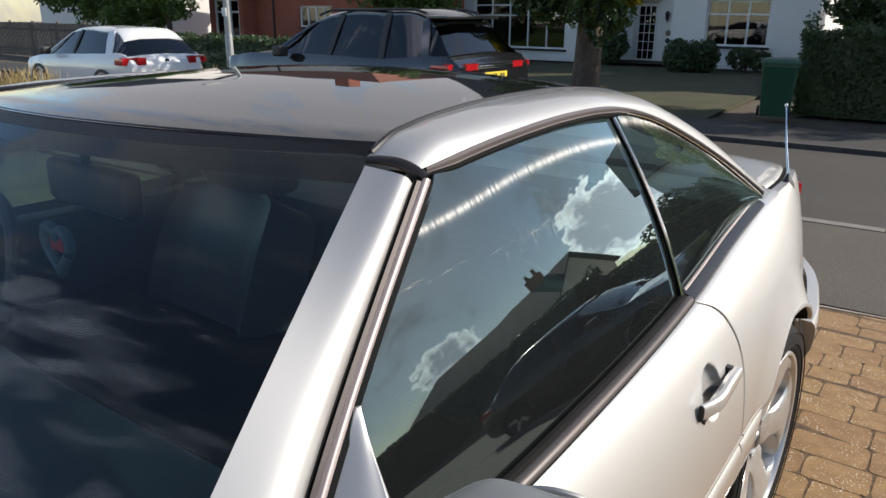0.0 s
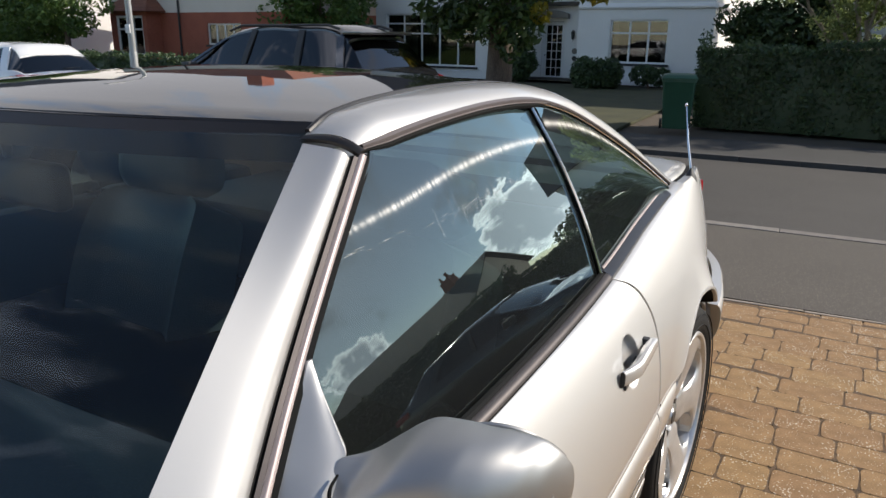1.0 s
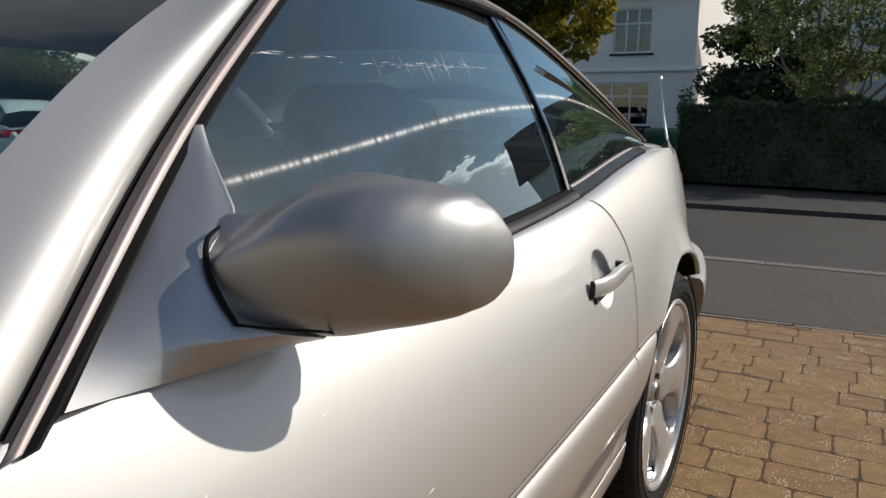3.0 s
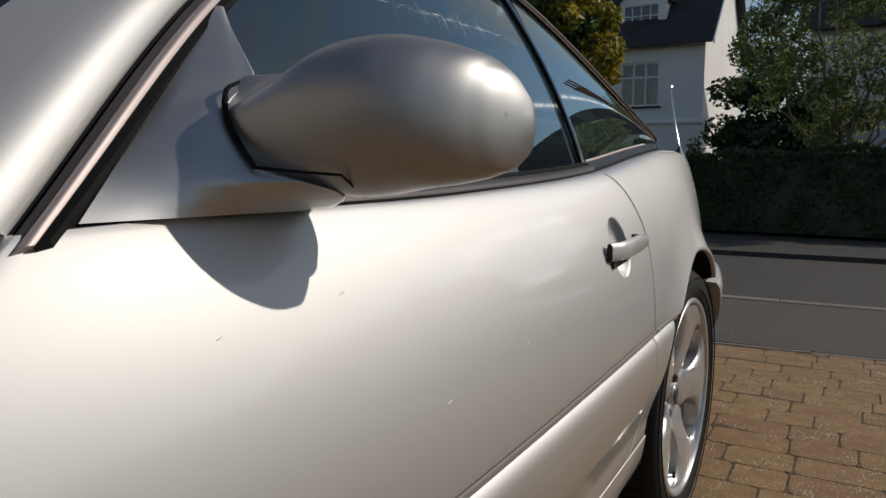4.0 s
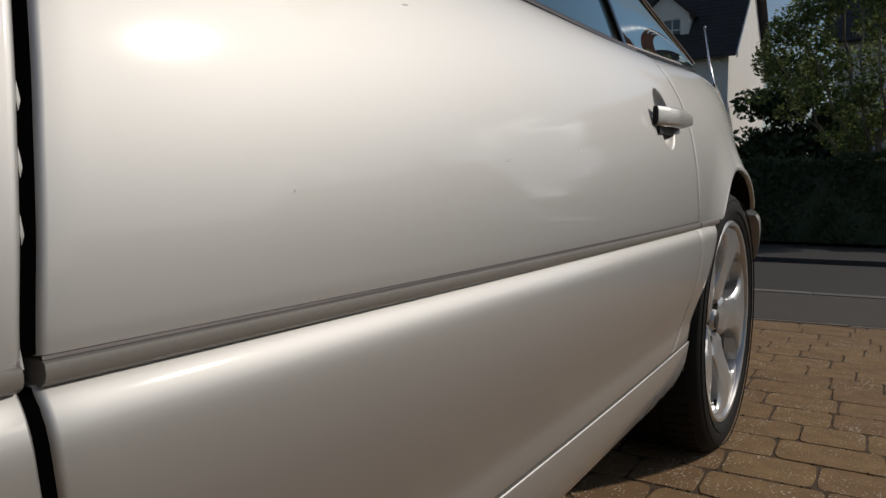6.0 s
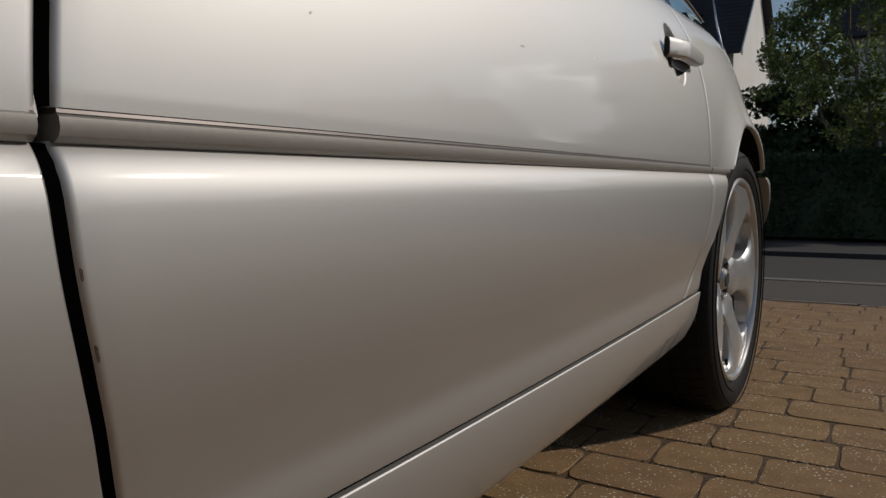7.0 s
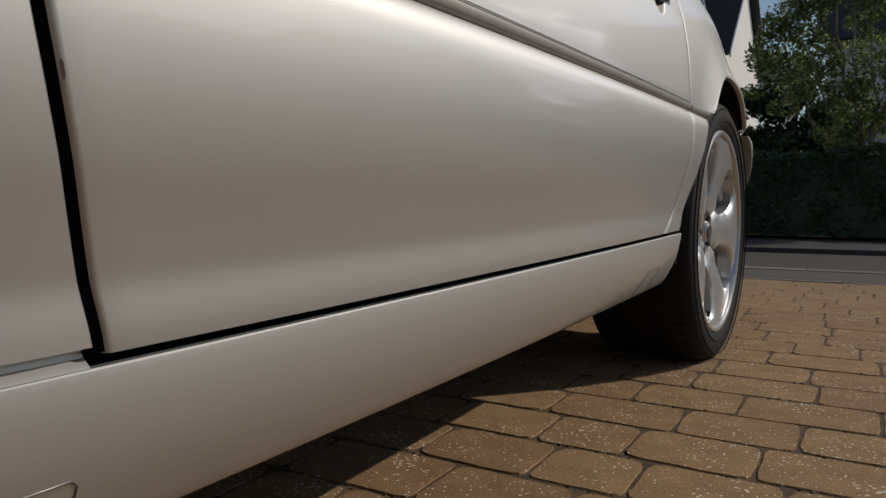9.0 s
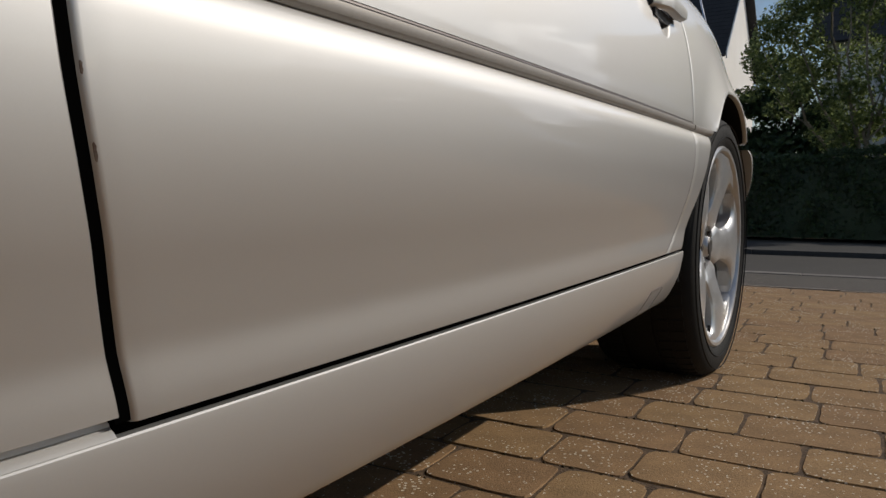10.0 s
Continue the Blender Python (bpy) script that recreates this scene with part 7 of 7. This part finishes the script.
SG = level(8.9) - 0.01
suv, sx_of, sxe = parked("glossy black sport utility vehicle parked along the kerb", -6.73, 8.95, 4.80, 1.94,
    [(0.0, 0.35, 0.80, 0.70), (0.12, 0.30, 1.00, 0.86), (0.5, 0.28, 1.13, 0.95), (1.3, 0.28, 1.19, 0.97), (2.4, 0.28, 1.20, 0.97), (3.8, 0.28, 1.20, 0.96), (4.45, 0.32, 1.25, 0.92), (4.72, 0.36, 1.21, 0.88), (4.80, 0.42, 1.12, 0.84)],
    [(1.15, 1.18, 0.80), (1.70, 1.48, 0.70), (2.15, 1.70, 0.655), (2.7, 1.80, 0.64), (3.4, 1.80, 0.63), (4.1, 1.74, 0.61), (4.38, 1.57, 0.66), (4.62, 1.27, 0.76)],
    M_BLACKPAINT, SG, 0.37, (0.90, 3.78), "glossy black",
    {"roof": (2.05, 4.28), "pillars": [(1.30, 2.10, 0.04, True), (2.55, 2.65, 0.045, False), (3.55, 3.50, 0.05, False), (4.30, 4.15, 0.06, True)], "mirror": 1.72, "mz": 1.16, "light": 1.07, "lh": 0.10, "lw": (0.42, 0.95)})
box("spoiler", sxe - 0.66, 8.95 - 0.60, SG + 1.70, sxe - 0.36, 8.95 + 0.60, SG + 1.745, M_BLACKPAINT, suv, 0.015, "black roof spoiler")
for s in (-1, 1):
    tube("roof_rail", [(sx_of(2.1), 8.95 + s * 0.60, SG + 1.74), (sx_of(2.35), 8.95 + s * 0.60, SG + 1.81), (sx_of(3.9), 8.95 + s * 0.58, SG + 1.82), (sx_of(4.1), 8.95 + s * 0.58, SG + 1.77)], 0.018, M_BLACKPLASTIC, suv)
box("number_plate", sxe + 0.014, 8.95 - 0.26, SG + 0.93, sxe + 0.022, 8.95 + 0.26, SG + 1.04, M_PLATE, suv, 0.002, "yellow number plate")
for k in range(7):
    if k != 4:
        box("plate_bar", sxe + 0.0225, 8.95 - 0.22 + 0.063 * k, SG + 0.955, sxe + 0.0245, 8.95 - 0.18 + 0.063 * k, SG + 1.015, M_BLACKPLASTIC, suv)
box("tail_trim", sxe - 0.02, 8.95 - 0.42, SG + 1.09, sxe + 0.016, 8.95 + 0.42, SG + 1.13, M_CHROME, suv, 0.006, "bright tailgate strip")
tube("exhaust", [(sxe - 0.2, 8.95 - 0.5, SG + 0.40), (sxe + 0.02, 8.95 - 0.5, SG + 0.40)], 0.05, M_CHROME, suv)

hat, hx_of, hxe = parked("white hatchback parked along the kerb", -13.9, 8.75, 4.25, 1.81,
    [(0.0, 0.30, 0.62, 0.62), (0.12, 0.25, 0.74, 0.80), (0.5, 0.22, 0.84, 0.88), (1.3, 0.20, 0.92, 0.905), (2.4, 0.20, 0.96, 0.905), (3.5, 0.20, 1.0, 0.89), (4.0, 0.26, 1.0, 0.84), (4.18, 0.32, 0.92, 0.80), (4.25, 0.36, 0.80, 0.76)],
    [(1.0, 0.92, 0.74), (1.5, 1.20, 0.66), (1.95, 1.40, 0.60), (2.4, 1.46, 0.585), (3.1, 1.44, 0.58), (3.7, 1.38, 0.58), (3.92, 1.22, 0.63), (4.12, 1.0, 0.72)],
    M_WHITEPAINT, level(8.75) - 0.01, 0.32, (0.82, 3.42), "white",
    {"roof": (1.9, 3.86), "pillars": [(1.05, 1.95, 0.035, True), (2.25, 2.35, 0.04, False), (3.60, 3.42, 0.11, True)], "mirror": 1.45, "mz": 0.93, "light": 0.80, "lh": 0.15, "lw": (0.50, 0.97)})
HG = level(8.75) - 0.01
lathe("badge", [(0, 0.0), (0.05, 0.0), (0.05, 0.012), (0, 0.014)], M_CHROME, hat, n=16).location = (hxe - 0.03, 8.75, HG + 0.86)
box("rear_plate", hxe + 0.004, 8.75 - 0.26, HG + 0.50, hxe + 0.012, 8.75 + 0.26, HG + 0.61, M_PLATE, hat, 0.002, "yellow number plate")
box("rear_wiper", hxe - 0.12, 8.75 - 0.02, HG + 1.03, hxe - 0.09, 8.75 + 0.32, HG + 1.05, M_BLACKPLASTIC, hat, 0.005)


GG = level(8.75) - 0.01
parked("dark grey hatchback parked along the kerb beside the drive", 4.9, 8.75, 4.1, 1.78,
    [(0.0, 0.30, 0.62, 0.62), (0.12, 0.25, 0.74, 0.80), (0.5, 0.22, 0.84, 0.87), (1.3, 0.20, 0.92, 0.89), (2.4, 0.20, 0.96, 0.89), (3.5, 0.20, 1.0, 0.88), (3.9, 0.26, 1.0, 0.83), (4.05, 0.32, 0.92, 0.80), (4.10, 0.36, 0.80, 0.76)],
    [(1.0, 0.92, 0.74), (1.5, 1.20, 0.66), (1.95, 1.42, 0.60), (2.4, 1.48, 0.585), (3.1, 1.46, 0.57), (3.5, 1.38, 0.55), (3.74, 1.20, 0.60), (3.95, 1.0, 0.70)],
    M_BLACKPAINT, GG, 0.32, (0.82, 3.34), "dark grey",
    {"roof": (1.9, 3.62), "pillars": [(1.05, 1.95, 0.035, True), (2.25, 2.35, 0.04, False), (3.35, 3.15, 0.17, True)], "mirror": 1.45, "mz": 0.93, "light": 0.80, "lh": 0.15, "lw": (0.50, 0.97)})


# ------------------------------------------------------------------ street furniture
def wheelie_bin(x, y, turn):
    e = empty("wheelie_bin")
    tagged(e, "dark green plastic wheelie bin standing on the far footway", "bin")
    n = 8

    def rr(w, d, z, r=0.05):
        out = []
        for sx, sy, a0 in ((1, 1, 0), (-1, 1, 90), (-1, -1, 180), (1, -1, 270)):
            for k in range(5):
                a = radians(a0 + 22.5 * k)
                out.append((sx * (w / 2 - r) + r * math.cos(a), sy * (d / 2 - r) + r * math.sin(a), z))
        return out
    loft("bin_body", [rr(0.48, 0.50, 0.06), rr(0.50, 0.54, 0.12), rr(0.60, 0.68, 0.92), rr(0.63, 0.71, 0.94), rr(0.63, 0.71, 0.99)], M_BIN, e, label="green tapered body")
    loft("bin_lid", [rr(0.66, 0.76, 0.992), rr(0.66, 0.76, 1.015), rr(0.60, 0.68, 1.06), rr(0.40, 0.48, 1.085)], M_BIN, e, label="green lid")
    tube("bin_handle", [(-0.25, 0.36, 1.0), (-0.25, 0.43, 1.0), (0.25, 0.43, 1.0), (0.25, 0.36, 1.0)], 0.016, M_BIN, e)
    for s in (-1, 1):
        w = lathe("bin_wheel", [(0.02, 0), (0.09, 0.005), (0.10, 0.0), (0.10, -0.04), (0.02, -0.045)], M_BLACKPLASTIC, e, n=24, close=True)
        w.location = (s * 0.27, 0.26, 0.10)
    tube("bin_axle", [(-0.27, 0.26, 0.10), (0.27, 0.26, 0.10)], 0.012, M_DARKMETAL, e)
    e.matrix_world = Matrix.Translation((x, y, level(y) + 0.005)) @ Matrix.Rotation(turn, 4, "Z") @ Matrix.Scale(1.10, 4)


wheelie_bin(-2.62, 16.6, radians(14))


def lamp_post(x, y):
    e = empty("street_lamp")
    tagged(e, "grey galvanised street lamp post with a curved arm", "lamp post")
    z = level(y)
    tube("lamp_column_base", [(x, y, z - 0.02), (x, y, z + 1.3), (x, y, z + 1.35)], [0.125, 0.12, 0.11], M_POLE, e, n=16)
    tube("lamp_column", [(x, y, z + 1.3), (x, y, z + 5.0), (x, y - 0.05, z + 5.5), (x, y - 0.35, z + 5.85), (x, y - 1.0, z + 6.0)], [0.105, 0.08, 0.065, 0.05, 0.04], M_POLE, e, n=14)
    box("lamp_head", x - 0.13, y - 1.6, z + 5.95, x + 0.13, y - 0.95, z + 6.06, M_POLE, e, 0.03, "grey lamp head")
    box("lamp_sign", x - 0.10, y - 0.115, z + 1.9, x + 0.10, y - 0.075, z + 2.15, M_WHITEFRAME, e, 0.005, "small white plate")


lamp_post(-18.65, 15.2)


def fence(x0, x1, y, h, label):
    e = empty("fence")
    tagged(e, label, "fence")
    z = level(y)
    n = int((x1 - x0) / 0.14)
    bm = box_bm(-0.06, -0.012, 0.0, 0.06, 0.012, h, 0.006)
    me = bpy.data.meshes.new("fence_board")
    bm.to_mesh(me)
    bm.free()
    me.materials.append(M_FENCE)
    for i in range(n):
        o = new("fence_board", me)
        o.parent = e
        o.location = (x0 + 0.14 * i, y, z + random.uniform(-0.02, 0.01))
    for k in range(int((x1 - x0) / 2.4) + 1):
        box("fence_post", x0 + 2.4 * k - 0.05, y + 0.02, z - 0.03, x0 + 2.4 * k + 0.05, y + 0.12, z + h + 0.08, M_FENCE, e, 0.008)
    for q in (0.3, h - 0.3):
        box("fence_rail", x0, y + 0.014, z + q, x1, y + 0.05, z + q + 0.08, M_FENCE, e)


fence(-40.0, -29.0, 16.5, 1.5, "weathered grey board fence along the far footway")
hedge("hedge", -28.0, -14.5, 16.6, 17.3, 0.55, 0.55, 9000, M_LEAFDARK, "low dark green hedge before the brick house", 17, size=0.06)


# ------------------------------------------------------------------ block paving
drive = empty("drive_paving")
tagged(drive, "tan-brown concrete block paving in straight courses", "paving", kind="structure")
PL, PW = 0.200, 0.1497
ROW_AT = 1.864 - 12 * PW + PW / 2


def drive_place(u, v, z=0.0):
    c, s = math.cos(PAVE), math.sin(PAVE)
    x, y = c * u - s * v, s * u + c * v
    return Vector((x, y, z + level(y)))


n = 26
bedv = [drive_place(-3.2 + 6.6 * i / n, -5.0 + 9.62 * j / n, -0.0022) for i in range(n + 1) for j in range(n + 1)]
bed = obj("paving_bed", bedv, [(i * (n + 1) + j, (i + 1) * (n + 1) + j, (i + 1) * (n + 1) + j + 1, i * (n + 1) + j + 1) for i in range(n) for j in range(n)], M_JOINT, None, smooth=False)
tagged(bed, "dark sandy joints under the block paving", "paving", kind="structure")


def paver_mesh(w, d, seed):
    """One tumbled block: a flat top with worn, slightly crooked edges."""
    rng = random.Random(seed)
    a, b = w / 2 - 0.0004, d / 2 - 0.0004
    ring = []
    for sx, sy in ((-1, -1), (1, -1), (1, 1), (-1, 1)):
        jx, jy = rng.uniform(-0.004, 0.0), rng.uniform(-0.003, 0.0)
        cx, cy = sx * (a + jx), sy * (b + jy)
        r = rng.uniform(0.009, 0.024)
        pts = [(cx - sx * r, cy), (cx - sx * r * 0.3, cy - sy * r * 0.3), (cx, cy - sy * r)]
        if sx * sy > 0:
            pts = pts[::-1]
        ring += pts
        nx = {(-1, -1): (0, -1), (1, -1): (1, 0), (1, 1): (0, 1), (-1, 1): (-1, 0)}[sx, sy]
        flow = {(0, -1): 1, (1, 0): 1, (0, 1): -1, (-1, 0): -1}[nx]
        for k in (-0.42, 0.0, 0.42):
            ring.append((nx[0] * (a - rng.uniform(0, 0.0026)) + (flow * k + rng.uniform(-0.12, 0.12)) * a * abs(nx[1]), nx[1] * (b - rng.uniform(0, 0.0026)) + (flow * k + rng.uniform(-0.12, 0.12)) * b * abs(nx[0])))
    m = len(ring)
    wear = [rng.uniform(0.0010, 0.0034) for _ in ring]
    verts = [(x, y, -0.0050) for x, y in ring] + [(x * (1 - e / a), y * (1 - e / b), -0.0002) for (x, y), e in zip(ring, wear)] + [(0, 0, 0.0)]
    faces = []
    for k in range(m):
        q = (k + 1) % m
        faces += [(k, q, m + q, m + k), (m + k, m + q, 2 * m)]
    me = bpy.data.meshes.new("paver")
    me.from_pydata(verts, [], faces)
    me.polygons.foreach_set("use_smooth", [True] * len(me.polygons))
    me.set_sharp_from_angle(angle=radians(12))
    me.materials.append(M_PAVER)
    return me, verts, faces


def past_end(p):
    """How far a place lies past the slanting end of the drive."""
    return p.y - (4.615 + math.tan(PAVE_END) * (p.x - 0.6))


lens = (1.18, 0.97, 0.98, 0.75, 1.20, 0.96, 1.17, 0.74)
kinds = [paver_mesh(PL * k, PW, 100 + i) for i, k in enumerate(lens)]
rng = random.Random(4)
rest_v, rest_f = [], []
near = 0
for r in range(int(-4.8 / PW), int(5.1 / PW)):
    v = r * PW + ROW_AT
    u = -3.1 + rng.random() * PL
    while u < 3.3:
        k = rng.randrange(len(kinds))
        w = PL * lens[k]
        c = drive_place(u + w / 2, v)
        z = rng.uniform(-0.0013, 0.0005)
        m = Matrix.Translation(c + Vector((0, 0, z))) @ Matrix.Rotation(PAVE + rng.uniform(-0.014, 0.014) + (math.pi if rng.random() < 0.5 else 0), 4, "Z") @ Matrix.Rotation(rng.uniform(-0.006, 0.006), 4, "X") @ Matrix.Rotation(rng.uniform(-0.005, 0.005), 4, "Y")
        u += w
        if past_end(c - Vector((0, PW / 2, 0))) > -0.012:
            continue
        if near < 300 and 0.40 < c.x < 2.0 and 1.35 < c.y < 4.35:
            o = new("paver", kinds[k][0])
            o.parent = drive
            o.matrix_world = m
            near += 1
        else:
            b0 = len(rest_v)
            for p in kinds[k][1]:
                q = m @ Vector(p)
                q.y -= max(0.0, past_end(q) + 0.002)
                rest_v.append(q)
            rest_f += [tuple(b0 + q for q in f) for f in kinds[k][2]]
rest = obj("paver_field", rest_v, rest_f, M_PAVER, drive)
tagged(rest, "rest of the tan-brown block paving", kind="stuff")
# pale edging where the paving meets the footway
edge_me = paver_mesh(0.50, 0.026, 77)[0].copy()
edge_me.materials.clear()
edge_me.materials.append(M_EDGING)
for i in range(14):
    x = -3.2 + 0.5 * i * math.cos(PAVE_END)
    y = 4.615 + math.tan(PAVE_END) * (x - 0.6) + 0.014
    o = new("edging_block", edge_me)
    o.parent = drive
    o.matrix_world = Matrix.Translation((x, y, level(y) + 0.005)) @ Matrix.Rotation(PAVE_END, 4, "Z")

# moss and grit lodged in the joints
moss_v, moss_f = [], []
rng = random.Random(12)
for i in range(2600):
    v = rng.randrange(int(0.6 / PW), int(4.4 / PW)) * PW + ROW_AT - PW / 2 + rng.gauss(0, 0.0028)
    u = rng.uniform(0.3, 2.6)
    c = drive_place(u, v, -0.0030)
    r = rng.uniform(0.0015, 0.0052)
    k = len(moss_v)
    a0 = rng.random() * 6.28
    for q in range(5):
        a = a0 + q * 1.2566
        moss_v.append(c + Vector((r * math.cos(a) * rng.uniform(0.7, 1.7), r * math.sin(a) * rng.uniform(0.6, 1.2), 0)))
    moss_v.append(c + Vector((0, 0, r * rng.uniform(0.7, 1.2))))
    moss_f += [(k + q, k + (q + 1) % 5, k + 5) for q in range(5)]
moss = obj("joint_moss", moss_v, moss_f, M_MOSS, None)
tagged(moss, "dark moss and grit lodged in the paving joints", "moss", kind="stuff")

# wear on the coupe: glass scratches and stone chips
scr_v, scr_f = [], []
rng = random.Random(21)


def sliver(y, v, length, width, dv):
    """A hair-fine scratch on the door glass, length along dv (0 level, 1 upright)."""
    k = len(scr_v)
    for t, w in ((0, 0.3), (0.5, 1.0), (1, 0.3)):
        yy, vv = y + (1 - dv) * length * (t - 0.5), v + dv * length / 0.34 * (t - 0.5)
        b = waist(yy, -0.0235, 0.004)
        r = RAIL(max(yy, 1.394))
        p = b.lerp(Vector((r[0], yy, r[1] + 0.002)), vv)
        p.x += 0.016 * math.sin(math.pi * vv) + 0.0012
        o = Vector((0, dv, 0)) * width * w + Vector((-0.4, 0, 0.92)) * (1 - dv) * width * w
        scr_v.extend([p - o, p + o])
    scr_f.extend([(k, k + 1, k + 3, k + 2), (k + 2, k + 3, k + 5, k + 4)])


line = curve((1.22, 0.70), (1.34, 0.70), (1.44, 0.68), (1.565, 0.67), (1.78, 0.67), (1.90, 0.67))
for i in range(55):
    y = rng.uniform(1.22, 1.84)
    sliver(y, line(y) + rng.gauss(0, 0.004), rng.uniform(0.006, 0.03), rng.uniform(0.00015, 0.0004), 0.0)
for i in range(34):
    y = rng.gauss(1.62, 0.09)
    sliver(y, line(y) + rng.gauss(0, 0.02), rng.uniform(0.008, 0.045), rng.uniform(0.00015, 0.0003), 0.97)
scr = obj("glass_scratches", scr_v, scr_f, M_SCRATCH, car, smooth=False, label="fine scratches across the door glass")
scr.visible_shadow = False
scr["kind"] = "stuff"
for y, z, ln in ((1.013, 0.795, 0.006), (1.141, 0.804, 0.010), (1.263, 0.685, 0.012), (0.98, 0.66, 0.003), (1.45, 0.70, 0.003)):
    bm = bmesh.new()
    pts = [(side_x(y + a, z + b) + 0.0003, y + a, z + b) for a, b in ((-ln / 2, -0.0006), (0, -0.0009), (ln / 2, 0.0006), (0.1 * ln, 0.0010))]
    ngon_prism(bm, pts, (-0.0006, 0, 0))
    part("paint_chip", bm, M_CHIP, car, "small pale paint chip")
for z0, ln, w in ((0.487, 0.009, 0.0009), (0.523, 0.006, 0.0008)):
    bm = bmesh.new()
    pts = []
    for k, (dz, dw) in enumerate(((-0.5, 0.3), (-0.2, 1.0), (0.1, 0.7), (0.3, 1.1), (0.5, 0.2), (0.4, -0.3), (0.0, -0.4), (-0.4, -0.3))):
        z = z0 + ln * dz
        y = DOOR_F(z) + 0.0046 + w * dw
        pts.append((clad_x(y, z) - rolled(y - DOOR_F(z) - 0.0026) + 0.0004, y, z))
    ngon_prism(bm, pts, (-0.001, 0, 0))
    part("edge_chip", bm, M_BARE, car, "brown worn chip on the door edge")
for k in range(6):
    x = 1.0385 - 0.0006 * k
    h = HOUSING(x)
    y, z = h[0] + 0.004 + 0.0022 * k, (h[2] + h[3]) / 2 + 0.004 + 0.0016 * (k % 3)
    bm = bmesh.new()
    ngon_prism(bm, [(x + 0.0016, y - 0.0010, z - 0.0004), (x + 0.0024, y + 0.0012, z + 0.0020), (x + 0.0023, y + 0.0015, z + 0.0021), (x + 0.0015, y - 0.0007, z - 0.0003)], (-0.0004, 0, 0))
    part("scuff", bm, M_CHIP, mirror, "pale scuff on the mirror end")
